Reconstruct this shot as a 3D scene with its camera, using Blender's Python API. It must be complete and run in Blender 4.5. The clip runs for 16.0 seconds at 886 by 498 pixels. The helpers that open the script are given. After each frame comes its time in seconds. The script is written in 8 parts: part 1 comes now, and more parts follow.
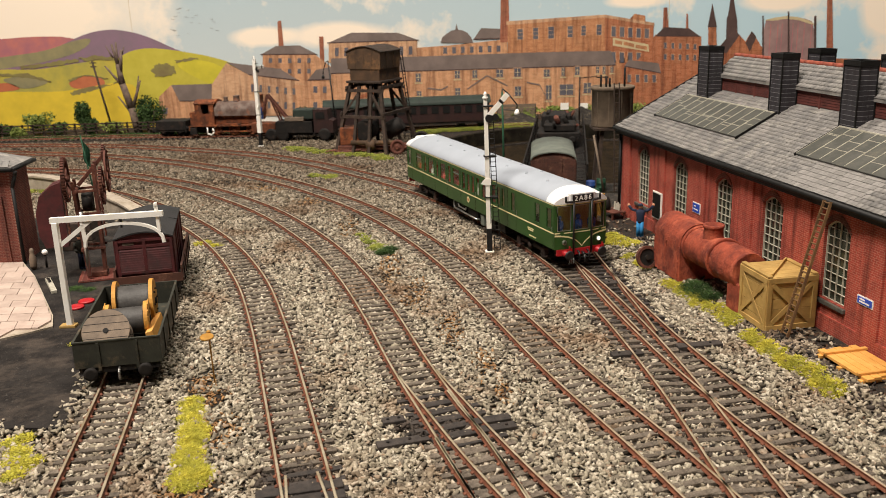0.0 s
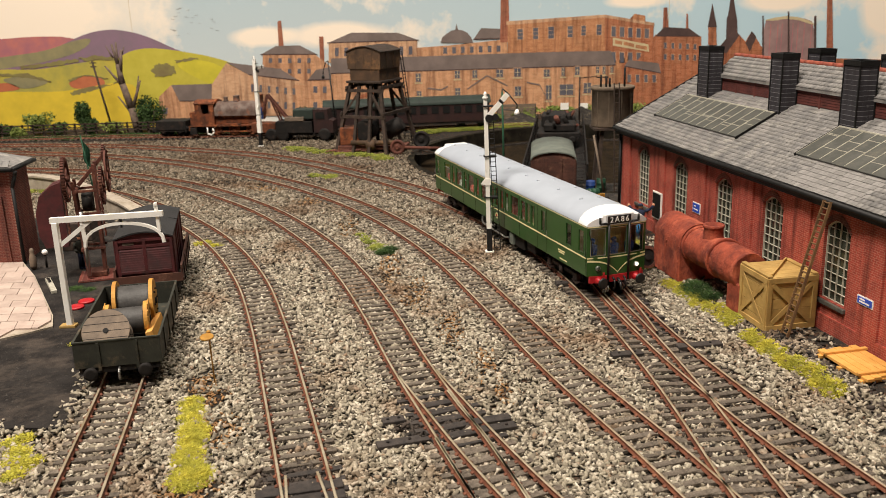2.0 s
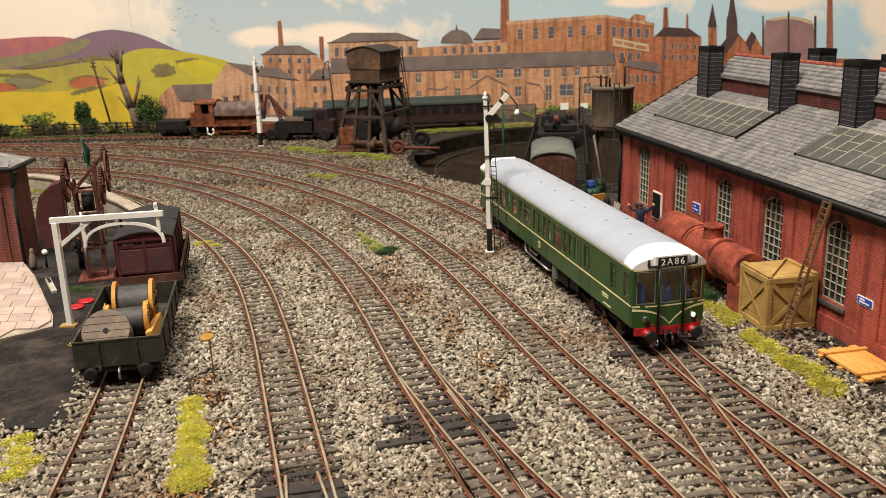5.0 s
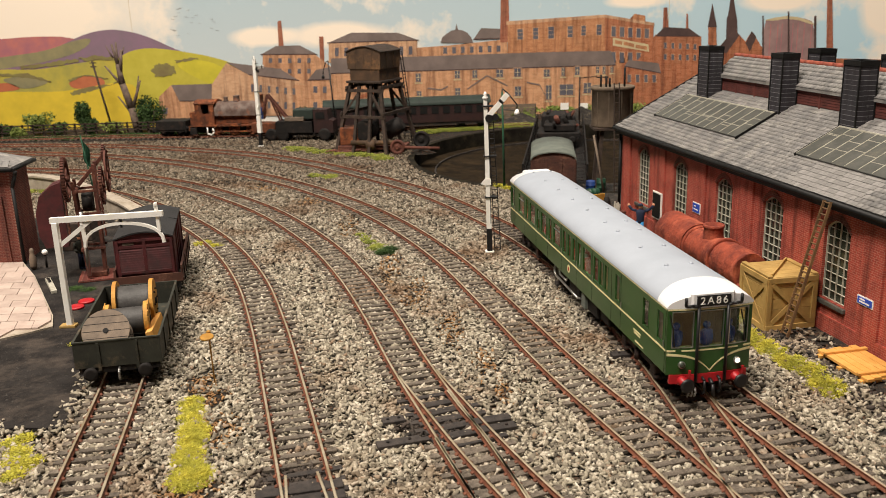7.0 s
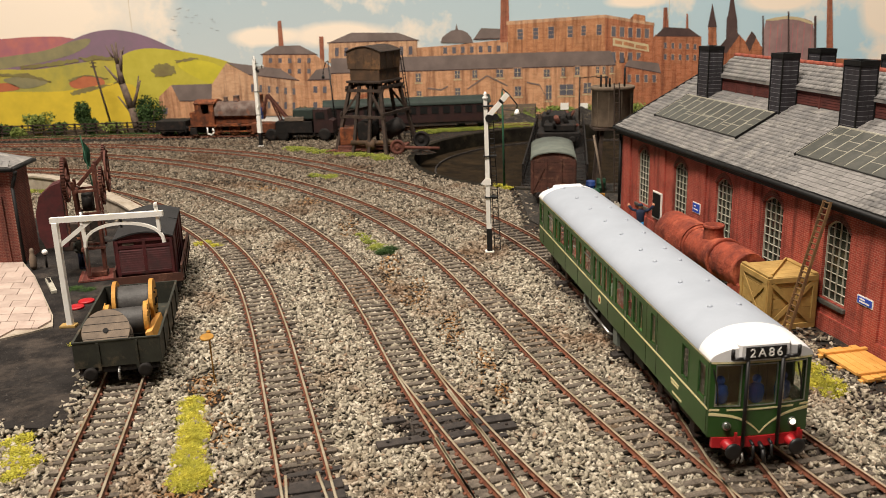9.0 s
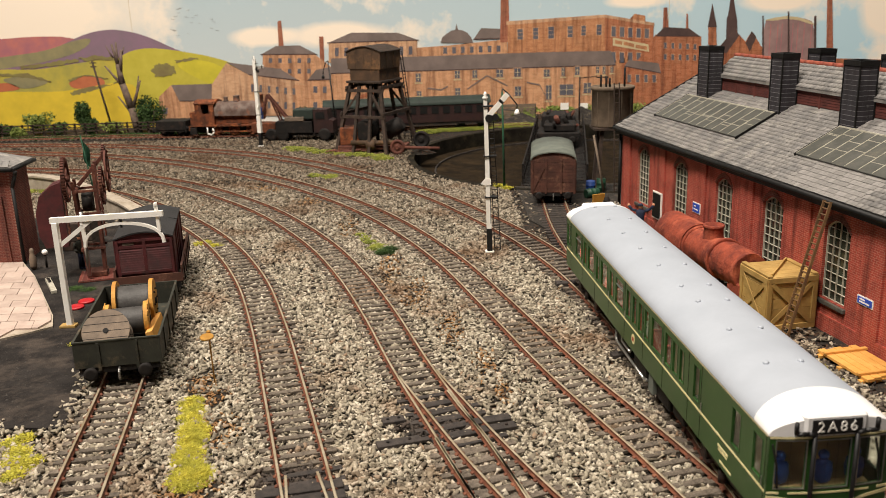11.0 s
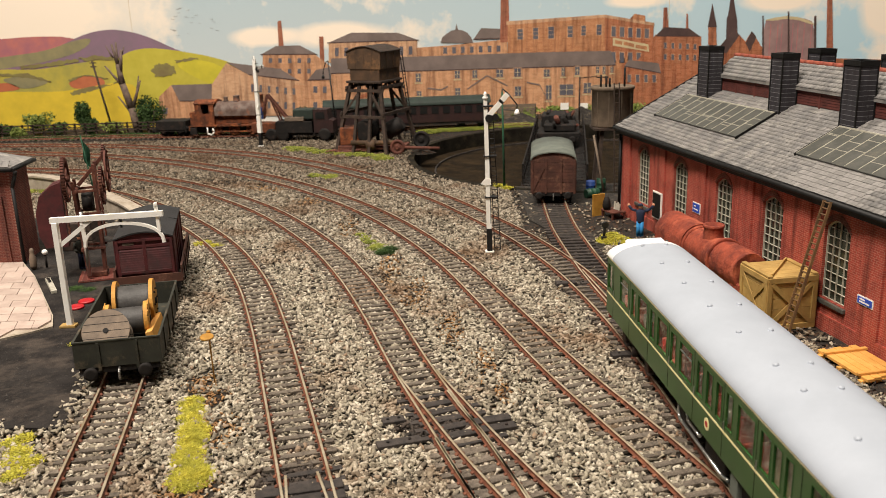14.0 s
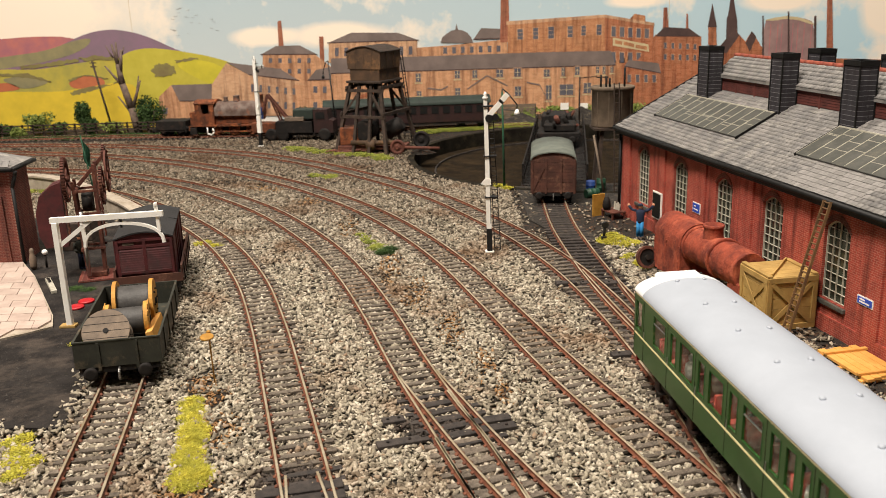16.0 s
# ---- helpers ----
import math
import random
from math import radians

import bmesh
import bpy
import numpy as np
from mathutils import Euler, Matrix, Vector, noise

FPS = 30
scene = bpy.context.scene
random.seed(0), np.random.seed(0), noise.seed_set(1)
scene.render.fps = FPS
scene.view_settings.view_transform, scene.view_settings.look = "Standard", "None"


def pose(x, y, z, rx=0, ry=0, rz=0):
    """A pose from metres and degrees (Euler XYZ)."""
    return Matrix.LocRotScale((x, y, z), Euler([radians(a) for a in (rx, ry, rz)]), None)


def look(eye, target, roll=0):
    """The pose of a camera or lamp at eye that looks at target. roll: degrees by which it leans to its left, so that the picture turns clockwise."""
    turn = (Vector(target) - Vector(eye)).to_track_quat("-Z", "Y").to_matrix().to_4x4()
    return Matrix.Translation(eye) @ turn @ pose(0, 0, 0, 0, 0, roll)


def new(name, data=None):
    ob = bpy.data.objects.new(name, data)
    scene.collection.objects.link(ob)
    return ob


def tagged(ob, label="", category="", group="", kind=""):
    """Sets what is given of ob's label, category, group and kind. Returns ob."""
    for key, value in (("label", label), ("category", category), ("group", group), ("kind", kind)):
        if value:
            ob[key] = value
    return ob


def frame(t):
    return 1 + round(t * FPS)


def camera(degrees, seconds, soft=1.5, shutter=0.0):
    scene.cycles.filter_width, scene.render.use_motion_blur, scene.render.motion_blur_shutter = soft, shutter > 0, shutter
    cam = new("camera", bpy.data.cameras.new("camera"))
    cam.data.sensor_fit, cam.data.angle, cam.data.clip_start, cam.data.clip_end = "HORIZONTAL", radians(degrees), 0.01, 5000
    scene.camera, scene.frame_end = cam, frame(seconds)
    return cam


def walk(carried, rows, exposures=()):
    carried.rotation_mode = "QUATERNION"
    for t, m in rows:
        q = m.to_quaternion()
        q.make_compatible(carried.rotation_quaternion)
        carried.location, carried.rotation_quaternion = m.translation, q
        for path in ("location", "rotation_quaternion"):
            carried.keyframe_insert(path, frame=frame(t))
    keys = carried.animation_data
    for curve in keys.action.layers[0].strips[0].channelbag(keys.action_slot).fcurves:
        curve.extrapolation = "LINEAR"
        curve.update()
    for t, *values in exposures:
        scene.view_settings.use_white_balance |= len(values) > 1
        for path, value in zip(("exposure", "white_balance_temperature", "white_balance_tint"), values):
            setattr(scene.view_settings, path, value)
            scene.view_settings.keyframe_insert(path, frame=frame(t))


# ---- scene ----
# A model railway at 1:76: all lengths below are given in millimetres and scaled by MM.
MM = 0.001
cam = camera(53.75, 16.0, soft=0.7)
EYE = look((0, 0, 0.163), (0, math.cos(0.279089), 0.163 - math.sin(0.279089)), -1.72)
cam.data.dof.use_dof = True
cam.data.dof.focus_distance = 0.45
cam.data.dof.aperture_fstop = 34.0
walk(cam, [(0, EYE), (16.0, EYE)], exposures=[(0, 0.0, 6500, 10), (13.0, 0.0, 6500, 10), (14.5, 0.05, 6500, 10), (16.0, 0.1, 6500, 10)])

# ---- light: a room with two long ceiling fittings ----
world = bpy.data.worlds.new("room_air")
scene.world = world
world.use_nodes = True
world.node_tree.nodes["Background"].inputs[0].default_value = (1.0, 0.9, 0.78, 1)
world.node_tree.nodes["Background"].inputs[1].default_value = 0.014


def ceiling_lamp(name, place, target, sx, sy, watts, colour=(1.0, 0.9, 0.78)):
    data = bpy.data.lights.new(name, "AREA")
    data.shape, data.size, data.size_y, data.energy, data.color = "RECTANGLE", sx, sy, watts, colour
    ob = new(name, data)
    ob.matrix_world = look(place, target)
    return ob


ceiling_lamp("ceiling_lamp", (-0.5, -0.13, 1.52), (0.0, 0.6, 0), 0.7, 0.25, 45)
ceiling_lamp("ceiling_lamp", (0.16, 0.74, 1.55), (0.18, 1.0, 0), 0.9, 0.25, 16)


# ---- materials ----
def lin(c):
    return tuple((v / 12.92 if v <= 0.04045 else ((v + 0.055) / 1.055) ** 2.4) for v in c) + (1,)


def hexc(h):
    return lin(tuple(int(h[i:i + 2], 16) / 255 for i in (0, 2, 4)))


class Nodes:
    def __init__(self, name):
        self.m = bpy.data.materials.new(name)
        self.m.use_nodes = True
        self.t = self.m.node_tree
        self.b = self.t.nodes["Principled BSDF"]

    def add(self, kind, **values):
        n = self.t.nodes.new(kind)
        for k, v in values.items():
            n.inputs[k].default_value = v
        return n

    def link(self, a, out, b, to):
        self.t.links.new(a.outputs[out], b.inputs[to])

    def mix(self, fac, a, b, blend="MIX"):
        n = self.t.nodes.new("ShaderNodeMix")
        n.data_type, n.blend_type = "RGBA", blend
        for slot, v in ((0, fac), (6, a), (7, b)):
            if isinstance(v, tuple) and hasattr(v[0], "outputs"):
                self.t.links.new(v[0].outputs[v[1]], n.inputs[slot])
            else:
                n.inputs[slot].default_value = v
        return (n, 2)

    def ramp(self, src, lo, hi):
        n = self.t.nodes.new("ShaderNodeMapRange")
        n.inputs[1].default_value, n.inputs[2].default_value = lo, hi
        self.t.links.new(src[0].outputs[src[1]], n.inputs[0])
        return (n, 0)


def surf(name, c1, c2=None, rough=0.7, metal=0.0, scale=150.0, fine=1100.0, bump=0.25, vary=0.0, island=0.0, stain=None, amount=0.5, coat=0.0, spec=0.5):
    """A painted or natural surface: two tones at two scales, a stain, fine relief, and a change from piece to piece."""
    k = Nodes(name)
    c1, c2 = hexc(c1), hexc(c2 or c1)
    co = k.add("ShaderNodeTexCoord")
    big = k.add("ShaderNodeTexNoise", Scale=scale, Detail=4.0, Roughness=0.6)
    small = k.add("ShaderNodeTexNoise", Scale=fine, Detail=3.0, Roughness=0.7)
    for n in (big, small):
        k.link(co, "Object", n, "Vector")
    col = k.mix(k.ramp((big, 0), 0.36, 0.64), c1, c2)
    col = k.mix(k.ramp((small, 0), 0.3, 0.75), col, k.mix(0.35, col, c2))
    if stain:
        spots = k.add("ShaderNodeTexNoise", Scale=scale * 0.6, Detail=6.0, Roughness=0.75)
        k.link(co, "Object", spots, "Vector")
        f = k.ramp((spots, 0), 0.62 - amount * 0.25, 0.72 - amount * 0.1)
        col = k.mix(f, col, hexc(stain))
    if vary or island:
        info = k.add("ShaderNodeObjectInfo") if vary else k.add("ShaderNodeNewGeometry")
        hsv = k.add("ShaderNodeHueSaturation")
        amt = vary or island
        rng = k.t.nodes.new("ShaderNodeMapRange")
        k.t.links.new(info.outputs["Random" if vary else "Random Per Island"], rng.inputs[0])
        rng.inputs[3].default_value, rng.inputs[4].default_value = 1 - amt, 1 + amt
        k.t.links.new(rng.outputs[0], hsv.inputs["Value"])
        k.t.links.new(col[0].outputs[col[1]], hsv.inputs["Color"])
        col = (hsv, 0)
    k.t.links.new(col[0].outputs[col[1]], k.b.inputs["Base Color"])
    k.b.inputs["Roughness"].default_value = rough
    k.b.inputs["Metallic"].default_value = metal
    k.b.inputs["Coat Weight"].default_value = coat
    k.b.inputs["Specular IOR Level"].default_value = spec
    if bump:
        bp = k.add("ShaderNodeBump", Strength=bump, Distance=0.0006)
        k.link(small, 0, bp, "Height")
        k.link(bp, 0, k.b, "Normal")
    return k.m


def brickwork(name, axis, c1, c2, mortar, w=3.0, h=1.05, dark="4a201c"):
    """Brick courses across a wall that runs along x or y, with soot and worn patches."""
    k = Nodes(name)
    co = k.add("ShaderNodeTexCoord")
    sep = k.add("ShaderNodeSeparateXYZ")
    com = k.add("ShaderNodeCombineXYZ")
    k.link(co, "Object", sep, 0)
    k.link(sep, axis, com, 0)
    k.link(sep, "Z", com, 1)
    br = k.add("ShaderNodeTexBrick", Color1=hexc(c1), Color2=hexc(c2), Mortar=hexc(mortar), Scale=1.0)
    br.inputs["Mortar Size"].default_value = 0.11 * MM
    br.inputs["Mortar Smooth"].default_value = 0.3
    br.inputs["Brick Width"].default_value = w * MM
    br.inputs["Row Height"].default_value = h * MM
    k.link(com, 0, br, "Vector")
    big = k.add("ShaderNodeTexNoise", Scale=45.0, Detail=5.0, Roughness=0.65)
    fine = k.add("ShaderNodeTexNoise", Scale=700.0, Detail=3.0)
    for n in (big, fine):
        k.link(co, "Object", n, "Vector")
    col = k.mix(k.ramp((big, 0), 0.5, 0.92), (br, 0), hexc(dark))
    col = k.mix(k.ramp((fine, 0), 0.62, 1.25), col, hexc(mortar))
    # rain-washed soot runs down the wall in long streaks
    run = k.add("ShaderNodeVectorMath")
    run.operation = "MULTIPLY"
    run.inputs[1].default_value = (150.0, 9.0, 1.0)
    k.link(com, 0, run, 0)
    soot = k.add("ShaderNodeTexNoise", Scale=1.0, Detail=4.0, Roughness=0.6)
    k.link(run, 0, soot, "Vector")
    streak = k.mix(0.75, col, hexc("6e4238"), "MULTIPLY")
    col = k.mix(k.ramp((soot, 0), 0.46, 0.7), col, streak)
    k.t.links.new(col[0].outputs[col[1]], k.b.inputs["Base Color"])
    k.b.inputs["Roughness"].default_value = 0.8
    bp = k.add("ShaderNodeBump", Strength=0.5, Distance=0.0003)
    bp.invert = True
    k.link(br, "Fac", bp, "Height")
    k.link(bp, 0, k.b, "Normal")
    return k.m


def glass(name, tint=(0.9, 0.95, 0.93, 1), rough=0.05):
    k = Nodes(name)
    k.b.inputs["Base Color"].default_value = tint
    k.b.inputs["Transmission Weight"].default_value = 1.0
    k.b.inputs["Roughness"].default_value = rough
    k.b.inputs["IOR"].default_value = 1.45
    return k.m


def plain(name, c, rough=0.6, metal=0.0, glow=0.0):
    k = Nodes(name)
    k.b.inputs["Base Color"].default_value = hexc(c)
    k.b.inputs["Roughness"].default_value = rough
    k.b.inputs["Metallic"].default_value = metal
    if glow:
        k.b.inputs["Emission Color"].default_value = hexc(c)
        k.b.inputs["Emission Strength"].default_value = glow
    return k.m


M = dict(
    bed=surf("ballast_bed", "2e2820", "171310", 0.95, scale=400, fine=1500, bump=0.9, stain="6d4a30", amount=0.35),
    oily=surf("oily_ballast", "4c4037", "28221d", 0.8, scale=90, fine=1500, bump=0.4, island=0.4, stain="8a7a66", amount=0.25),
    rust_dust=surf("rusty_gravel", "a07a50", "866342", 0.95, scale=120, fine=1500, bump=0.4, island=0.3, stain="b09a78", amount=0.45),
    grit=surf("yard_grit", "4c4743", "35312e", 0.95, scale=300, fine=1500, bump=0.2, island=0.4),
    cinder=surf("dark_cinder", "38322c", "211e1b", 0.95, scale=300, fine=1600, bump=0.8, stain="6b5f50", amount=0.3),
    asphalt=surf("yard_asphalt", "322e2c", "1e1b1a", 0.95, scale=70, fine=1100, bump=1.0, stain="4a423c", amount=0.5, spec=0.25),
    rust=surf("rail_rust", "84503a", "5d3728", 0.75, 0.1, scale=200, fine=1500, bump=0.3, stain="a06a4e", amount=0.3),
    steel=surf("rail_head_steel", "dccfb6", "b5a486", 0.35, 0.55, scale=90, fine=800, bump=0.05),
    sleeper=surf("sleeper_grey", "776c60", "4e453c", 0.85, scale=500, fine=2000, bump=0.5, vary=0.25, stain="7a7063", amount=0.25),
    dark_sleeper=surf("sleeper_dark", "453d38", "2c2725", 0.8, scale=400, fine=2000, bump=0.4, vary=0.2),
    brick_x=brickwork("brick_long_wall", "X", "b8503f", "9e3f33", "bb806d"),
    brick_y=brickwork("brick_gable_wall", "Y", "b04c3c", "983c31", "b57c6a"),
    brick_dull=brickwork("brick_office", "X", "7d3d30", "682f26", "8a6658"),
    brick_dull_y=brickwork("brick_office_side", "Y", "7d3d30", "682f26", "8a6658"),
    blue_brick=brickwork("chimney_brick_x", "X", "37343a", "2d2b31", "8f8f92", 60.0, 2.55, "1d1c20"),
    blue_brick_y=brickwork("chimney_brick_y", "Y", "37343a", "2d2b31", "8f8f92", 60.0, 2.55, "1d1c20"),
    slate=surf("roof_slate", "8b8783", "6b6968", 0.75, scale=120, fine=900, bump=0.35, vary=0.17, stain="9a968f", amount=0.3),
    slate_rest=surf("roof_slate_rest", "8b8783", "6b6968", 0.75, scale=120, fine=900, bump=0.35, island=0.17, stain="9a968f", amount=0.3),
    lead=surf("skylight_glass_dirty", "595954", "474844", 0.4, scale=160, fine=900, bump=0.1, stain="6a675c", amount=0.3),
    pale_bar=surf("pale_glazing_bar", "c4c0b2", "a8a394", 0.6, scale=300, bump=0.1),
    ridge=surf("ridge_tile_red", "a5553f", "823d2f", 0.8, scale=200, bump=0.3),
    gutter=surf("black_gutter", "191818", "101010", 0.6, scale=200, bump=0.1, spec=0.3),
    lantern_wood=surf("lantern_boards", "6b3630", "522824", 0.75, scale=150, bump=0.3),
    white=surf("white_paint", "faf8f3", "f0ece3", 0.5, scale=120, fine=900, bump=0.1, stain="a89c88", amount=0.1),
    black=surf("black_paint", "1b1a1b", "121112", 0.5, scale=200, fine=900, bump=0.1),
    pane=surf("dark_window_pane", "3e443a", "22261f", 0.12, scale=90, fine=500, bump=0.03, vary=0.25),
    green=surf("coach_green", "2d5423", "26491d", 0.36, scale=60, fine=600, bump=0.03, coat=0.15),
    cream=surf("cream_line", "e9dfae", "ddd19a", 0.45, scale=200, bump=0.03),
    roof_grey=surf("coach_roof_grey", "abb2bd", "a2a9b4", 0.5, scale=40, fine=500, bump=0.03),
    roof_white=surf("coach_roof_white", "efeeee", "e4e3e4", 0.45, scale=60, bump=0.02),
    red=surf("buffer_red", "c3222a", "a51a22", 0.45, scale=150, bump=0.05),
    under=surf("underframe_black", "231f1d", "151312", 0.75, scale=200, bump=0.2, stain="3c2e27", amount=0.3, spec=0.3),
    bogie=surf("bogie_grime", "33241f", "1d1715", 0.75, scale=200, bump=0.3, stain="57352a", amount=0.4),
    chrome=surf("bare_metal", "c9c9c6", "a9a9a6", 0.3, 0.9, scale=200, bump=0.05),
    glass=glass("coach_glass"),
    seat=surf("seat_red", "c24a3c", "a83a30", 0.8, scale=200, bump=0.1),
    cabin=surf("cabin_lining", "c9ad7c", "b09468", 0.7, scale=150, bump=0.05),
    blue_cloth=plain("blue_cloth", "2d4f9c", 0.8),
    navy=plain("navy_cloth", "1d2740", 0.85),
    jeans=plain("light_blue_cloth", "2f86c4", 0.8),
    skin=plain("figure_face", "d39a78", 0.7),
    lamp=plain("lamp_lens_lit", "fff6dd", 0.3, 0, 2.0),
    boiler=surf("rusty_boiler", "a24a32", "662a1e", 0.92, scale=110, fine=600, bump=1.0, stain="b86044", amount=0.5),
    crate=surf("crate_wood", "bd9c5c", "a18148", 0.7, scale=120, fine=700, bump=0.2, vary=0.08, stain="9c7841", amount=0.2),
    pallet=surf("fresh_wood", "e0a85a", "cf9446", 0.7, scale=150, fine=900, bump=0.15, vary=0.08),
    ladder=surf("ladder_wood", "7c5c38", "5a422a", 0.75, scale=200, fine=900, bump=0.2),
    grass_far=surf("static_grass_far", "a8a84a", "7f8a3c", 0.9, scale=120, fine=600, bump=0, island=0.3),
    grass=surf("static_grass", "cbbf46", "a5a23c", 0.9, scale=120, fine=600, bump=0, island=0.3),
    leaf=surf("leaf_green", "46612a", "2b411d", 0.85, scale=150, fine=600, bump=0, island=0.35),
    leaf_light=surf("leaf_light", "8c9648", "6a7a38", 0.85, scale=150, fine=600, bump=0, island=0.3),
    bark=surf("dead_bark", "7d6b5e", "594a42", 0.9, scale=200, fine=900, bump=0.6),
    wood_dark=surf("tarred_timber", "4a3a30", "2f2620", 0.85, scale=200, fine=900, bump=0.4, vary=0.12),
    tank_rust=surf("tank_plate", "5e4632", "3f3023", 0.75, scale=60, fine=600, bump=0.25, stain="84603e", amount=0.4),
    concrete=surf("tank_concrete", "7d6c5a", "5d5043", 0.85, scale=80, fine=800, bump=0.3, stain="57493c", amount=0.4),
    loco_rust=surf("loco_rust", "804220", "452514", 0.8, scale=120, fine=900, bump=0.4, stain="b5693a", amount=0.4),
    loco_grey=surf("loco_tank_grey", "7d6f67", "553f36", 0.7, scale=100, fine=700, bump=0.2, stain="9a5a38", amount=0.3),
    maroon=surf("van_maroon", "5e2426", "431a1c", 0.7, scale=150, fine=800, bump=0.2, vary=0.1, stain="3a2422", amount=0.25),
    van_brown=surf("van_brown", "5f3a2e", "462a21", 0.75, scale=150, fine=800, bump=0.2, vary=0.1, stain="7e5946", amount=0.25),
    van_roof=surf("van_roof_grey", "6f756c", "5a6059", 0.8, scale=90, fine=700, bump=0.15),
    tarp=surf("van_roof_black", "2c2b2c", "1f1e1f", 0.8, scale=120, fine=700, bump=0.3),
    wagon_grey=surf("open_wagon_grey", "35362d", "262720", 0.75, scale=120, fine=700, bump=0.2, stain="5f5240", amount=0.35),
    drum_wood=surf("drum_wood", "d09a45", "b37e33", 0.7, scale=150, fine=900, bump=0.2, vary=0.1),
    drum_grey=surf("drum_weathered", "806f5e", "63564a", 0.75, scale=150, fine=900, bump=0.25),
    cable=surf("cable_coil", "4c4a48", "353332", 0.6, scale=300, fine=900, bump=0.3),
    crane_rust=surf("crane_rust", "6e4032", "4c2a22", 0.8, 0.1, scale=150, fine=900, bump=0.4, stain="8a5640", amount=0.3),
    flag=surf("paving_flag", "c2afa3", "ae9a8f", 0.85, scale=90, fine=900, bump=0.2, vary=0.1),
    platform=surf("pale_concrete", "b9ad9d", "9d9182", 0.85, scale=80, fine=900, bump=0.25, stain="8a7c68", amount=0.3),
    sign_blue=plain("sign_blue", "2f4fb8", 0.5),
    yellow=surf("yellow_paint", "bd8c3a", "9c702a", 0.6, scale=200, bump=0.1),
    barrel_green=surf("barrel_green", "264f3a", "1b3b2b", 0.5, scale=200, bump=0.1),
    barrel_blue=surf("barrel_blue", "24468c", "1a3369", 0.5, scale=200, bump=0.1),
    flag_green=surf("green_cloth", "22563c", "183f2c", 0.8, scale=200, bump=0.1),
    coach_dark=surf("coach_maroon_dark", "331917", "241110", 0.6, scale=120, bump=0.1),
    coach_roof=surf("coach_roof_dull_green", "26342c", "1b2621", 0.7, scale=120, bump=0.1),
    rust_water=surf("pit_floor", "302619", "1b150e", 0.95, scale=60, fine=700, bump=0.4, stain="3c3020", amount=0.4, spec=0.1),
    pit_wall=surf("pit_wall_concrete", "2c2820", "191612", 0.95, scale=80, fine=700, bump=0.4, stain="3a3426", amount=0.3, spec=0.1),
    wallpaint=surf("room_wall", "5e5850", "544e47", 0.9, scale=5, fine=100, bump=0.05),
)


def ballast_material():
    """Stones of several greys and tans; rusty brown dust lies in long patches, and the tone turns darker and browner
    with distance.
    """
    k = Nodes("ballast_stone")
    co = k.add("ShaderNodeTexCoord")
    geo = k.add("ShaderNodeNewGeometry")
    rp = k.t.nodes.new("ShaderNodeValToRGB")
    k.t.links.new(geo.outputs["Random Per Island"], rp.inputs[0])
    tones = ((0.0, "3a352c"), (0.2, "746c5d"), (0.45, "9c9480"), (0.7, "bcb29e"), (0.9, "ded5c2"), (1.0, "8a6e54"))
    for i, (q, c) in enumerate(tones):
        el = rp.color_ramp.elements[i] if i < 2 else rp.color_ramp.elements.new(q)
        el.position, el.color = q, hexc(c)
    fine = k.add("ShaderNodeTexNoise", Scale=1400.0, Detail=3.0)
    dust = k.add("ShaderNodeTexNoise", Scale=14.0, Detail=4.0, Roughness=0.6)
    for n in (fine, dust):
        k.link(co, "Object", n, "Vector")
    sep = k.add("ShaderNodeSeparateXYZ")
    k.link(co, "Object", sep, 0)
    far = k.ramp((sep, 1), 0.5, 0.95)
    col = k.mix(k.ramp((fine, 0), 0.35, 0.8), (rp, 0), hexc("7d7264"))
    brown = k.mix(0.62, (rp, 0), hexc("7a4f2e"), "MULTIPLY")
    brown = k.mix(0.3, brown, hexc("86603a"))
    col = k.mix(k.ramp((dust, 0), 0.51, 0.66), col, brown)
    far_tone = k.mix(0.6, col, hexc("8a7058"), "MULTIPLY")
    col = k.mix(far, col, far_tone)
    k.t.links.new(col[0].outputs[col[1]], k.b.inputs["Base Color"])
    k.b.inputs["Roughness"].default_value = 0.9
    bp = k.add("ShaderNodeBump", Strength=0.4, Distance=0.0005)
    k.link(fine, 0, bp, "Height")
    k.link(bp, 0, k.b, "Normal")
    return k.m


M["ballast"] = ballast_material()


# ---- mesh helpers, in millimetres ----
def T3(x=0, y=0, z=0, rx=0, ry=0, rz=0):
    return Matrix.LocRotScale((x, y, z), Euler([radians(a) for a in (rx, ry, rz)]), None)


def box(bm, x0, y0, z0, x1, y1, z1, m=None, bev=0.0):
    vs = [bm.verts.new((x, y, z)) for z in (z0, z1) for y in (y0, y1) for x in (x0, x1)]
    if m is not None:
        for v in vs:
            v.co = m @ v.co
    fs = [bm.faces.new([vs[i] for i in f]) for f in ((0, 2, 3, 1), (4, 5, 7, 6), (0, 1, 5, 4), (2, 6, 7, 3), (0, 4, 6, 2), (1, 3, 7, 5))]
    if bev:
        es = {e for f in fs for e in f.edges}
        bmesh.ops.bevel(bm, geom=list(es), offset=bev, segments=1, affect="EDGES")
    return vs


def frame_of(d):
    d = d.normalized()
    a = Vector((0, 0, 1)) if abs(d.z) < 0.9 else Vector((1, 0, 0))
    u = d.cross(a).normalized()
    return u, d.cross(u).normalized()


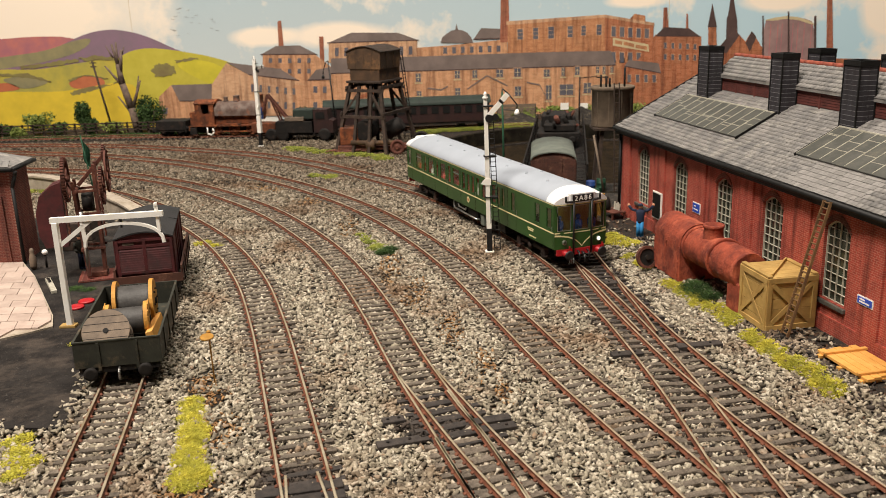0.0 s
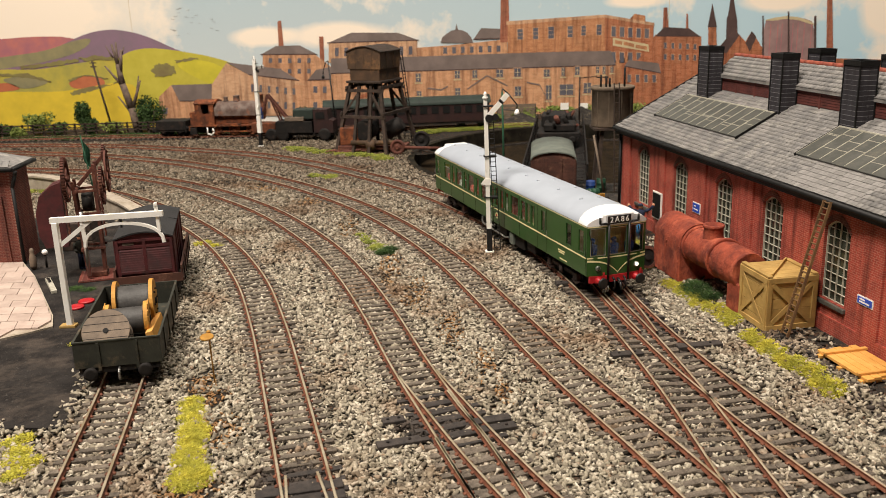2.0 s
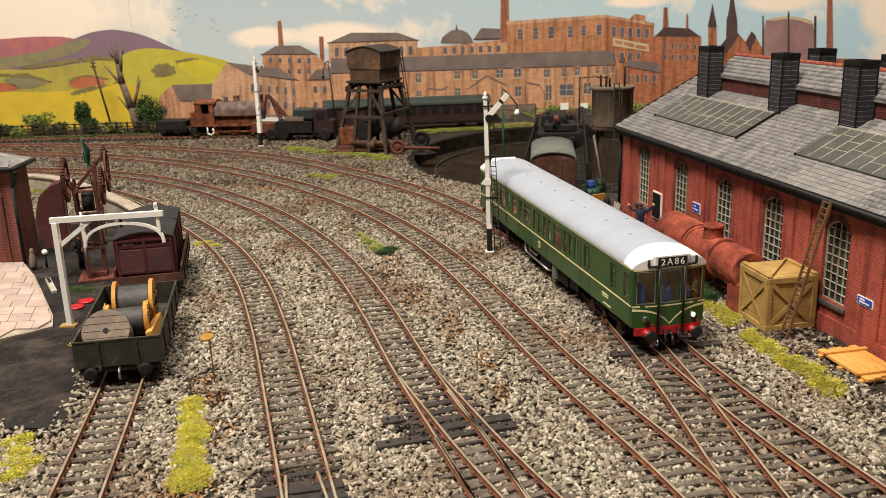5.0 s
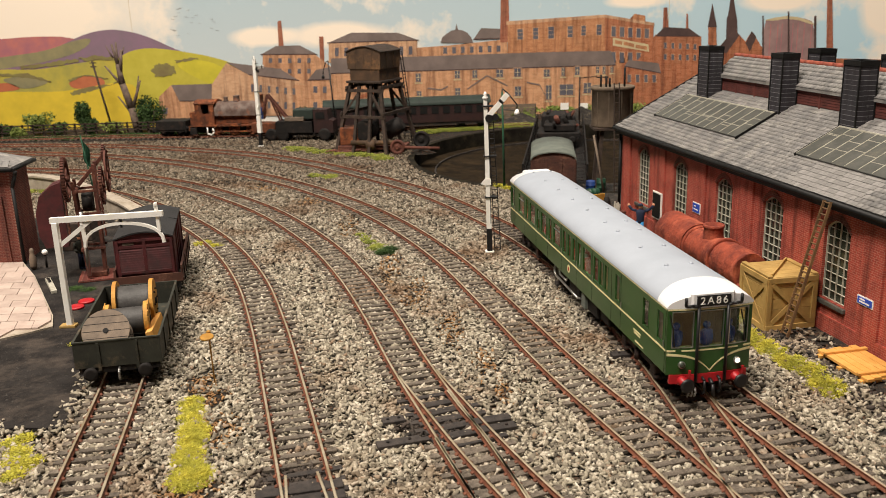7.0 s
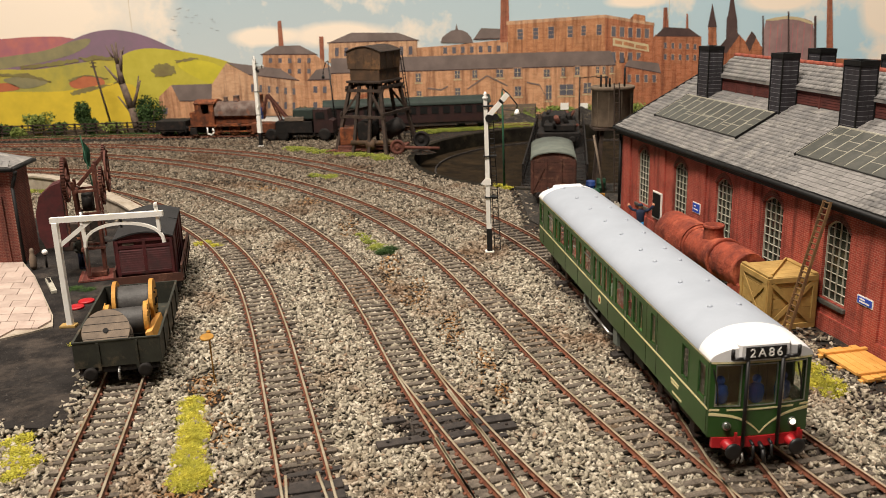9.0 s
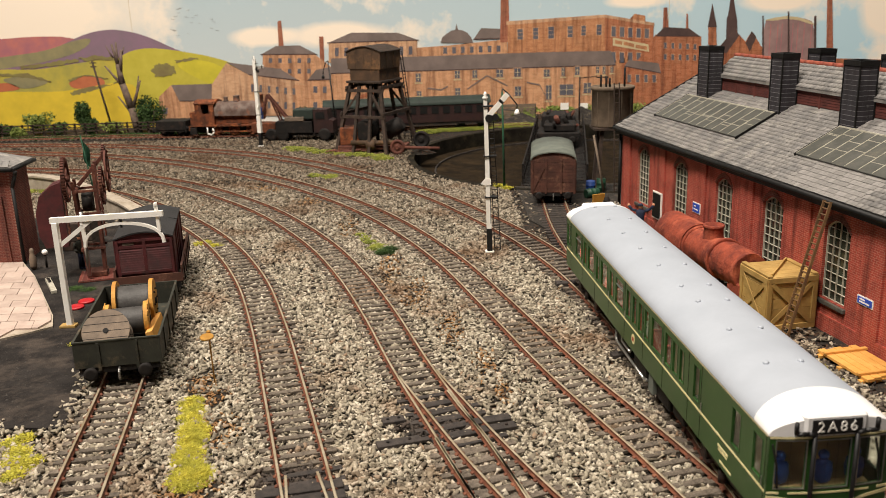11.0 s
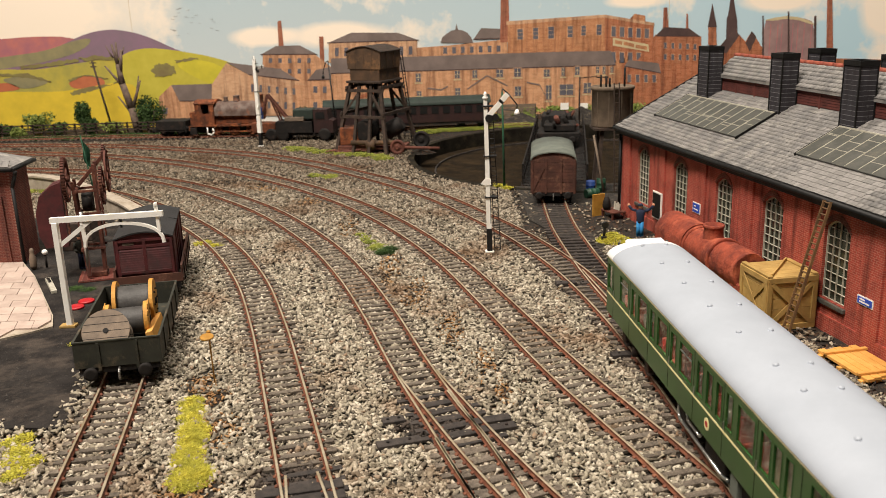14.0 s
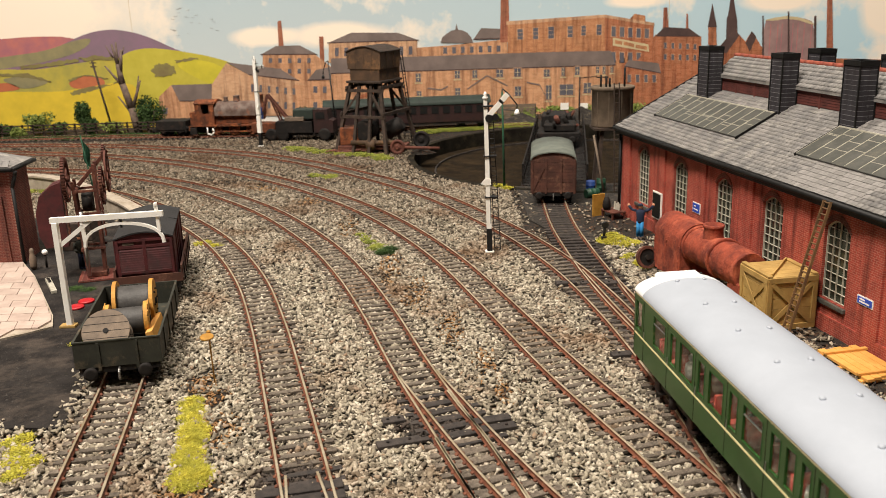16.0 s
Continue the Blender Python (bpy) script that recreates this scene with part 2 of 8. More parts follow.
def rod(bm, p0, p1, r0, r1=None, n=10, caps=True):
    p0, p1 = Vector(p0), Vector(p1)
    r1 = r0 if r1 is None else r1
    u, w = frame_of(p1 - p0)
    rings = []
    for p, r in ((p0, r0), (p1, r1)):
        rings.append([bm.verts.new(p + (u * math.cos(a) + w * math.sin(a)) * r) for a in (2 * math.pi * i / n for i in range(n))])
    for i in range(n):
        f = bm.faces.new((rings[0][i], rings[0][(i + 1) % n], rings[1][(i + 1) % n], rings[1][i]))
        f.smooth = n > 6
    if caps:
        bm.faces.new(rings[0][::-1])
        bm.faces.new(rings[1])


def beam(bm, p0, p1, w, h):
    """A square bar from p0 to p1."""
    p0, p1 = Vector(p0), Vector(p1)
    u, v = frame_of(p1 - p0)
    a = [bm.verts.new(p + u * (w / 2 * i) + v * (h / 2 * j)) for p in (p0, p1) for i, j in ((-1, -1), (1, -1), (1, 1), (-1, 1))]
    for f in ((3, 2, 1, 0), (4, 5, 6, 7), (0, 1, 5, 4), (1, 2, 6, 5), (2, 3, 7, 6), (3, 0, 4, 7)):
        bm.faces.new([a[i] for i in f])


def tube(bm, pts, r, n=8):
    for a, b in zip(pts[:-1], pts[1:]):
        rod(bm, a, b, r, r, n)


def lathe(bm, profile, m=None, n=24, smooth=True):
    """Turn (radius, height) pairs round z; m places it."""
    rings = []
    for r, z in profile:
        ring = [bm.verts.new((r * math.cos(2 * math.pi * i / n), r * math.sin(2 * math.pi * i / n), z)) for i in range(n)]
        if m is not None:
            for v in ring:
                v.co = m @ v.co
        rings.append(ring)
    for a, b in zip(rings[:-1], rings[1:]):
        for i in range(n):
            bm.faces.new((a[i], a[(i + 1) % n], b[(i + 1) % n], b[i])).smooth = smooth
    bm.faces.new(rings[0][::-1])
    bm.faces.new(rings[-1])


def slab(bm, outline, lift, m=None):
    """A flat outline (3D points in one plane) pushed out by the vector lift."""
    a = [bm.verts.new(p) for p in outline]
    b = [bm.verts.new(Vector(p) + Vector(lift)) for p in outline]
    if m is not None:
        for v in a + b:
            v.co = m @ v.co
    bm.faces.new(a[::-1])
    bm.faces.new(b)
    k = len(a)
    for i in range(k):
        bm.faces.new((a[i], a[(i + 1) % k], b[(i + 1) % k], b[i]))


def finish(bm, name, fix=True):
    if fix:
        bmesh.ops.recalc_face_normals(bm, faces=bm.faces[:])
    bmesh.ops.scale(bm, vec=(MM, MM, MM), verts=bm.verts[:])
    me = bpy.data.meshes.new(name)
    bm.to_mesh(me)
    bm.free()
    return me


def part(name, bm, material, parent=None, label="", at=None):
    """One mesh object under a thing or a part; at is its pose in millimetres."""
    me = finish(bm, name) if isinstance(bm, bmesh.types.BMesh) else bm
    if not me.materials:
        me.materials.append(M[material] if isinstance(material, str) else material)
    ob = new(name, me)
    if parent is not None:
        ob.parent = parent
    if at is not None:
        ob.matrix_basis = Matrix.Translation(at.translation * MM) @ at.to_3x3().to_4x4()
    return tagged(ob, label)


def thing(name, x, y, z, rz=0, label="", category="", group="", kind=""):
    ob = new(name)
    ob.empty_display_size = 0.005
    ob.matrix_basis = pose(x * MM, y * MM, z * MM, 0, 0, rz)
    return tagged(ob, label, category, group, kind)


def mesh():
    return bmesh.new()


def made(fn, *a, **k):
    bm = bmesh.new()
    fn(bm, *a, **k)
    return bm


def mesh_from(name, verts, faces, material):
    me = bpy.data.meshes.new(name)
    v = np.asarray(verts, dtype=np.float32)
    f = np.asarray(faces, dtype=np.int32).reshape(len(faces), -1) if len(faces) else np.zeros((0, 4), np.int32)
    k = f.shape[1]
    me.vertices.add(len(v))
    me.vertices.foreach_set("co", (v * MM).ravel())
    me.loops.add(f.size)
    me.loops.foreach_set("vertex_index", f.ravel())
    me.polygons.add(len(f))
    me.polygons.foreach_set("loop_start", np.arange(0, f.size, k, dtype=np.int32))
    me.update(calc_edges=True)
    me.materials.append(M[material])
    return me


# ---- lines of the tracks, far to near ----
LINES = {
    "A": [(-330, 800), (-262, 720), (-220, 645), (-188, 560), (-166, 468), (-146, 366), (-128, 262), (-118, 200)],
    "B": [(-420, 860), (-360, 826), (-302, 779), (-244, 720), (-194, 655), (-152, 585), (-118, 508), (-92, 427), (-69, 342), (-47, 258), (-32, 200)],
    "C": [(-700, 960), (-560, 945), (-410, 905), (-335, 876), (-274, 837), (-223, 792), (-179, 741), (-140, 687), (-107, 629), (-78, 568), (-54, 503), (-34, 436), (-16, 368), (4, 301), (22, 240), (34, 200)],
    "D": [(-720, 1068), (-580, 1050), (-457, 1016), (-364, 979), (-286, 933), (-218, 879), (-158, 820), (-106, 755), (-61, 685), (-24, 609), (6, 529), (30, 444), (53, 359), (79, 278), (100, 200)],
    "E": [(-720, 1105), (-560, 1094), (-400, 1062), (-267, 1003), (-197, 960), (-140, 908), (-91, 851), (-46, 791), (-6, 728), (26, 659), (54, 588), (76, 511), (90, 427), (98, 341), (101.5, 262), (104.6, 219.5), (110, 180.5), (120.4, 128), (140, 55), (168, -30), (205, -130)],
    "F": [(104, 800), (96, 740), (91, 690), (88, 617), (89, 556), (92, 496), (98, 435), (107, 374), (120, 313), (137, 252), (153, 200)],
    "H": [(-700, 1152), (-560, 1150), (-430, 1142), (-340, 1130), (-252, 1121), (-165, 1124), (-60, 1134), (60, 1142), (120, 1146)],
    "G": [(-16, 368), (-2, 330), (13, 290), (30, 250), (52, 205)],
}


class Line:
    """A smooth curve through points, read by its length."""

    def __init__(self, pts, step=2.0):
        p = np.array(pts, float)
        p = np.vstack([2 * p[0] - p[1], p, 2 * p[-1] - p[-2]])
        out = []
        for i in range(1, len(p) - 2):
            for t in np.linspace(0, 1, 24, endpoint=False):
                a, b, c, d = p[i - 1:i + 3]
                out.append(0.5 * (2 * b + (c - a) * t + (2 * a - 5 * b + 4 * c - d) * t * t + (3 * b - a - 3 * c + d) * t ** 3))
        out.append(p[-2])
        o = np.array(out)
        s = np.r_[0, np.cumsum(np.hypot(*np.diff(o, axis=0).T))]
        self.length = s[-1]
        self.s = np.arange(0, s[-1], step)
        self.p = np.c_[np.interp(self.s, s, o[:, 0]), np.interp(self.s, s, o[:, 1])]

    def at(self, s):
        return np.array([np.interp(s, self.s, self.p[:, 0]), np.interp(s, self.s, self.p[:, 1])])

    def way(self, s):
        d = self.at(s + 3) - self.at(s - 3)
        return d / np.hypot(*d)

    def near(self, x, y):
        return self.s[np.argmin(np.hypot(self.p[:, 0] - x, self.p[:, 1] - y))]


PATH = {k: Line(v) for k, v in LINES.items()}
# the engine shed's long wall: its far corner and the way along it, towards the viewer and into the shed
SHED_O = Vector((136, 629))
SHED_A = math.degrees(math.atan2(-0.981, 0.193))


def shed_uv(x, y):
    dx, dy = x - 136, y - 629
    return dx * 0.193 - dy * 0.981, dx * 0.981 + dy * 0.193


def smooth(a, b, v):
    t = np.clip((v - a) / (b - a), 0, 1)
    return t * t * (3 - 2 * t)


def height(x, y):
    """Lie of the land: a low bank before the shed."""
    s, w = shed_uv(x, y)
    return 4.5 * smooth(-42, -26, w) * smooth(-90, 0, s)


# ---- the setting: room, baseboard, backdrop ----
def room():
    for name, b in (("floor", (-1.5, -1.1, -0.95, 1.5, 1.5, -0.85)), ("ceiling", (-1.5, -1.1, 1.6, 1.5, 1.5, 1.7)),
                    ("wall_west", (-1.6, -1.1, -0.95, -1.5, 1.5, 1.7)), ("wall_east", (1.5, -1.1, -0.95, 1.6, 1.5, 1.7)),
                    ("wall_south", (-1.6, -1.2, -0.95, 1.6, -1.1, 1.7)), ("wall_north", (-1.6, 1.5, -0.95, 1.6, 1.6, 1.7))):
        ob = part(name, made(box, *[v / MM for v in b]), "wallpaint")
        tagged(ob, "plain pale painted surface of the railway room", "room surface", kind="structure")


PIT = (170, 925, 198, -15.5)


def baseboard():
    """The timber board and trestle legs that carry the layout."""
    b = thing("baseboard", 0, 0, 0, 0, "timber baseboard on square trestle legs under the layout", "baseboard", kind="structure")
    part("board", made(box, -1000, -300, -36, 1000, 1304, -18), "crate", b)
    for x0, y0, x1, y1 in ((-1000, -318, 1000, -300.1), (-1000, 1304.1, 1000, 1322), (-1018, -318, -1000.1, 1322), (1000.1, -318, 1018, 1322)):
        part("fascia", made(box, x0, y0, -90, x1, y1, -0.7), "crate", b)
    for x in (-960, 0, 960):
        for y in (-260, 1260):
            part("leg", made(box, x - 25, y - 25, -850, x + 25, y + 25, -36.1), "crate", b)


def ground():
    step = 8
    xs = np.arange(-1000, 1001, step)
    ys = np.arange(-300, 1305, step)
    gx, gy = np.meshgrid(xs, ys)
    gz = height(gx, gy) + 0.35 * np.sin(gx * 0.21) * np.sin(gy * 0.17)
    v = np.c_[gx.ravel(), gy.ravel(), gz.ravel() - 0.6]
    nx = len(xs)
    f = []
    for j in range(len(ys) - 1):
        for i in range(nx - 1):
            cx, cy = xs[i] + step / 2, ys[j] + step / 2
            if math.hypot(cx - PIT[0], cy - PIT[1]) > PIT[2] + 6:
                a = j * nx + i
                f.append((a, a + 1, a + nx + 1, a + nx))
    ob = new("ground", mesh_from("ground", v, f, "bed"))
    tagged(ob, "grey-brown ballast bed and earth of the model railway", "ground", kind="structure")


def turntable_pit():
    cx, cy, r, z = PIT
    pit = thing("turntable_pit", cx, cy, 0, 0, "round concrete turntable pit with dark curved wall", "pit", kind="structure")
    part("pit_floor", made(lathe, [(r + 3, z - 2), (r + 3, z)], n=72, smooth=False), "rust_water", pit)
    bm = mesh()
    n = 72
    prof = [(r, z), (r, 0.9), (r + 7, 0.9), (r + 7, -1.5)]
    rings = [[bm.verts.new((q * math.cos(2 * math.pi * i / n), q * math.sin(2 * math.pi * i / n), h)) for i in range(n)] for q, h in prof]
    for a, b in zip(rings[:-1], rings[1:]):
        for i in range(n):
            bm.faces.new((a[i], a[(i + 1) % n], b[(i + 1) % n], b[i]))
    part("pit_wall", bm, "pit_wall", pit)
    bm = mesh()
    rr = [[bm.verts.new((q * math.cos(2 * math.pi * i / n), q * math.sin(2 * math.pi * i / n), h)) for i in range(n)] for q, h in ((r - 23, z + 0.1), (r - 23, z + 2.2), (r - 21.5, z + 2.2), (r - 21.5, z + 0.1))]
    for a, b in zip(rr[:-1], rr[1:]):
        for i in range(n):
            bm.faces.new((a[i], a[(i + 1) % n], b[(i + 1) % n], b[i]))
    part("pit_rail", bm, "dark_sleeper", pit)
    # the bridge across the pit: two plate girders, a plank deck, rails and lattice handrails
    br = thing("turntable_bridge", 127, 934, 0, 81.4, "dark iron turntable bridge with lattice handrails across the pit", "turntable")
    for y in (-19, 19):
        part("girder", made(box, -174, y - 1.5, -14, 174, y + 1.5, -1.5, None, 0.3), "under", br)
        part("girder_flange", made(box, -174, y - 3, -1.49, 174, y + 3, -0.4, None, 0.2), "under", br)
        for k in range(16):
            x = -170 + k * 22.6
            part("handrail_post", made(box, x - 0.8, y * 1.5 - 0.8, -1.5, x + 0.8, y * 1.5 + 0.8, 19), "under", br)
            if k:
                bm = mesh()
                beam(bm, (x - 22.6, y * 1.5, 1), (x, y * 1.5, 18), 0.9, 1.2)
                part("lattice_bar", bm, "under", br)
        for z in (9, 18.5):
            bm = mesh()
            rod(bm, (-172, y * 1.5, z), (172, y * 1.5, z), 0.8, n=6)
            part("handrail", bm, "under", br)
        bm = mesh()
        box(bm, -174, math.copysign(8.2, y), 0.4, 174, math.copysign(9.2, y), 2.4)
        part("rail", bm, "rust", br)
    for k in range(49):
        x = -171 + k * 7.1
        part("deck_plank", made(box, x - 2.6, -30, -0.39, x + 2.6, 30, 0.4), "under", br)
    part("pivot", made(lathe, [(16, -15.4), (14, -14.6), (14, -14.05)], n=24), "under", br)


# ---- tracks ----
def rail_mesh(line, side, s0, s1, z0=1.1):
    """One rail: foot, web and a worn head, swept along the line."""
    ss = np.arange(s0, s1, 4.0)
    prof = [(-0.95, z0), (-0.95, z0 + 0.35), (-0.32, z0 + 0.6), (-0.32, z0 + 1.25), (-0.5, z0 + 1.45), (-0.5, z0 + 1.85), (0.5, z0 + 1.85), (0.5, z0 + 1.45), (0.32, z0 + 1.25), (0.32, z0 + 0.6), (0.95, z0 + 0.35), (0.95, z0)]
    v, f, top = [], [], []
    k = len(prof)
    for j, s in enumerate(ss):
        p, w = line.at(s), line.way(s)
        n = np.array([-w[1], w[0]])
        zz = float(height(p[0], p[1])) * 0.6
        for o, z in prof:
            q = p + n * (side * 8.7 + o)
            v.append((q[0], q[1], z + zz))
        if j:
            for i in range(k - 1):
                a = (j - 1) * k + i
                f.append((a, a + 1, a + k + 1, a + k))
                top.append(1 if i == 5 else 0)
    me = mesh_from("rail", v, f, "rust")
    me.materials.append(M["steel"])
    me.polygons.foreach_set("material_index", np.array(top, dtype=np.int32))
    return me


SPACING = 7.1
SLEEPER = {}


def sleeper_mesh(dark):
    if dark not in SLEEPER:
        bm = mesh()
        box(bm, -1.4, -14.2, -0.4, 1.4, 14.2, 1.1, bev=0.18)
        SLEEPER[dark] = finish(bm, "sleeper")
        SLEEPER[dark].materials.append(M["dark_sleeper" if dark else "sleeper"])
    return SLEEPER[dark]


def track(key, s0=0.0, s1=None, label="", dark=False, dark_below=0):
    line = PATH[key]
    s1 = line.length if s1 is None else s1
    th = thing("railway_track", 0, 0, 0, 0, label, "track", "running lines", kind="structure")
    for side in (-1, 1):
        part("rail", rail_mesh(line, side, s0, s1), "rust", th, "rust-brown rail with worn bright head")
    bm_v, bm_f = [], []
    rng = random.Random(key)
    count = 0
    far_v, far_f = [], []
    for s in np.arange(s1 - 4, s0 + 2, -SPACING):
        p, w = line.at(s), line.way(s)
        if p[1] < 205 or p[1] > 1200 or (key == "G" and p[1] > 335):
            continue
        ang = math.degrees(math.atan2(w[1], w[0])) + rng.uniform(-1.2, 1.2)
        zz = float(height(p[0], p[1])) * 0.6 + rng.uniform(-0.12, 0.12)
        if count < 290:
            ob = new("sleeper", sleeper_mesh((dark and p[1] > 400) or dark_below - 42 < p[1] < dark_below))
            ob.parent = th
            ob.matrix_basis = pose(p[0] * MM, p[1] * MM, zz * MM, 0, 0, ang)
            count += 1
        n = np.array([-w[1], w[0]])
        for side in (-1, 1):
            for o in (-1.35, 1.35):
                q = p + n * (side * 8.7 + o)
                b = len(bm_v)
                for dz in (1.0, 1.95):
                    for i, j in ((-1, -1), (1, -1), (1, 1), (-1, 1)):
                        r = q + w * (0.75 * i) + n * (0.55 * j)
                        bm_v.append((r[0], r[1], dz + zz - (0.5 if dz > 1 and o * j > 0 else 0)))
                bm_f += [tuple(b + i for i in f) for f in ((0, 3, 2, 1), (4, 5, 6, 7), (0, 1, 5, 4), (1, 2, 6, 5), (2, 3, 7, 6), (3, 0, 4, 7))]
    ob = new("rail_chairs", mesh_from("rail_chairs", bm_v, bm_f, "rust"))
    ob.parent = th
    tagged(ob, "small rust-brown rail chairs", kind="stuff")
    return th


def tracks():
    track("A", label="siding with rusty rails under the goods wagons")
    track("B", label="curved running line with worn bright rails in ballast", dark_below=284)
    track("C", label="curved running line leading into a turnout", dark_below=342)
    track("D", label="long curved running line in grey ballast")
    track("E", 0, PATH["E"].near(138, 60), label="curved running line on which the green railcar runs")
    track("F", label="shed siding with dark sleepers crossing the running line", dark=True)
    track("H", label="far siding under the locomotive and coach")
    track("G", 8, label="diverging leg of a turnout with dark timbers", dark_below=335)
    # point motors and timbers beside the turnouts
    for x, y, rz, lx, ly in ((-20, 303, 15, 17, 13), (18, 313, 15, 15, 14), (-22, 318, 15, 9, 6), (82, 487, 8, 6, 12), (120, 387, 8, 22, 8), (84, 379, 8, 15, 8), (71, 486, 8, 12, 8), (98, 483, 8, 10, 7), (-52, 268, 12, 30, 20)):
        th = thing("point_timber", x, y, 0, rz, "dark timber block beside the turnout blades", "point timber", "turnout timbers")
        bm = mesh()
        for i in range(max(1, int(ly // 7))):
            box(bm, -lx / 2, -ly / 2 + i * 7, -0.8, lx / 2, -ly / 2 + i * 7 + 5, 2.1, bev=0.2)
        part("block", bm, "dark_sleeper", th)
        bm = mesh()
        for i in (-1, 1):
            rod(bm, (i * lx * 0.25, -ly / 2 + 2.5, 1.9), (i * lx * 0.25, -ly / 2 + 2.5, 2.6), 0.6, n=8)
        part("bolt", bm, "under", th)
    # moving blades and check rails of the turnouts
    for pts in ([(0, 341), (6, 322), (14, 300), (24, 262), (30, 235)], [(-5, 299), (2, 276), (12, 245)], [(84, 505), (87, 477), (91, 440), (96, 400)], [(101, 505), (101, 470), (103, 430), (104, 400)], [(-58, 275), (-53, 250), (-47, 225)], [(-47, 277), (-40, 255), (-33, 232)]):
        line = Line(pts)
        th = thing("turnout_blade", 0, 0, 0, 0, "tapered steel turnout blade lying beside a running rail", "rail", "turnout blades", kind="structure")
        part("blade", rail_mesh(line, 0.0, 0, line.length), "rust", th)


def in_yard(x, y):
    """Inside the tarred yard beside the siding."""
    edge = np.interp(y, PATH["A"].p[::-1, 1], PATH["A"].p[::-1, 0])
    wob = 3.0 * np.sin(y * 0.31 + x * 0.7) + 2.5 * np.sin(y * 1.3 + x * 1.1)
    return (x < edge - 17 + wob) & (y > 318 + 6 * np.sin(x * 0.09) + wob) & (y < 690)


def ballast():
    """Broken stone between and beside the tracks."""
    rng = np.random.default_rng(7)
    zones = ((-190, 260, 225, 330, 0.66, 1.0), (-215, 260, 330, 470, 0.62, 0.98), (-260, 200, 470, 620, 0.55, 0.97), (-420, 150, 620, 800, 0.36, 1.05), (-640, 60, 800, 1010, 0.2, 1.15), (-640, -20, 1010, 1120, 0.12, 1.3))
    X, Y, R = [], [], []
    for x0, x1, y0, y1, dens, r in zones:
        n = int((x1 - x0) * (y1 - y0) * dens)
        X.append(rng.uniform(x0, x1, n))
        Y.append(rng.uniform(y0, y1, n))
        R.append(r * rng.uniform(0.55, 1.25, n))
    x, y, r = map(np.concatenate, (X, Y, R))
    z = height(x, y) - 0.2
    s, w = shed_uv(x, y)
    # stones spill over the rim of the tarred yard
    edge = np.interp(y, PATH["A"].p[::-1, 1], PATH["A"].p[::-1, 0])
    z = np.where((x < edge - 15) & (y > 315) & (y < 690), 0.75, z)
    keep = ~in_yard(x + rng.normal(0, 4, len(x)), y + rng.normal(0, 4, len(x))) & (w < -3) & (np.hypot(x - PIT[0], y - PIT[1]) > PIT[2] + 6)
    keep &= ((s > -60) | (w < -30)) & (y < 1098 - 0.02 * x)
    keep &= (np.abs(x) < 90 + y * 0.56)
    keep &= ~((w > -20 + 4 * np.sin(s * 0.2)) & (rng.random(len(x)) < 0.8))
    keep &= ~((w > -85 + 0.25 * np.maximum(0, s)) & (s < 62) & (s > -160) & (rng.random(len(x)) < 0.86) & (x > 60))
    oil = np.zeros(len(x), bool)
    for key in "ABCDEFGH":
        ln = PATH[key]
        dist = np.full(len(x), 1e9)
        arc = np.zeros(len(x))
        side = np.zeros(len(x))
        for i in range(0, len(x), 4000):
            dx = x[i:i + 4000, None] - ln.p[None, :, 0]
            dy = y[i:i + 4000, None] - ln.p[None, :, 1]
            d2 = dx * dx + dy * dy
            k = d2.argmin(1)
            dist[i:i + 4000] = np.sqrt(d2[np.arange(len(k)), k])
            arc[i:i + 4000] = ln.s[k]
        bed = dist < 16.5
        end = (ln.length - 4) if key != "E" else PATH["E"].near(138, 60) - 4
        ph = np.abs(((end - arc) / SPACING + 0.5) % 1 - 0.5) * SPACING
        loose = rng.random(len(x)) < (0.66 if key in "BCD" else 0.4)
        if key != "G":
            keep &= ~(bed & (dist < 14.6) & (ph < 1.3) & ~loose)
        keep &= np.abs(dist - 8.7) > 1.3 + r * 0.5
        z = np.where(bed, z - 0.2, z)
        r = np.where(bed, np.minimum(r, 1.5), r)
        if key in "EF":
            oil |= (dist < 13 + 3 * np.sin(arc * 0.13)) & (y < 640) & (rng.random(len(x)) < np.interp(y, [330, 470], [0.25, 0.85]))
        if key == "F":
            keep &= ~(bed & (rng.random(len(x)) < np.interp(y, [380, 500], [0.12, 0.55])))
    # oil round the point blades, and dark ground below the shed wall
    for cx, cy, rx, ry in ((-4, 313, 19, 9), (-56, 278, 15, 10)):
        oil |= (((x - cx) / rx) ** 2 + ((y - cy) / ry) ** 2 < rng.uniform(0.5, 1.3, len(x)))
    oil |= (w > -34) & (s > 0) & (rng.random(len(x)) < 0.35)
    # rusty dust in a long uneven streak between two lines, and bare earth round the grass
    rust = np.zeros(len(x), bool)
    for cx, cy, rx, ry in ((-70, 645, 9, 40), (-34, 531, 8, 36), (-15, 474, 8, 30), (3, 419, 7, 26), (18, 374, 6, 22), (24, 344, 5, 14), (66, 560, 6, 30), (70, 490, 6, 24), (-110, 362, 7, 12), (-103, 345, 9, 10), (-92, 272, 11, 14), (-92, 315, 10, 16), (-157, 793, 22, 26), (-108, 738, 18, 26), (-41, 776, 16, 26)):
        rust |= (((x - cx) / rx) ** 2 + ((y - cy) / ry) ** 2 < rng.uniform(0.2, 1.5, len(x))) & (rng.random(len(x)) < 0.62)
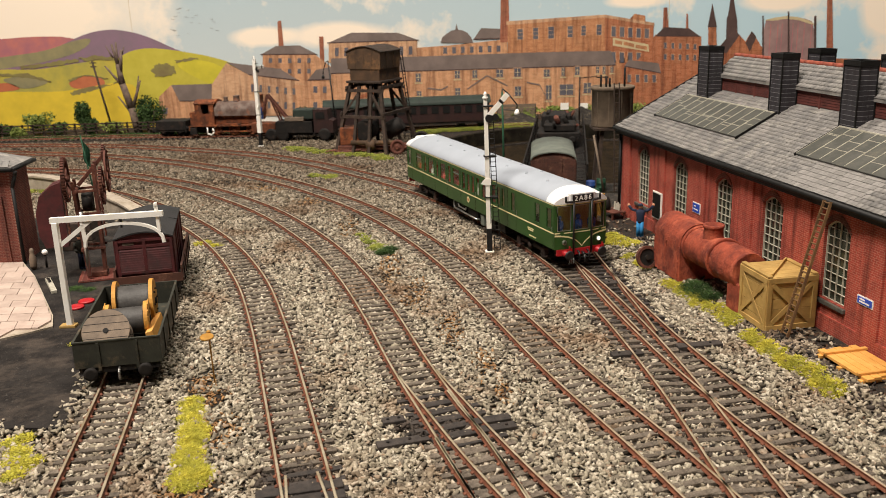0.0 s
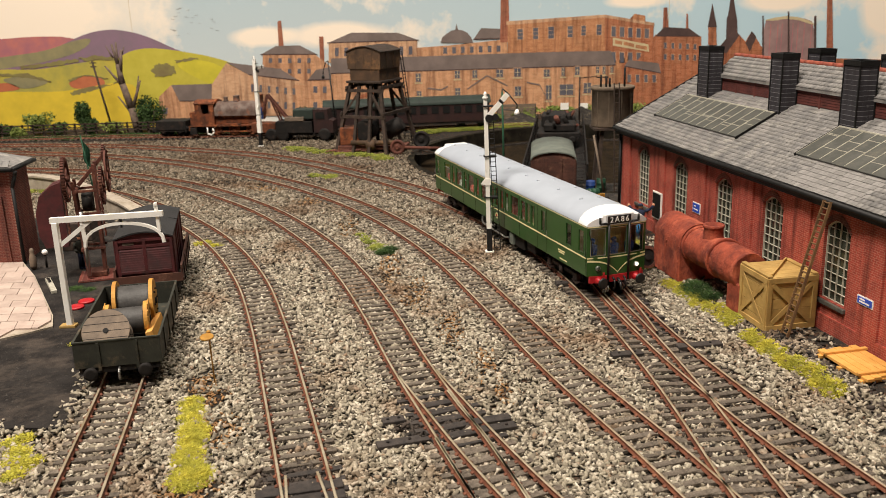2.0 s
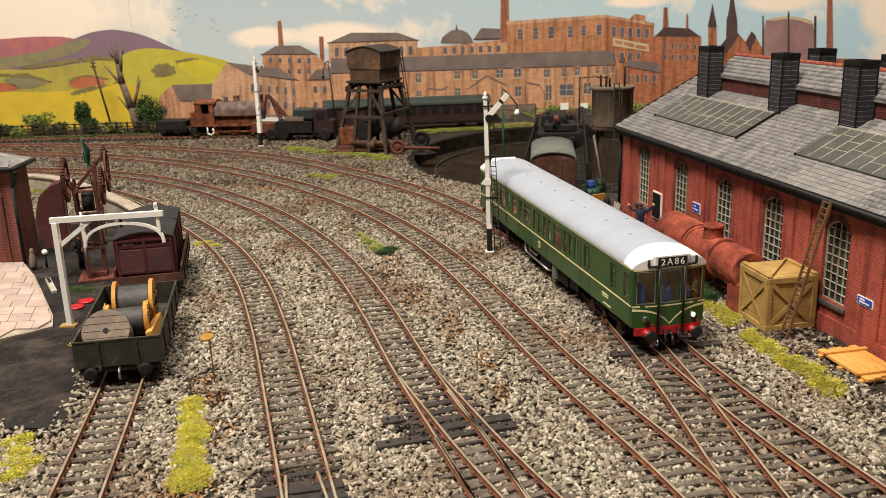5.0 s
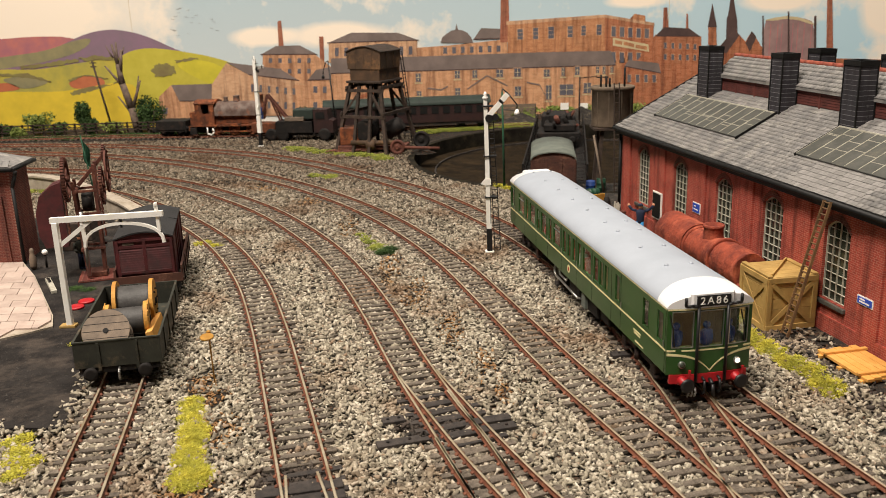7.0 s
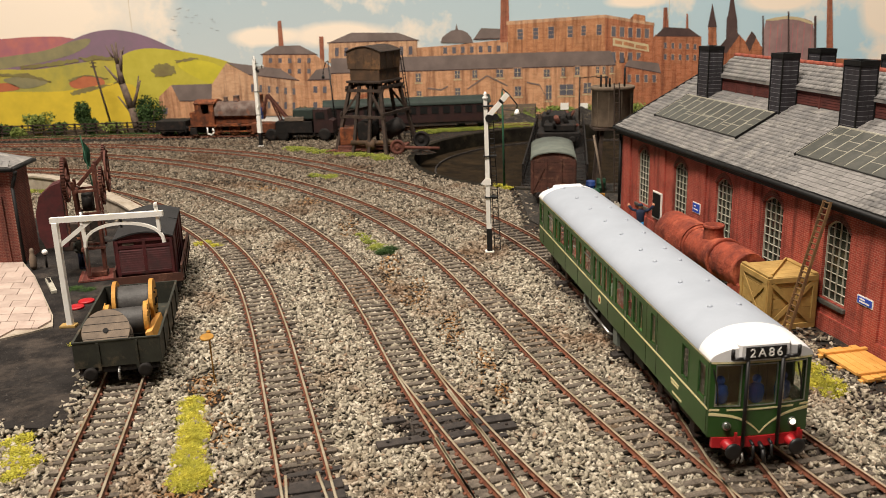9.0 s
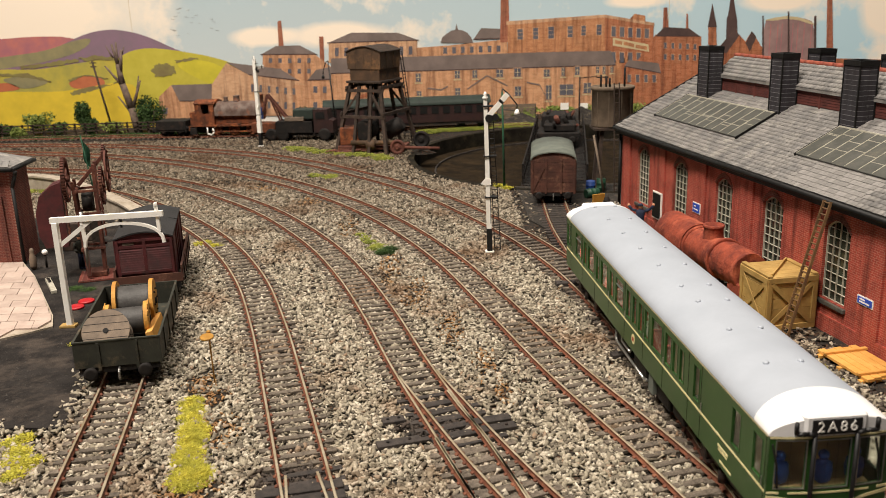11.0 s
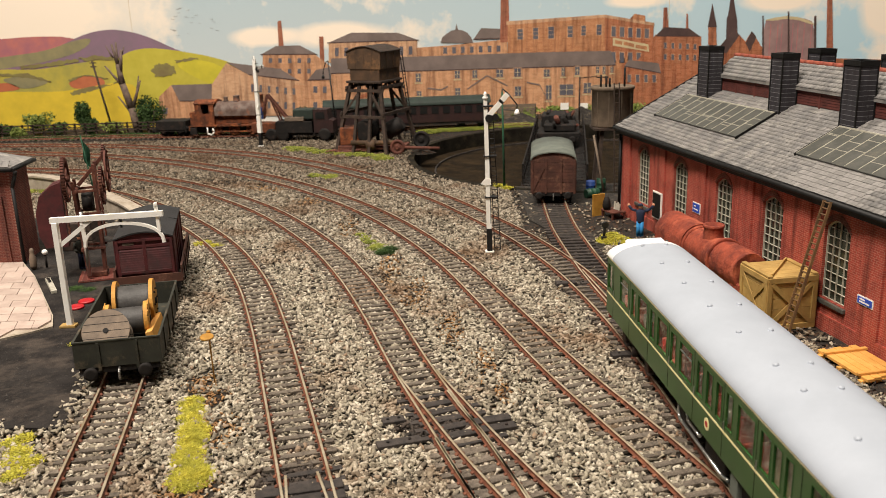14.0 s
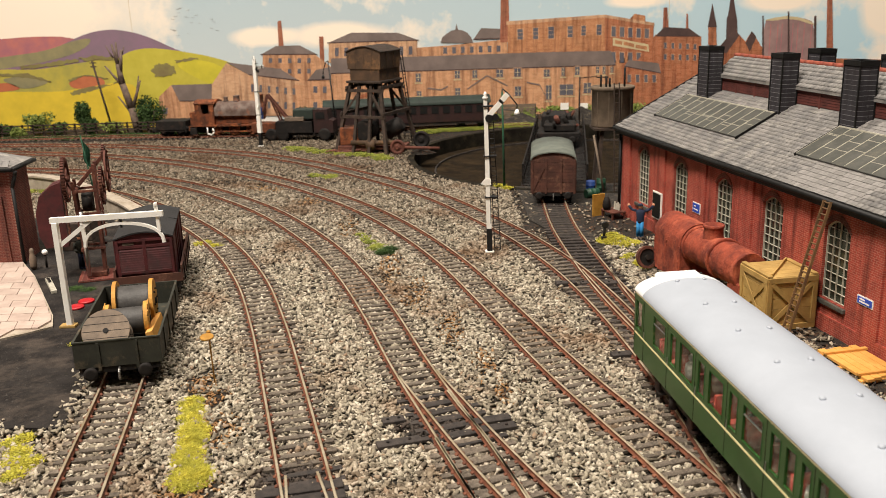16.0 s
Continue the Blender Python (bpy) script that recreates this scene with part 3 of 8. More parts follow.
    for cx, cy, rx, ry in ((-110, 362, 6, 14), (-101, 345, 9, 10), (-92, 270, 10, 12)):
        keep &= rust | (((x - cx) / rx) ** 2 + ((y - cy) / ry) ** 2 > 1) | (rng.random(len(x)) < 0.3)
    r = np.where(rust, r * 0.66, r)
    x, y, z, r, oil, rust = x[keep], y[keep], z[keep], r[keep], oil[keep], rust[keep]
    n = len(x)
    base = np.array([(-1, -1, -1), (1, -1, -1), (1, 1, -1), (-1, 1, -1), (-1, -1, 1), (1, -1, 1), (1, 1, 1), (-1, 1, 1)], float)
    v = base[None] * (1 + rng.uniform(-0.72, 0.4, (n, 8, 3))) * np.stack([r * rng.uniform(0.9, 1.6, n), r * rng.uniform(0.5, 0.95, n), r * rng.uniform(0.35, 0.65, n)], 1)[:, None, :]
    yaw = rng.uniform(0, np.pi, n)
    q = np.stack([np.cos(yaw), rng.normal(0, 0.26, n), rng.normal(0, 0.26, n), np.sin(yaw)], 1)
    q /= np.linalg.norm(q, axis=1)[:, None]
    a, b, c, d = q.T
    rot = np.stack([1 - 2 * (c * c + d * d), 2 * (b * c - a * d), 2 * (b * d + a * c), 2 * (b * c + a * d), 1 - 2 * (b * b + d * d), 2 * (c * d - a * b), 2 * (b * d - a * c), 2 * (c * d + a * b), 1 - 2 * (b * b + c * c)], 1).reshape(n, 3, 3)
    v = np.einsum("nij,nkj->nki", rot, v)
    v += np.stack([x, y, z + r * 0.25 + rng.uniform(-0.45, 0.45, n)], 1)[:, None, :]
    faces = np.array([(0, 3, 2, 1), (4, 5, 6, 7), (0, 1, 5, 4), (1, 2, 6, 5), (2, 3, 7, 6), (3, 0, 4, 7)])
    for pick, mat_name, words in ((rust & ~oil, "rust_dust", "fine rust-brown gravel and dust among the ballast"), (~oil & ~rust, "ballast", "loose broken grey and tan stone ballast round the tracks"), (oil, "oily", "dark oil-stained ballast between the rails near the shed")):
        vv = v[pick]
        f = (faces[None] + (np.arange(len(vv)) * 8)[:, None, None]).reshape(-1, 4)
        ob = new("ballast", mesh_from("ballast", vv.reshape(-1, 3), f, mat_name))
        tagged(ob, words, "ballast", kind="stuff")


def yard_grit():
    """Fine dark grit strewn over the tarmac."""
    rng = np.random.default_rng(11)
    n = 5000
    x, y = rng.uniform(-380, -140, n), rng.uniform(322, 600, n)
    k = in_yard(x - 4, y)
    x, y = x[k], y[k]
    n = len(x)
    r = rng.uniform(0.15, 0.45, n) * (1 + 1.0 * (rng.random(n) < 0.04))
    base = np.array([(1, 0, 0), (-0.6, 0.8, 0), (-0.5, -0.9, 0), (0.1, 0.1, 0.9)])
    a = rng.uniform(0, 6.283, n)
    rot = np.stack([np.cos(a), -np.sin(a), np.zeros(n), np.sin(a), np.cos(a), np.zeros(n), np.zeros(n), np.zeros(n), np.ones(n)], 1).reshape(n, 3, 3)
    v = np.einsum("nij,nkj->nki", rot, base[None] * r[:, None, None] * rng.uniform(0.6, 1.4, (n, 4, 3))) + np.stack([x, y, np.full(n, 0.95)], 1)[:, None, :]
    f = (np.array([(0, 1, 3), (1, 2, 3), (2, 0, 3)])[None] + (np.arange(n) * 4)[:, None, None]).reshape(-1, 3)
    ob = new("yard_grit", mesh_from("yard_grit", v.reshape(-1, 3), f, "grit"))
    tagged(ob, "fine dark grit strewn over the tarred yard", "grit", kind="stuff")


def yard():
    """The tarred yard: one slab whose edge wanders beside the siding."""
    ys = np.arange(320, 690, 6.0)
    edge = [(float(np.interp(y, PATH["A"].p[::-1, 1], PATH["A"].p[::-1, 0])) - 17 + 1.5 * math.sin(y * 0.3), float(y)) for y in ys]
    low = [(-400 + i * 9.0, 318 + 4 * math.sin(i * 0.8)) for i in range(26)]
    bm = mesh()
    slab(bm, [(x, y, 1.0) for x, y in low + edge + [(-560, 690), (-560, 318)]], (0, 0, -2.0))
    part("yard_surface", bm, "asphalt")
    tagged(bpy.data.objects["yard_surface"], "dark tarred goods yard beside the siding", "yard", kind="structure")
    bm = mesh()
    slab(bm, [(x, y, 0.7) for x, y in ((66, 640), (84, 585), (110, 575), (128, 560), (146, 560), (138, 620), (150, 690), (165, 762), (66, 762))], (0, 0, -23))
    ob = part("cinder_patch", bm, "cinder")
    tagged(ob, "dark cinder ground before the engine shed", "ground", kind="structure")


# ---- the engine shed ----
SHED_LEN = 330.0
WIN_S = [29, 85, 139.4, 190, 243.7, 298]
WIN_W, WIN_B, WIN_T, RISE = 19.0, 19.3, 58.8, 4.5
SLOPE = 0.525


def arch(s, half, base, rise, n=8):
    """Points of a segmental arch from left to right."""
    return [(s + half * (2 * i / n - 1), base + rise * (1 - (2 * i / n - 1) ** 2)) for i in range(n + 1)]


def shed_window(shed, s):
    h = WIN_W / 2
    win = part("window", made(box, s - h - 1.5, -1.6, WIN_B - 2.2, s + h + 1.5, 0.6, WIN_B - 0.2, None, 0.2), "lead", shed, "tall arched window with white glazing bars on a stone sill")
    bm = mesh()
    top = arch(s, h, WIN_T - RISE, RISE)
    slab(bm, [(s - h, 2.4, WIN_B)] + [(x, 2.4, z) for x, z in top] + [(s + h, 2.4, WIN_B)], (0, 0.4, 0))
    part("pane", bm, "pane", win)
    for i in range(5):
        x = s - h + 0.4 + i * (WIN_W - 0.8) / 4
        zt = WIN_T - RISE + RISE * (1 - ((x - s) / h) ** 2)
        w = 0.22 if i in (0, 4) else 0.075
        part("glazing_bar", made(box, x - w, 1.5, WIN_B, x + w, 2.6, zt), "pale_bar", win)
    for j in range(9):
        z = WIN_B + 0.4 + j * (WIN_T - RISE - WIN_B - 0.4) / 8
        part("glazing_bar", made(box, s - h, 1.6, z - 0.07, s + h, 2.5, z + 0.07), "pale_bar", win)
    bm = mesh()
    for (xa, za), (xb, zb) in zip(top[:-1], top[1:]):
        beam(bm, (xa, 2.0, za - 0.4), (xb, 2.0, zb - 0.4), 0.9, 0.9)
    part("arch_bar", bm, "pale_bar", win)


def shed_wall(bm):
    """The long wall with arched openings through it."""
    h = WIN_W / 2
    x = -8.0
    for s in WIN_S:
        box(bm, x, 0, 0, s - h, 4, 69)
        box(bm, s - h, 0, 0, s + h, 4, WIN_B)
        pts = arch(s, h, WIN_T - RISE, RISE)
        for (xa, za), (xb, zb) in zip(pts[:-1], pts[1:]):
            slab(bm, [(xa, 0, za), (xb, 0, zb), (xb, 0, 69), (xa, 0, 69)], (0, 4, 0))
        x = s + h
    box(bm, x, 0, 0, SHED_LEN, 4, 69)


def brick_arch(bm, s):
    pts = arch(s, WIN_W / 2 + 0.2, WIN_T - RISE + 0.3, RISE, 14)
    for xa, za in pts:
        a = math.degrees(math.atan2(1, 0)) - (xa - s) * 3.2
        m = T3(xa, 0, za) @ T3(0, 0, 0, 0, -(a - 90) * -1, 0)
        box(bm, -0.6, -0.35, 0, 0.6, 0.4, 3.0, m)


def chimney(shed, s0, s1, w0, w1, z0, z1):
    ch = part("chimney", made(box, s0, w0, z0, s1, w1, z1 - 2.5), "blue_brick", shed, "square blue-black brick smoke vent with pale joints")
    me = ch.data
    me.materials.append(M["blue_brick_y"])
    for p in me.polygons:
        p.material_index = 1 if abs(p.normal.x) > 0.7 else 0
    bm = mesh()
    for a, b, c, d in ((s0 - 0.5, w0 - 0.5, s1 + 0.5, w0 + 1), (s0 - 0.5, w1 - 1, s1 + 0.5, w1 + 0.5), (s0 - 0.5, w0 + 1, s0 + 1, w1 - 1), (s1 - 1, w0 + 1, s1 + 0.5, w1 - 1)):
        box(bm, a, b, z1 - 2.5, c, d, z1)
    part("chimney_cap", bm, "gutter", ch)
    bm = mesh()
    for x in (s0, s1):
        for y in (w0, w1):
            box(bm, x - 0.35, y - 0.35, z0, x + 0.35, y + 0.35, z1 - 2.5)
    part("corner_strip", bm, "gutter", ch)


def roof_pieces(shed, parent, s0, s1, w0, w1, z0, flip, budget, tile=(3.4, 3.05)):
    """Slates in rows up a slope: the stretch nearest the viewer one by one, the rest joined."""
    ang = math.atan(SLOPE)
    bm = mesh()
    box(bm, -1.62, 0, 0, 1.62, 3.7, 0.42)
    for v in bm.verts:
        if v.co.y > 2:
            v.co.z -= 0.3
    me = finish(bm, "slate")
    me.materials.append(M["slate"])
    n_rows = int((w1 - w0) / math.cos(ang) / tile[1])
    rows = [(j, i) for j in range(n_rows) for i in range(int((s1 - s0) / tile[0]))]
    rest_v, rest_f = [], []
    rng = random.Random(3)
    cube = [(-1.62, 0, 0), (1.62, 0, 0), (1.62, 3.7, -0.3), (-1.62, 3.7, -0.3), (-1.62, 0, 0.42), (1.62, 0, 0.42), (1.62, 3.7, 0.1), (-1.62, 3.7, 0.1)]
    made_n = 0
    for j, i in sorted(rows, key=lambda q: -q[1]):
        x = s0 + tile[0] * (i + 0.5 + (0.5 if j % 2 else 0))
        if x > s1 - 1:
            continue
        d = j * tile[1]
        y, z = d * math.cos(ang), z0 + d * math.sin(ang)
        y = w0 + y if not flip else w0 - y
        m = T3(x, y, z + 0.25 + rng.uniform(0, 0.12), math.degrees(ang) + rng.uniform(-0.7, 0.7), 0, (180 if flip else 0) + rng.uniform(-0.8, 0.8))
        if 60 < x < 260 and made_n < budget:
            ob = new("slate", me)
            ob.parent = parent
            ob.matrix_basis = Matrix.Translation(m.translation * MM) @ m.to_3x3().to_4x4()
            made_n += 1
        else:
            b = len(rest_v)
            rest_v += [tuple(m @ Vector(c)) for c in cube]
            rest_f += [tuple(b + q for q in f) for f in ((0, 3, 2, 1), (4, 5, 6, 7), (0, 1, 5, 4), (1, 2, 6, 5), (2, 3, 7, 6), (3, 0, 4, 7))]
    ob = new("slating", mesh_from("slating", rest_v, rest_f, "slate_rest"))
    ob.parent = parent
    tagged(ob, "rows of grey roof slates", kind="stuff")


def skylight(shed, roof, s0, s1, w0, w1):
    def up(w):
        return 70.5 + SLOPE * (w + 4) + 1.0
    lift = (0, -0.35, 0.7)
    bm = mesh()
    slab(bm, [(s0, w0, up(w0)), (s1, w0, up(w0)), (s1, w1, up(w1)), (s0, w1, up(w1))], lift)
    sk = part("skylight", bm, "lead", roof, "long dirty glass skylight with pale bars")
    n = int((s1 - s0) / 9.2)
    rng = random.Random(int(s0))
    for i in range(n + 1):
        s = s0 + (s1 - s0) * i / n
        bm = mesh()
        beam(bm, (s, w0, up(w0) + 1.0), (s, w1, up(w1) + 1.0), 0.4, 0.4)
        part("glazing_bar", bm, "pale_bar", sk)
        if i < n:
            for _ in range(2):
                w = w0 + (w1 - w0) * rng.uniform(0.2, 0.85)
                bm = mesh()
                beam(bm, (s, w, up(w) + 0.95), (s + (s1 - s0) / n, w, up(w) + 0.95), 0.28, 0.3)
                part("glazing_bar", bm, "pale_bar", sk)
    bm = mesh()
    beam(bm, (s0, w1, up(w1) + 1), (s1, w1, up(w1) + 1), 0.8, 0.7)
    part("glazing_bar", bm, "pale_bar", sk)
    bm = mesh()
    for s in (s0 - 0.4, s1 + 0.4):
        beam(bm, (s, w0 - 1, up(w0 - 1) + 0.6), (s, w1 + 1, up(w1 + 1) + 0.6), 0.8, 1.2)
    part("skylight_kerb", bm, "gutter", sk)


def engine_shed():
    shed = thing("engine_shed", 136, 629, 0, SHED_A, "long red brick engine shed with slate roof and tall windows", "engine shed")
    part("long_wall", made(shed_wall), "brick_x", shed)
    depth = 123.4
    # gable ends
    for s, nm in ((-8, "gable_wall"), (SHED_LEN - 4, "gable_wall")):
        bm = mesh()
        slab(bm, [(s, 4, 0), (s, depth - 4, 0), (s, depth - 4, 69), (s, 61.7, 69 + 57.7 * SLOPE), (s, 4, 69)], (4, 0, 0))
        part(nm, bm, "brick_y", shed)
    part("rear_wall", made(box, -8, depth - 4, 0, SHED_LEN, depth, 69), "brick_x", shed)
    # pilasters, plinth and corbel band
    for s in [1] + [(a + b) / 2 for a, b in zip(WIN_S[:-1], WIN_S[1:])] + [SHED_LEN - 6]:
        part("pilaster", made(box, s - 7, -1.3, 0, s + 7, -0.003, 66, None, 0.15), "brick_x", shed)
    for a, b in zip([1] + [(a + b) / 2 for a, b in zip(WIN_S[:-1], WIN_S[1:])], [(a + b) / 2 for a, b in zip(WIN_S[:-1], WIN_S[1:])] + [SHED_LEN - 6]):
        part("corbel", made(box, a + 7.01, -1.0, 63.5, b - 7.01, -0.003, 66), "brick_x", shed)
        part("plinth", made(box, a + 7.01, -1.0, 0, b - 7.01, -0.003, 12), "brick_x", shed)
    for s in WIN_S:
        shed_window(shed, s)
        part("window_arch", made(brick_arch, s), "brick_dull", shed, "ring of bricks on edge")
    # roof: two slopes, stopped by the raised lantern along the ridge
    def up(w):
        return 70.5 + SLOPE * (w + 4)
    bm = mesh()
    slab(bm, [(-11, -5, up(-5)), (SHED_LEN + 3, -5, up(-5)), (SHED_LEN + 3, 61.7, up(61.7)), (-11, 61.7, up(61.7))], (0, 0, -2.2))
    roof = part("roof", bm, "slate_rest", shed, "grey slate roof slope")
    bm = mesh()
    slab(bm, [(-11, depth + 5, up(-5)), (SHED_LEN + 3, depth + 5, up(-5)), (SHED_LEN + 3, 61.7, up(61.7)), (-11, 61.7, up(61.7))], (0, 0, -2.2))
    rear = part("roof", bm, "slate_rest", shed, "grey slate roof slope")
    roof_pieces(shed, roof, -11, SHED_LEN + 3, -5.5, 48.5, up(-5.5), False, 300)
    roof_pieces(shed, roof, -11, 36, 48.5, 61.0, up(48.5), False, 0)
    roof_pieces(shed, rear, -11, 60, depth + 5.5, 62.5, up(-5.5), True, 0)
    # gutter and barge board
    bm = mesh()
    rod(bm, (-11, -6.4, 68.6), (SHED_LEN + 3, -6.4, 68.6), 1.4, n=10)
    part("gutter", bm, "gutter", shed, "black half-round gutter along the eaves")
    bm = mesh()
    # black soffit box, which also stands in for the shade beneath the eaves
    box(bm, -10, -5.6, 65.2, SHED_LEN + 2, -1.4, 68.2)
    part("soffit", bm, "gutter", shed, "black boarded eaves, the shade below them built in")
    bm = mesh()
    beam(bm, (-11.6, -6, up(-6) - 0.8), (-11.6, 61.7, up(61.7) - 0.8), 1.2, 3.0)
    beam(bm, (-11.6, depth + 6, up(-6) - 0.8), (-11.6, 61.7, up(61.7) - 0.8), 1.2, 3.0)
    part("barge_board", bm, "gutter", shed)
    rod_bm = mesh()
    rod(rod_bm, (-9.5, -3.2, 68), (-9.5, -1.4, 62), 1.1, n=8)
    rod(rod_bm, (-9.5, -1.4, 62), (-9.5, -1.4, 0), 1.1, n=8)
    part("downpipe", rod_bm, "gutter", shed, "black cast downpipe at the corner")
    # lantern
    s0, s1, w0, w1 = 36.7, SHED_LEN - 30, 48.6, depth - 48.6
    lan = part("lantern", made(box, s0 + 1, w0, 95, s1, w1, 109), "lantern_wood", shed, "raised ridge lantern with dark red boards")
    for i in range(7):
        part("board", made(box, s0 + 1, w0 - 0.5 + 0.02 * i, 98.6 + i * 1.5, s1, w0 - 0.01, 99.8 + i * 1.5), "lantern_wood", lan)
    for i in range(12):
        part("post", made(box, s0 + 2 + i * 22.5, w0 - 0.9, 97, s0 + 3.2 + i * 22.5, w0 - 0.5, 109), "lantern_wood", lan)
    k = (120.5 - 108.0) / (61.7 - 46.6)
    for sgn in (1, -1):
        bm = mesh()
        y0, y1 = (46.6, 61.7) if sgn > 0 else (depth - 46.6, 61.7)
        slab(bm, [(s0 - 2, y0, 108), (s1 + 2, y0, 108), (s1 + 2, y1, 120.5), (s0 - 2, y1, 120.5)], (0, 0, -1.6))
        lr = part("lantern_roof", bm, "slate_rest", lan, "grey slates over the lantern")
        v, f = [], []
        a = math.atan(k)
        for j in range(6):
            for i in range(int((s1 - s0 + 4) / 3.4)):
                x = s0 - 2 + 3.4 * (i + 0.5 + (0.5 if j % 2 else 0))
                d = j * 3.1
                y = y0 + sgn * d * math.cos(a)
                m = T3(x, y, 108.2 + d * math.sin(a), math.degrees(a), 0, 0 if sgn > 0 else 180)
                b = len(v)
                v += [tuple(m @ Vector(c)) for c in ((-1.62, 0, 0), (1.62, 0, 0), (1.62, 3.6, -0.3), (-1.62, 3.6, -0.3), (-1.62, 0, 0.42), (1.62, 0, 0.42), (1.62, 3.6, 0.1), (-1.62, 3.6, 0.1))]
                f += [tuple(b + q for q in g) for g in ((0, 3, 2, 1), (4, 5, 6, 7), (0, 1, 5, 4), (1, 2, 6, 5), (2, 3, 7, 6), (3, 0, 4, 7))]
        ob = new("slating", mesh_from("slating", v, f, "slate_rest"))
        ob.parent = lr
        tagged(ob, kind="stuff")
    for i in range(int((s1 - s0 + 4) / 9)):
        bm = mesh()
        rod(bm, (s0 - 2 + i * 9 + 0.15, 61.7, 120.3), (s0 - 2 + i * 9 + 8.85, 61.7, 120.3), 1.5, n=10)
        part("ridge_tile", bm, "ridge", lan)
    # smoke vents on both slopes
    for a, b in ((30, 43.7), (118.7, 130), (185.5, 198), (262, 274)):
        chimney(shed, a, b, 37.2, 47.4, 88, 127)
    for a, b in ((96, 108), (163, 176)):
        chimney(shed, a, b, 76, 86.2, 88, 127)
    skylight(shed, roof, 19, 128, 12.2, 35.8)
    skylight(shed, roof, 188, 296, 12.2, 35.8)
    # framed notice and two blue signs on the wall
    nb = part("notice_board", made(box, 50, -2.3, 15.5, 63.2, -1.31, 34), "white", shed, "white-framed dark notice board")
    part("board_face", made(box, 51, -2.7, 16.5, 62.2, -2.31, 33), "gutter", nb)
    for a, b, z0, z1 in ((106, 115.5, 32, 38.5), (263.8, 274.4, 26.2, 30.3)):
        sg = part("wall_sign", made(box, a, -1.75, z0, b, -1.32, z1), "white", shed, "blue enamel sign with white border")
        part("sign_face", made(box, a + 0.5, -1.95, z0 + 0.5, b - 0.5, -1.76, z1 - 0.5), "sign_blue", sg)
        bm = mesh()
        for i in range(2):
            zc = z0 + (z1 - z0) * (0.36 + 0.3 * i)
            box(bm, a + 2, -2.05, zc - 0.35, b - 2 - 3 * i, -1.96, zc + 0.35)
        part("lettering_bar", bm, "white", sg)


# ---- the green railcar ----
HALF, W2 = 129.0, 17.9
FLOOR, CANT = 9.5, 38.0
SIDE_WINDOWS = [(3.5, 10.5), (23.5, 36), (41.5, 46.8), (50.7, 62.5), (67.3, 72.5), (76.2, 87.2), (92, 97.5), (101.7, 114), (119.3, 124.6), (128, 133), (136.5, 141), (144.8, 149.6), (153.7, 165.6), (169.8, 176.2), (178.2, 183), (185.6, 189.6), (199.5, 204.6), (232, 238), (247, 252.7)]
WZ0, WZ1 = 22.0, 34.3


def bow(y):
    return HALF + 0.5 - 1.7 * (abs(y) / W2) ** 2.2


def side_panels(bm, sgn):
    y0, y1 = (W2 - 0.9, W2) if sgn > 0 else (-W2, -W2 + 0.9)
    e = bow(W2)
    box(bm, -e, y0, FLOOR, e, y1, WZ0)
    box(bm, -e, y0, WZ1, e, y1, CANT)
    x = -e
    for a, b in SIDE_WINDOWS:
        box(bm, x, y0, WZ0, a - HALF, y1, WZ1)
        x = b - HALF
    box(bm, x, y0, WZ0, e, y1, WZ1)


def end_strip(bm, end, ya, yb, z0, z1, out=0.0, thick=0.9):
    """A strip across the bowed end."""
    n = max(1, int(abs(yb - ya) / 3))
    for i in range(n):
        p, q = ya + (yb - ya) * i / n, ya + (yb - ya) * (i + 1) / n
        slab(bm, [(end * (bow(p) + out), p, z0), (end * (bow(q) + out), q, z0), (end * (bow(q) + out), q, z1), (end * (bow(p) + out), p, z1)], (-end * thick, 0, 0))


END_WINDOWS = [(-16.0, -7.7), (-5.0, 5.0), (7.7, 16.0)]


def car_end(bm, end):
    end_strip(bm, end, -W2, W2, FLOOR, 21.2)
    end_strip(bm, end, -W2, W2, 36.2, CANT)
    y = -W2
    for a, b in END_WINDOWS:
        end_strip(bm, end, y, a, 21.2, 36.2)
        y = b
    end_strip(bm, end, y, W2, 21.2, 36.2)


def roof_height(y):
    return 8.0 * max(0.0, 1 - (abs(y) / 18.3) ** 2.3) ** 0.6


def roof_sheet(bm, xa, xb, nx, closed_end=0):
    """Arched roof skin between two curved limits xa(y) and xb(y), which falls away towards the ends."""
    ys = [18.3 * math.sin(math.pi / 2 * (i / 11 - 1)) for i in range(23)]
    rows = []
    for i in range(nx + 1):
        row = []
        for y in ys:
            x = xa(y) + (xb(y) - xa(y)) * i / nx
            over = max(0.0, abs(x) - 113) / 17.5
            drop = math.sqrt(max(0.0, 1 - 0.66 * over ** 2.4))
            row.append(bm.verts.new((x, y, CANT - 0.2 + roof_height(y) * drop)))
        rows.append(row)
    for a, b in zip(rows[:-1], rows[1:]):
        for j in range(len(ys) - 1):
            bm.faces.new((a[j], a[j + 1], b[j + 1], b[j])).smooth = True
    if closed_end:
        row = rows[-1] if closed_end > 0 else rows[0]
        low = [bm.verts.new((v.co.x, v.co.y, CANT - 0.4)) for v in row]
        for j in range(len(row) - 1):
            bm.faces.new((row[j], row[j + 1], low[j + 1], low[j]))


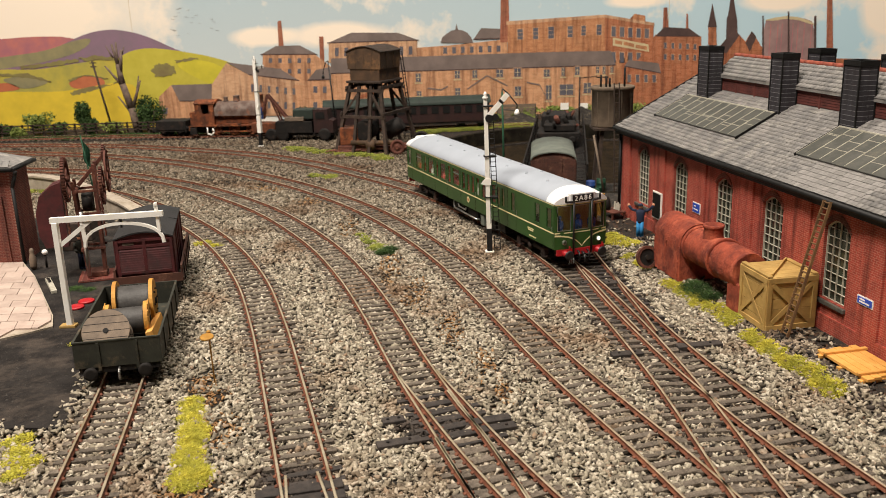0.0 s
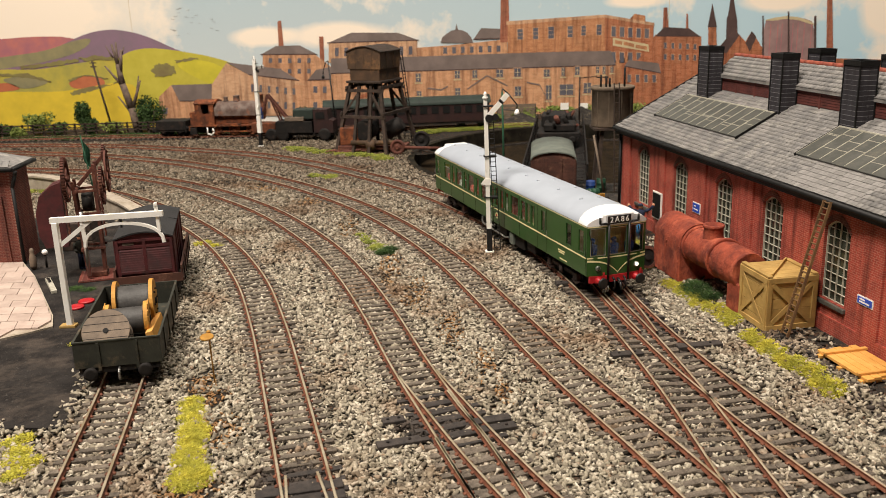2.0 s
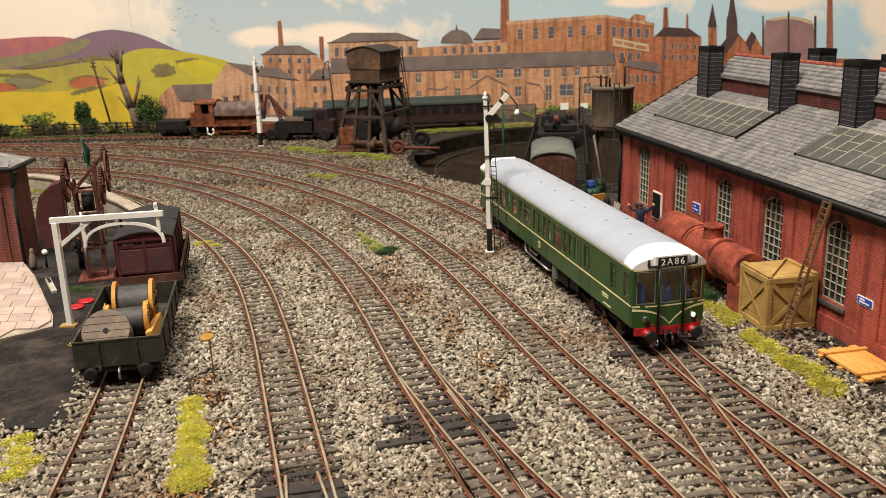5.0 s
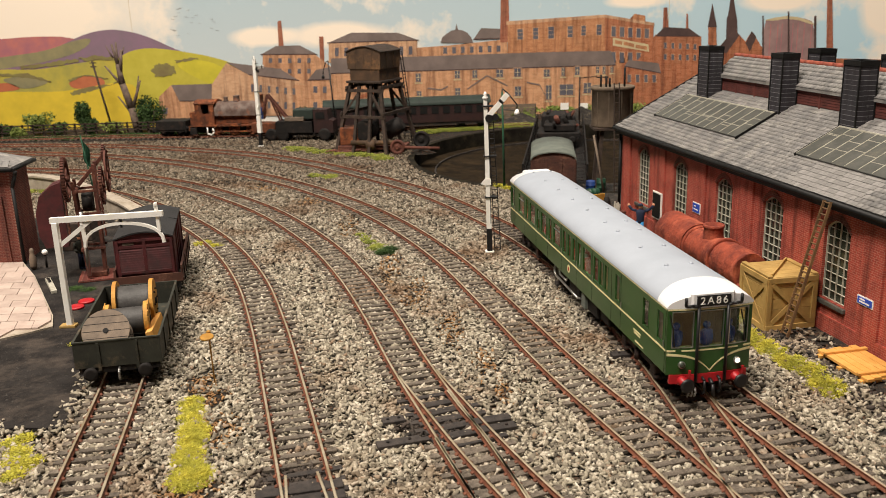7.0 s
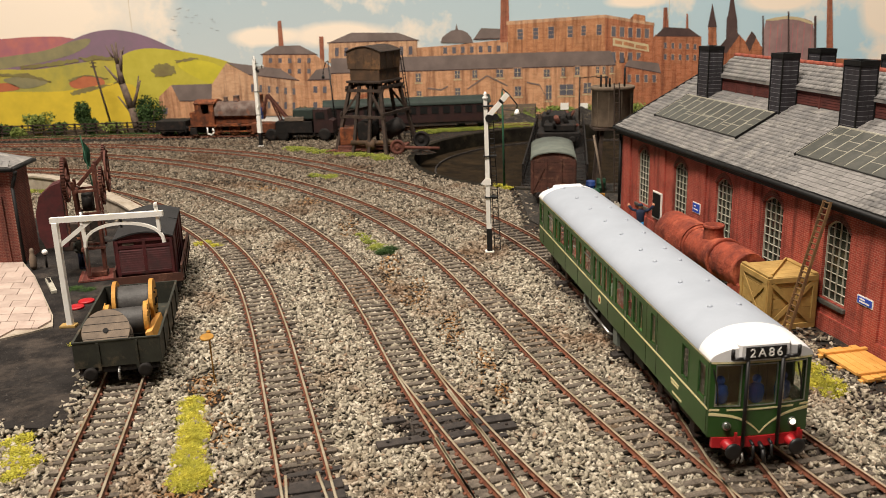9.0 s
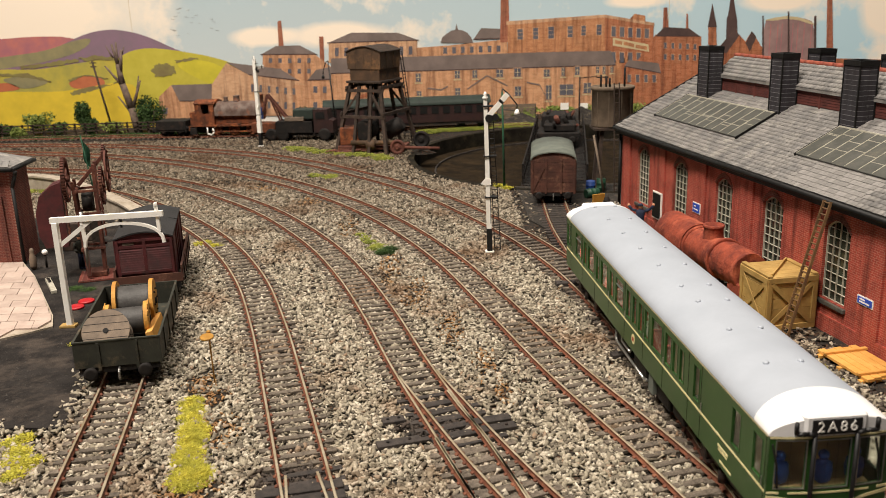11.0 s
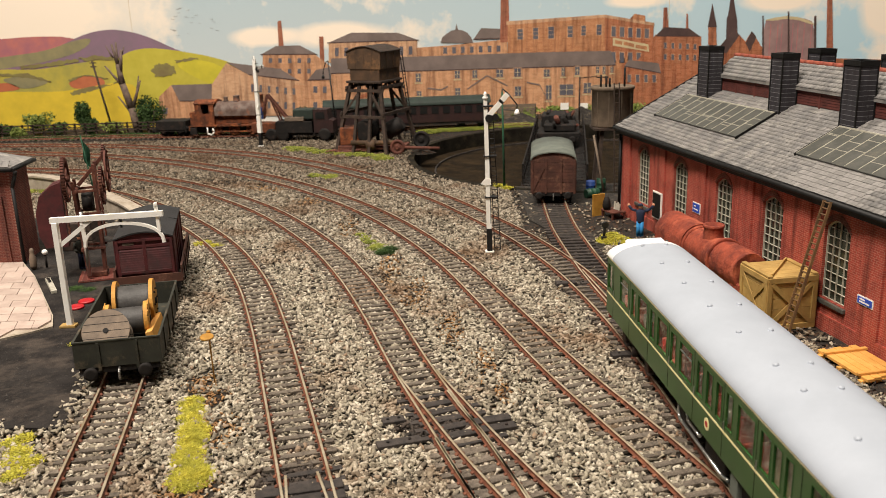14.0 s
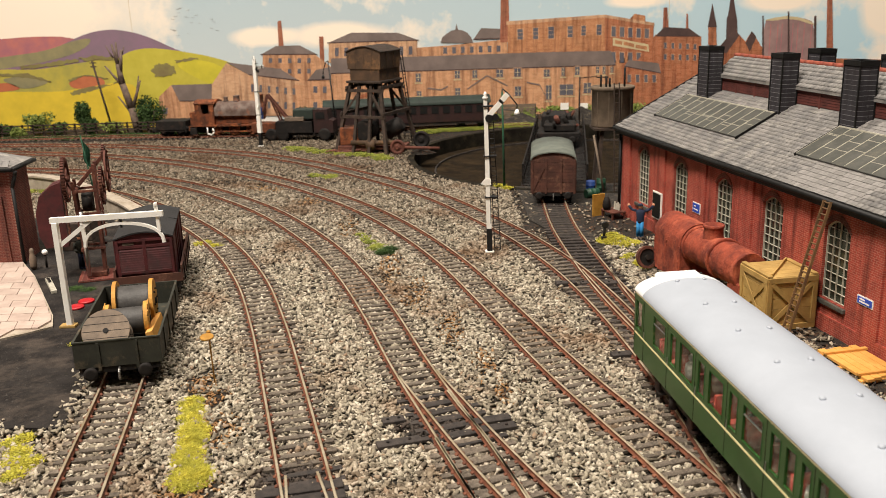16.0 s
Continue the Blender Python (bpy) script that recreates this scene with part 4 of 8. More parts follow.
def text_mesh(body, size):
    cu = bpy.data.curves.new("headcode_text", "FONT")
    cu.body, cu.size, cu.align_x, cu.align_y, cu.extrude = body, size * MM, "CENTER", "CENTER", 0.1 * MM
    cu.space_character = 1.32
    ob = bpy.data.objects.new("headcode_text", cu)
    me = bpy.data.meshes.new_from_object(ob)
    bpy.data.objects.remove(ob)
    return me


def seated_figure(parent, x, y, z, cloth):
    bm = mesh()
    lathe(bm, [(1.2, 0), (2.5, 1), (2.9, 4), (2.6, 6.5), (1.0, 7.6)], T3(x, y, z) @ Matrix.Diagonal((0.75, 1, 1, 1)), 10)
    bmesh.ops.create_icosphere(bm, subdivisions=2, radius=1.6, matrix=T3(x, y, z + 9.0))
    return part("seated_figure", bm, cloth, parent, "small painted seated figure")


def railcar():
    car = thing("railcar", 0, 0, 0, 0, "dark green single-unit diesel railcar with pale grey roof, running", "railcar")
    bm = mesh()
    for sgn in (1, -1):
        side_panels(bm, sgn)
        car_end(bm, sgn)
    body = part("body", bm, "green", car, "glossy dark green body with cream lining")
    part("floor", made(box, -126, -16.8, FLOOR, 126, 16.8, FLOOR + 1.2), "under", car)
    # lining: under the windows, below the roof, and the whiskers on the ends
    bm = mesh()
    for sgn in (1, -1):
        y = sgn * W2
        for z, h in ((19.6, 0.8), (37.1, 0.65)):
            box(bm, -126.7, min(y, y + sgn * 0.12), z - h / 2, 126.7, max(y, y + sgn * 0.12), z + h / 2)
    part("lining", bm, "cream", body, "thin cream lining along the side")
    for end in (1, -1):
        bm = mesh()
        end_strip(bm, end, -W2, W2, 36.9, 37.5, 0.15, 0.14)
        end_strip(bm, end, -12, 12, 19.4, 20.0, 0.15, 0.14)
        for sgn in (1, -1):
            end_strip(bm, end, sgn * 14.5, sgn * W2, 19.4, 20.1, 0.15, 0.14)
            pts = []
            for i in range(13):
                u = i / 12
                yy = sgn * (W2 * (1 - u))
                zz = 18.2 - 1.2 * u - 6.4 * u ** 3.2
                pts.append((yy, zz, 0.55 - 0.22 * u))
            for (ya, za, ha), (yb, zb, hb) in zip(pts[:-1], pts[1:]):
                slab(bm, [(end * (bow(ya) + 0.14), ya, za - ha), (end * (bow(yb) + 0.14), yb, zb - hb), (end * (bow(yb) + 0.14), yb, zb + hb), (end * (bow(ya) + 0.14), ya, za + ha)], (-end * 0.13, 0, 0))
        bmesh.ops.remove_doubles(bm, verts=bm.verts[:], dist=0.01)
        part("whiskers", bm, "cream", body, "cream speed whiskers meeting in a point")
    # glass
    for sgn in (1, -1):
        for a, b in SIDE_WINDOWS:
            y = sgn * (W2 - 0.55)
            ob = part("side_window", made(box, a - HALF, y - 0.15, WZ0, b - HALF, y + 0.15, WZ1), "glass", car, "clear side window in a bright frame")
            ob.visible_shadow = False
            bm = mesh()
            x0, x1, yf0, yf1 = a - HALF, b - HALF, sgn * (W2 - 0.1), sgn * (W2 + 0.14)
            for q in ((x0 - 0.3, WZ0 - 0.3, x1 + 0.3, WZ0), (x0 - 0.3, WZ1, x1 + 0.3, WZ1 + 0.3), (x0 - 0.3, WZ0, x0, WZ1), (x1, WZ0, x1 + 0.3, WZ1)):
                box(bm, q[0], min(yf0, yf1), q[1], q[2], max(yf0, yf1), q[3])
            part("window_frame", bm, "green", ob)
            if b - a > 12:
                part("window_rail", made(box, x0, sgn * (W2 - 0.2) - 0.15, WZ1 - 3.6, x1, sgn * (W2 - 0.2) + 0.15, WZ1 - 3.1), "chrome", ob)
    for end in (1, -1):
        for a, b in END_WINDOWS:
            bm = mesh()
            end_strip(bm, end, a, b, 21.2, 36.2, -0.4, 0.25)
            ob = part("end_window", bm, "glass", car, "clear cab window")
            ob.visible_shadow = False
            bm = mesh()
            end_strip(bm, end, a - 0.25, b + 0.25, 20.95, 21.3, 0.12, 0.3)
            end_strip(bm, end, a - 0.25, b + 0.25, 36.1, 36.45, 0.12, 0.3)
            end_strip(bm, end, a - 0.25, a + 0.1, 21.2, 36.2, 0.12, 0.3)
            end_strip(bm, end, b - 0.1, b + 0.25, 21.2, 36.2, 0.12, 0.3)
            part("window_frame", bm, "chrome", ob, "thin bright window frame")
    # door joints and handles along the sides
    for sgn in (1, -1):
        y = sgn * W2
        for x in (12.6, 38.5, 64.8, 90, 116.5, 142.8, 167.5, 194.5, 206.5, 255):
            part("door_joint", made(box, x - HALF - 0.14, y - 0.08, FLOOR + 0.5, x - HALF + 0.14, y + 0.08, 36.6), "under", body)
        for x in (13.8, 39.6, 66, 91.2, 117.7, 144, 168.6, 207.6, 254):
            bm = mesh()
            rod(bm, (x - HALF, y + sgn * 0.3, 20.5), (x - HALF, y + sgn * 0.3, 23.5), 0.22, n=6)
            part("door_handle", bm, "chrome", body, "thin bright grab handle")
    for sgn in (1, -1):
        lathe_bm = mesh()
        lathe(lathe_bm, [(2.2, 0), (2.2, 0.15)], T3(-HALF + 130, sgn * (W2 + 0.02), 15.2, 90 * -sgn), 20)
        em = part("emblem", lathe_bm, "cream", body, "small round cream emblem")
        bm = mesh()
        lathe(bm, [(1.1, 0), (1.1, 0.2)], T3(-HALF + 130, sgn * (W2 + 0.02), 15.2, 90 * -sgn), 14)
        part("emblem_centre", bm, "seat", em)
        for x, z, w in ((226.5, 16.2, 8), (226.5, 15.0, 7), (229, 11.4, 9)):
            part("number_bar", made(box, x - HALF - w / 2, sgn * (W2 + 0.07) - 0.06, z - 0.4, x - HALF + w / 2, sgn * (W2 + 0.07) + 0.06, z + 0.4), "cream", body)
    # roof
    edge = lambda y: 115.5 + 2.5 * (abs(y) / 18.3) ** 2
    bm = mesh()
    roof_sheet(bm, lambda y: -edge(y), edge, 40)
    roof = part("roof", bm, "roof_grey", car, "smooth pale grey arched roof")
    for end in (1, -1):
        bm = mesh()
        if end > 0:
            roof_sheet(bm, edge, lambda y: bow(y) + 0.1, 14, 1)
        else:
            roof_sheet(bm, lambda y: -bow(y) - 0.1, lambda y: -edge(y), 14, -1)
        dome = part("roof_dome", bm, "roof_white", roof, "white-painted roof dome")
    bm = mesh()
    lathe(bm, [(1.0, -0.6), (1.0, 0.3), (0.7, 0.65), (0.25, 0.75)], n=12)
    me = finish(bm, "roof_vent")
    me.materials.append(M["roof_grey"])
    for x in (-113.5, -86, -59, -32, -6, 21.7, 39.7, 68.5, 97):
        for y in (-5.6, 5.6):
            ob = new("roof_vent", me)
            ob.parent = roof
            ob.matrix_basis = pose(x * MM, y * MM, (CANT - 0.2 + roof_height(y)) * MM, -7 if y > 0 else 7)
    for end in (1, -1):
        hb = part("headcode_box", made(box, min(end * 114, end * 130.0), -9.2, 37.9, max(end * 114, end * 130.0), 9.2, 44.4, None, 0.9), "roof_white", car, "headcode box set in the roof dome")
        part("headcode_panel", made(box, min(end * 129.8, end * 130.4), -7.1, 38.5, max(end * 129.8, end * 130.4), 7.1, 42.9), "black", hb, "black headcode panel with white characters")
        tm = text_mesh("2A86", 4.4)
        tm.materials.append(M["white"])
        ob = new("headcode_text", tm)
        ob.parent = hb
        ob.matrix_basis = pose(end * 130.5 * MM, 0, 40.7 * MM, 90, 0, 90 * end)
        # exhaust pipes, lamp irons and handrails
        for y in (-6.2, 6.2):
            bm = mesh()
            s = 1 if y > 0 else -1
            xx = end * (bow(y) + 1.0)
            tube(bm, [(xx, y, 6), (xx, y, 38.4), (xx, y + s * 2, 39.0), (xx, y + s * 5.2, 39.0), (xx, y + s * 5.5, 39.4), (xx, y + s * 5.5, 42.6)], 0.66, 8)
            part("exhaust_pipe", bm, "black", car, "black pipe up the cab front with a turned-out top")
        for y in (-15.0, 15.0):
            bm = mesh()
            tube(bm, [(end * bow(y), y, 21.4), (end * (bow(y) + 0.7), y - 1, 29), (end * (bow(y) + 0.6), y - 2.6, 35.6)], 0.32, 6)
            part("window_wiper", bm, "black", car)
        for y in (-11.8, 11.8):
            bm = mesh()
            lathe(bm, [(1.5, 0), (1.5, 0.9), (1.2, 1.2)], T3(end * (bow(y) - 0.2), y, 13.8, 0, 90 * end), 16)
            lt = part("marker_light", bm, "chrome", car, "small round marker light")
            lit = end > 0 and y > 0
            bm = mesh()
            lathe(bm, [(1.1, 0), (1.0, 0.3), (0.5, 0.5)], T3(end * (bow(y) + 0.95), y, 13.8, 0, 90 * end), 14)
            part("lens", bm, "lamp" if lit else "pane", lt)
        # red beam, buffers, coupling and pipes
        bm = mesh()
        end_strip(bm, end, -16.5, 16.5, 5.6, 9.4, 0.5, 1.6)
        bb = part("buffer_beam", bm, "red", car, "bright red buffer beam")
        for y in (-11.4, 11.4):
            bm = mesh()
            x = bow(y)
            lathe(bm, [(2.4, 0), (1.9, 1.0), (1.5, 3.8)], T3(end * x, y, 6.9, 0, 90 * end), 14)
            bf = part("buffer_shank", bm, "red", bb)
            bm = mesh()
            lathe(bm, [(1.1, 0), (1.1, 1.6), (2.9, 1.7), (3.0, 2.2), (1.9, 2.6)], T3(end * (x + 3.6), y, 6.9, 0, 90 * end), 18)
            part("buffer_head", bm, "black", bf, "black oval buffer head")
            part("lamp_iron", made(box, min(end * (x + 0.5), end * (x + 1.0)), y + 2.4, 8, max(end * (x + 0.5), end * (x + 1.0)), y + 3.4, 11.2), "red", bb)
        bm = mesh()
        x = end * (bow(0) + 0.6)
        tube(bm, [(x, 0, 7), (x + end * 3, 0, 6), (x + end * 4, 0, 1.5)], 0.8)
        part("coupling", bm, "black", car, "black coupling hook")
        for y in (-3.2, 3.4):
            bm = mesh()
            tube(bm, [(x, y, 8), (x + end * 2.2, y, 7.4), (x + end * 2.6, y, 3.0), (x + end * 0.8, y, 1.2)], 0.55)
            part("brake_pipe", bm, "black", car, "black hanging hose")
        bm = mesh()
        for y in (-9, -7.5, -6):
            tube(bm, [(x, y, 3.6), (x + end * 1.5, y - 0.4, 2.0), (x + end * 1.0, y - 0.8, 0.4)], 0.4)
        part("brake_hose", bm, "chrome", car, "bright metal hose ends under the beam")
        for y in (-11.2, 1.5, 11.6):
            seated_figure(car, end * (122.5 - abs(y) * 0.1), y, 18.5, "blue_cloth")
        part("driver_desk", made(box, min(end * 121, end * 126), -15, 11, max(end * 121, end * 126), 15, 18.5), "cabin", car)
        part("cab_partition", made(box, min(end * 110, end * 110.6), -16.5, 11, max(end * 110, end * 110.6), 16.5, 38), "cabin", car, "tan cab partition")
    # seats and passengers
    bm = mesh()
    box(bm, -2.2, -6.2, 0, 2.2, 6.2, 6)
    box(bm, -2.6, -6.2, 6, -1.2, 6.2, 15)
    sm = finish(bm, "seat")
    sm.materials.append(M["seat"])
    for i in range(9):
        for y in (-9.8, 9.8):
            ob = new("seat", sm)
            ob.parent = car
            ob.matrix_basis = pose((-100 + i * 17) * MM, y * MM, 10.7 * MM)
    for x, y, c in ((-82, -11, "white"), (-31, -11, "seat"), (4, -11, "white"), (20, 11, "navy"), (-64, 10, "navy")):
        seated_figure(car, x, y, 17, c)
    part("partition", made(box, 47, -16.5, 11, 47.6, 16.5, 38), "cabin", car)
    # underframe
    bm = mesh()
    for y in (-14.5, 14.5):
        box(bm, -120, y - 0.8, 7.8, 120, y + 0.8, 9.6)
    part("sole_bar", bm, "under", car)
    for x0, x1, z in ((-34, -12, 0.2), (-6, 12, 1.2), (18, 40, 0.0), (44, 56, 2)):
        for y0, y1 in ((-15.2, -6), (6, 15.2)):
            part("equipment_box", made(box, x0, y0, z, x1, y1, 8.4, None, 0.5), "under", car, "dirty black equipment box under the floor")
    for sgn in (1, -1):
        bm = mesh()
        tube(bm, [(-30, sgn * 16, 8.2), (-29, sgn * 16.8, 5.0), (-26, sgn * 17.2, 3.4), (14, sgn * 17.2, 3.0), (19, sgn * 17.2, 4.2)], 0.6)
        tube(bm, [(-22, sgn * 16, 7.4), (-20, sgn * 16.4, 5.6), (-8, sgn * 16.4, 5.4), (-7, sgn * 16.2, 7.0)], 0.5)
        part("step_rail", bm, "chrome", car, "bright metal pipe below the sole bar")
        part("battery_box", made(box, 20, sgn * 15.8 - 1.2, 0.6, 25.5, sgn * 15.8 + 1.2, 8, None, 0.2), "van_roof", car)
    # bogies with turning wheels
    wheels = []
    bm = mesh()
    for y in (-8.2, 8.2):
        lathe(bm, [(6.7, -1.0), (6.7, -0.6), (6.0, -0.5), (6.0, 1.0), (4.9, 1.1), (4.6, 0.6), (1.6, 0.6), (1.4, 1.6)], T3(0, y, 0, 90 if y < 0 else -90), 28)
    rod(bm, (0, -8.2, 0), (0, 8.2, 0), 1.1, n=10)
    for a in range(0, 360, 45):
        for y in (-9.0, 9.0):
            box(bm, -0.4, y - 0.25, 1.4, 0.4, y + 0.25, 4.8, T3(0, 0, 0, 0, a))
    wm = finish(bm, "wheelset")
    wm.materials.append(M["under"])
    for bx in (-91, 91):
        bm = mesh()
        for y in (-13.2, 13.2):
            box(bm, bx - 19, y - 0.8, 5.2, bx + 19, y + 0.8, 7.6, None, 0.3)
            for ax in (-16.5, 16.5):
                box(bm, bx + ax - 2.4, y - 1.5, 3.6, bx + ax + 2.4, y + 1.5, 7.9, None, 0.4)
                for k in range(4):
                    box(bm, bx + ax - 4.5 + k, y - 1.1, 2.9 - k * 0.45, bx + ax + 4.5 - k, y + 1.1, 3.3 - k * 0.45)
            rod(bm, (bx, y - 1.2, 3.2), (bx, y - 1.2, 7.8), 1.6, n=10)
        box(bm, bx - 4, -13, 5, bx + 4, 13, 8.6)
        bogie = part("bogie", bm, "bogie", car, "dirty black four-wheeled bogie", T3(0, 0, -2.5))
        for ax in (-16.5, 16.5):
            ob = new("wheelset", wm)
            ob.parent = bogie
            ob.matrix_basis = pose((bx + ax) * MM, 0, 6.05 * MM)
            wheels.append((ob, bx + ax))
    car.scale = (1.019, 0.997, 0.995)
    return car, wheels


SPEED, RAIL_TOP, LIFT = 26.25, 2.95, 2.5


def motions():
    line = PATH["E"]
    start = line.near(-5.6, 757) + 6.4
    rows = []
    for i in range(33):
        t = i * 0.5
        mid = start + HALF * 0.98 - 3.2 - 3.0 * math.exp(-t / 1.2) + SPEED * t
        a, b = line.at(mid - 89), line.at(mid + 89)
        c, w = (a + b) / 2, b - a
        c = c + np.array([-w[1], w[0]]) / np.hypot(*w) * 3.0
        rows.append((t, pose(c[0] * MM, c[1] * MM, (RAIL_TOP + LIFT) * MM, 0, 0, math.degrees(math.atan2(w[1], w[0])))))
    walk(RAILCAR, rows)
    for ob, x in WHEELS:
        walk(ob, [(i * 0.25, pose(x * MM, 0, 6.05 * MM, 0, math.degrees(SPEED * i * 0.25 / 6.05), 0)) for i in range(65)])


# ---- goods wagons ----
def wheel_pair(parent, x, r=5.8):
    bm = mesh()
    for y in (-8.2, 8.2):
        lathe(bm, [(r + 0.6, -1.0), (r + 0.6, -0.6), (r, -0.5), (r, 0.9), (r - 1.2, 1.0), (r - 1.4, 0.4), (1.4, 0.5), (1.2, 1.4)], T3(x, y, r, 90 if y < 0 else -90), 22)
    rod(bm, (x, -8.2, r), (x, 8.2, r), 0.9, n=8)
    return part("wheelset", bm, "under", parent)


def wagon_chassis(w, half, width):
    """Sole bars, axle guards, wheels, buffers and hook."""
    bm = mesh()
    for y in (-width / 2 + 3, width / 2 - 3):
        box(bm, -half, y - 0.8, 6.4, half, y + 0.8, 8.4)
    for x in (-half, half - 1.2):
        box(bm, x, -width / 2 + 1, 5.6, x + 1.2, width / 2 - 1, 8.6)
    part("underframe", bm, "under", w)
    for x in (-half * 0.56, half * 0.56):
        wheel_pair(w, x)
        for y in (-12.6, 12.6):
            bm = mesh()
            slab(bm, [(x - 4, y - 0.4, 7.4), (x + 4, y - 0.4, 7.4), (x + 1.4, y - 0.4, 4), (x - 1.4, y - 0.4, 4)], (0, 0.8, 0))
            box(bm, x - 1.8, y - 1.2, 4.2, x + 1.8, y + 1.2, 7.0, None, 0.3)
            for k in range(3):
                box(bm, x - 5 + k, y - 0.8, 7.0 - k * 0.4, x + 5 - k, y + 0.8, 7.3 - k * 0.4)
            part("axle_guard", bm, "under", w)
    for end in (1, -1):
        for y in (-11.4, 11.4):
            bm = mesh()
            lathe(bm, [(2.0, 0), (1.4, 1), (1.2, 4), (3.0, 4.2), (3.1, 4.9), (2.0, 5.3)], T3(end * half, y, 7.0, 0, 90 * end), 16)
            part("buffer", bm, "under", w, "grimy steel buffer")
        bm = mesh()
        tube(bm, [(end * half, 0, 7.5), (end * (half + 2.4), 0, 7.0), (end * (half + 3.4), 0, 4.5), (end * (half + 2.6), 0, 2.6)], 0.55)
        part("coupling", bm, "chrome", w)


def on_line(name, key, x, y, label, category, group="goods stock", flip=False):
    ln = PATH[key]
    s = ln.near(x, y)
    p, d = ln.at(s), ln.way(s)
    return thing(name, p[0], p[1], RAIL_TOP + float(height(p[0], p[1])) * 0.6, math.degrees(math.atan2(d[1], d[0])) + (180 if flip else 0), label, category, group)


def open_wagon():
    w = on_line("open_wagon", "A", -151, 398, "dull grey-green open goods wagon loaded with cable drums", "wagon")
    wagon_chassis(w, 40, 36)
    half, hw, z0, z1 = 40.5, 18.4, 8.4, 20.2
    part("wagon_floor", made(box, -half + 0.8, -hw + 0.8, z0, half - 0.8, hw - 0.8, z0 + 0.9), "wagon_grey", w)
    for y in (-hw, hw - 0.8):
        side = part("side_panel", made(box, -half, y, z0, half, y + 0.8, z1), "wagon_grey", w)
        for x in (-27, -9, 9, 27):
            yy = y - 0.5 if y < 0 else y + 0.8
            part("rib", made(box, x - 0.7, yy, z0, x + 0.7, yy + 0.5, z1 - 0.4), "wagon_grey", side)
    for x in (-half, half - 0.8):
        e = part("end_panel", made(box, x, -hw + 0.81, z0, x + 0.8, hw - 0.81, z1), "wagon_grey", w)
        for y in (-8, 8):
            xx = x - 0.5 if x < 0 else x + 0.8
            part("rib", made(box, xx, y - 0.7, z0 - 1.5, xx + 0.5, y + 0.7, z1 - 0.4), "wagon_grey", e)
    bm = mesh()
    for y in (-hw - 0.2, hw - 0.8):
        box(bm, -half - 0.2, y, z1, half + 0.2, y + 1.0, z1 + 0.6)
    for x in (-half - 0.2, half - 0.8):
        box(bm, x, -hw + 0.81, z1, x + 1.0, hw - 0.81, z1 + 0.6)
    part("top_rim", bm, "wagon_grey", w)
    base = w.matrix_basis

    def load(name, x, y, z, rz, label, cat, group=""):
        o = new(name)
        o.empty_display_size = 0.005
        o.matrix_basis = base @ pose(x * MM, y * MM, z * MM, 0, 0, rz)
        return tagged(o, label, cat, group)
    # drums on edge: axle along local y
    def drum(x, y, r, width, core, rz, label, wood, planked):
        d = load("cable_drum", x, y, 9.3, rz, label, "cable drum", "cable drums")
        for s in (-1, 1):
            bm = mesh()
            rot = T3(0, s * width / 2, r, 90)
            lathe(bm, [(r, -0.9), (r, 0.9)], rot, 32, False)
            fl = part("flange", bm, wood, d, "round timber flange")
            if planked:
                for k in range(7):
                    zz = r * (-0.86 + k * 0.287)
                    hwid = math.sqrt(max(0.5, r * r - zz * zz)) * 0.98
                    yy = s * (width / 2 + 0.95)
                    part("plank", made(box, -hwid, min(yy, yy + s * 0.5), r + zz - r * 0.13, hwid, max(yy, yy + s * 0.5), r + zz + r * 0.13, None, 0.12), wood, fl)
            bm = mesh()
            for k in range(6):
                a = k * math.pi / 3
                rod(bm, (math.cos(a) * r * 0.55, s * (width / 2 + 0.9), r + math.sin(a) * r * 0.55), (math.cos(a) * r * 0.55, s * (width / 2 + 1.7), r + math.sin(a) * r * 0.55), 0.45, n=6)
            lathe(bm, [(1.6, -1.8), (1.6, 1.8)], rot, 12)
            part("bolt", bm, "under", fl)
        bm = mesh()
        prof = []
        for k in range(22):
            yy = -width / 2 + 0.9 + (width - 1.8) * k / 21
            prof.append((core + (0.35 if k % 2 else 0), yy))
        lathe(bm, prof, T3(0, 0, r, 90), 28)
        part("cable", bm, "cable", d, "dark cable wound on the drum")
        return d
    drum(-10, 1.5, 11.2, 17, 8.4, 2, "cable drum with yellow-brown timber flanges and dark cable", "drum_wood", False)
    drum(9, 0.5, 8.6, 17, 6.2, 4, "smaller cable drum with planked yellow timber flange", "drum_wood", True)
    # a large weathered drum leaning on the near end
    d = load("cable_drum", 22, -5.5, 9.3, 0, "large weathered grey cable drum leaning at the end", "cable drum", "cable drums")
    tilt = T3(6, 0, 9.6, 0, 48)
    for h, nm in ((-3.6, 0), (3.6, 1)):
        bm = mesh()
        lathe(bm, [(10.3, h - 0.9), (10.3, h + 0.9)], tilt, 36, False)
        fl = part("flange", bm, "drum_grey", d, "weathered grey timber flange")
        bm = mesh()
        for k in range(5):
            q = -7.0 + k * 3.5
            hw2 = math.sqrt(10.3 ** 2 - q * q) * 0.99
            box(bm, q - 0.1, -hw2, h + 0.9, q + 0.1, hw2, h + 1.0, tilt)
        lathe(bm, [(1.2, h + 0.9), (1.2, h + 1.3)], tilt, 10)
        part("joint", bm, "under", fl)
    bm = mesh()
    lathe(bm, [(8.2, -3.0), (8.2, 3.0)], tilt, 30)
    part("cable", bm, "cable", d)
    pl_ = load("timber_plank", 8, 13.0, 9.4, -3, "fresh yellow timber plank leaning inside the wagon", "plank")
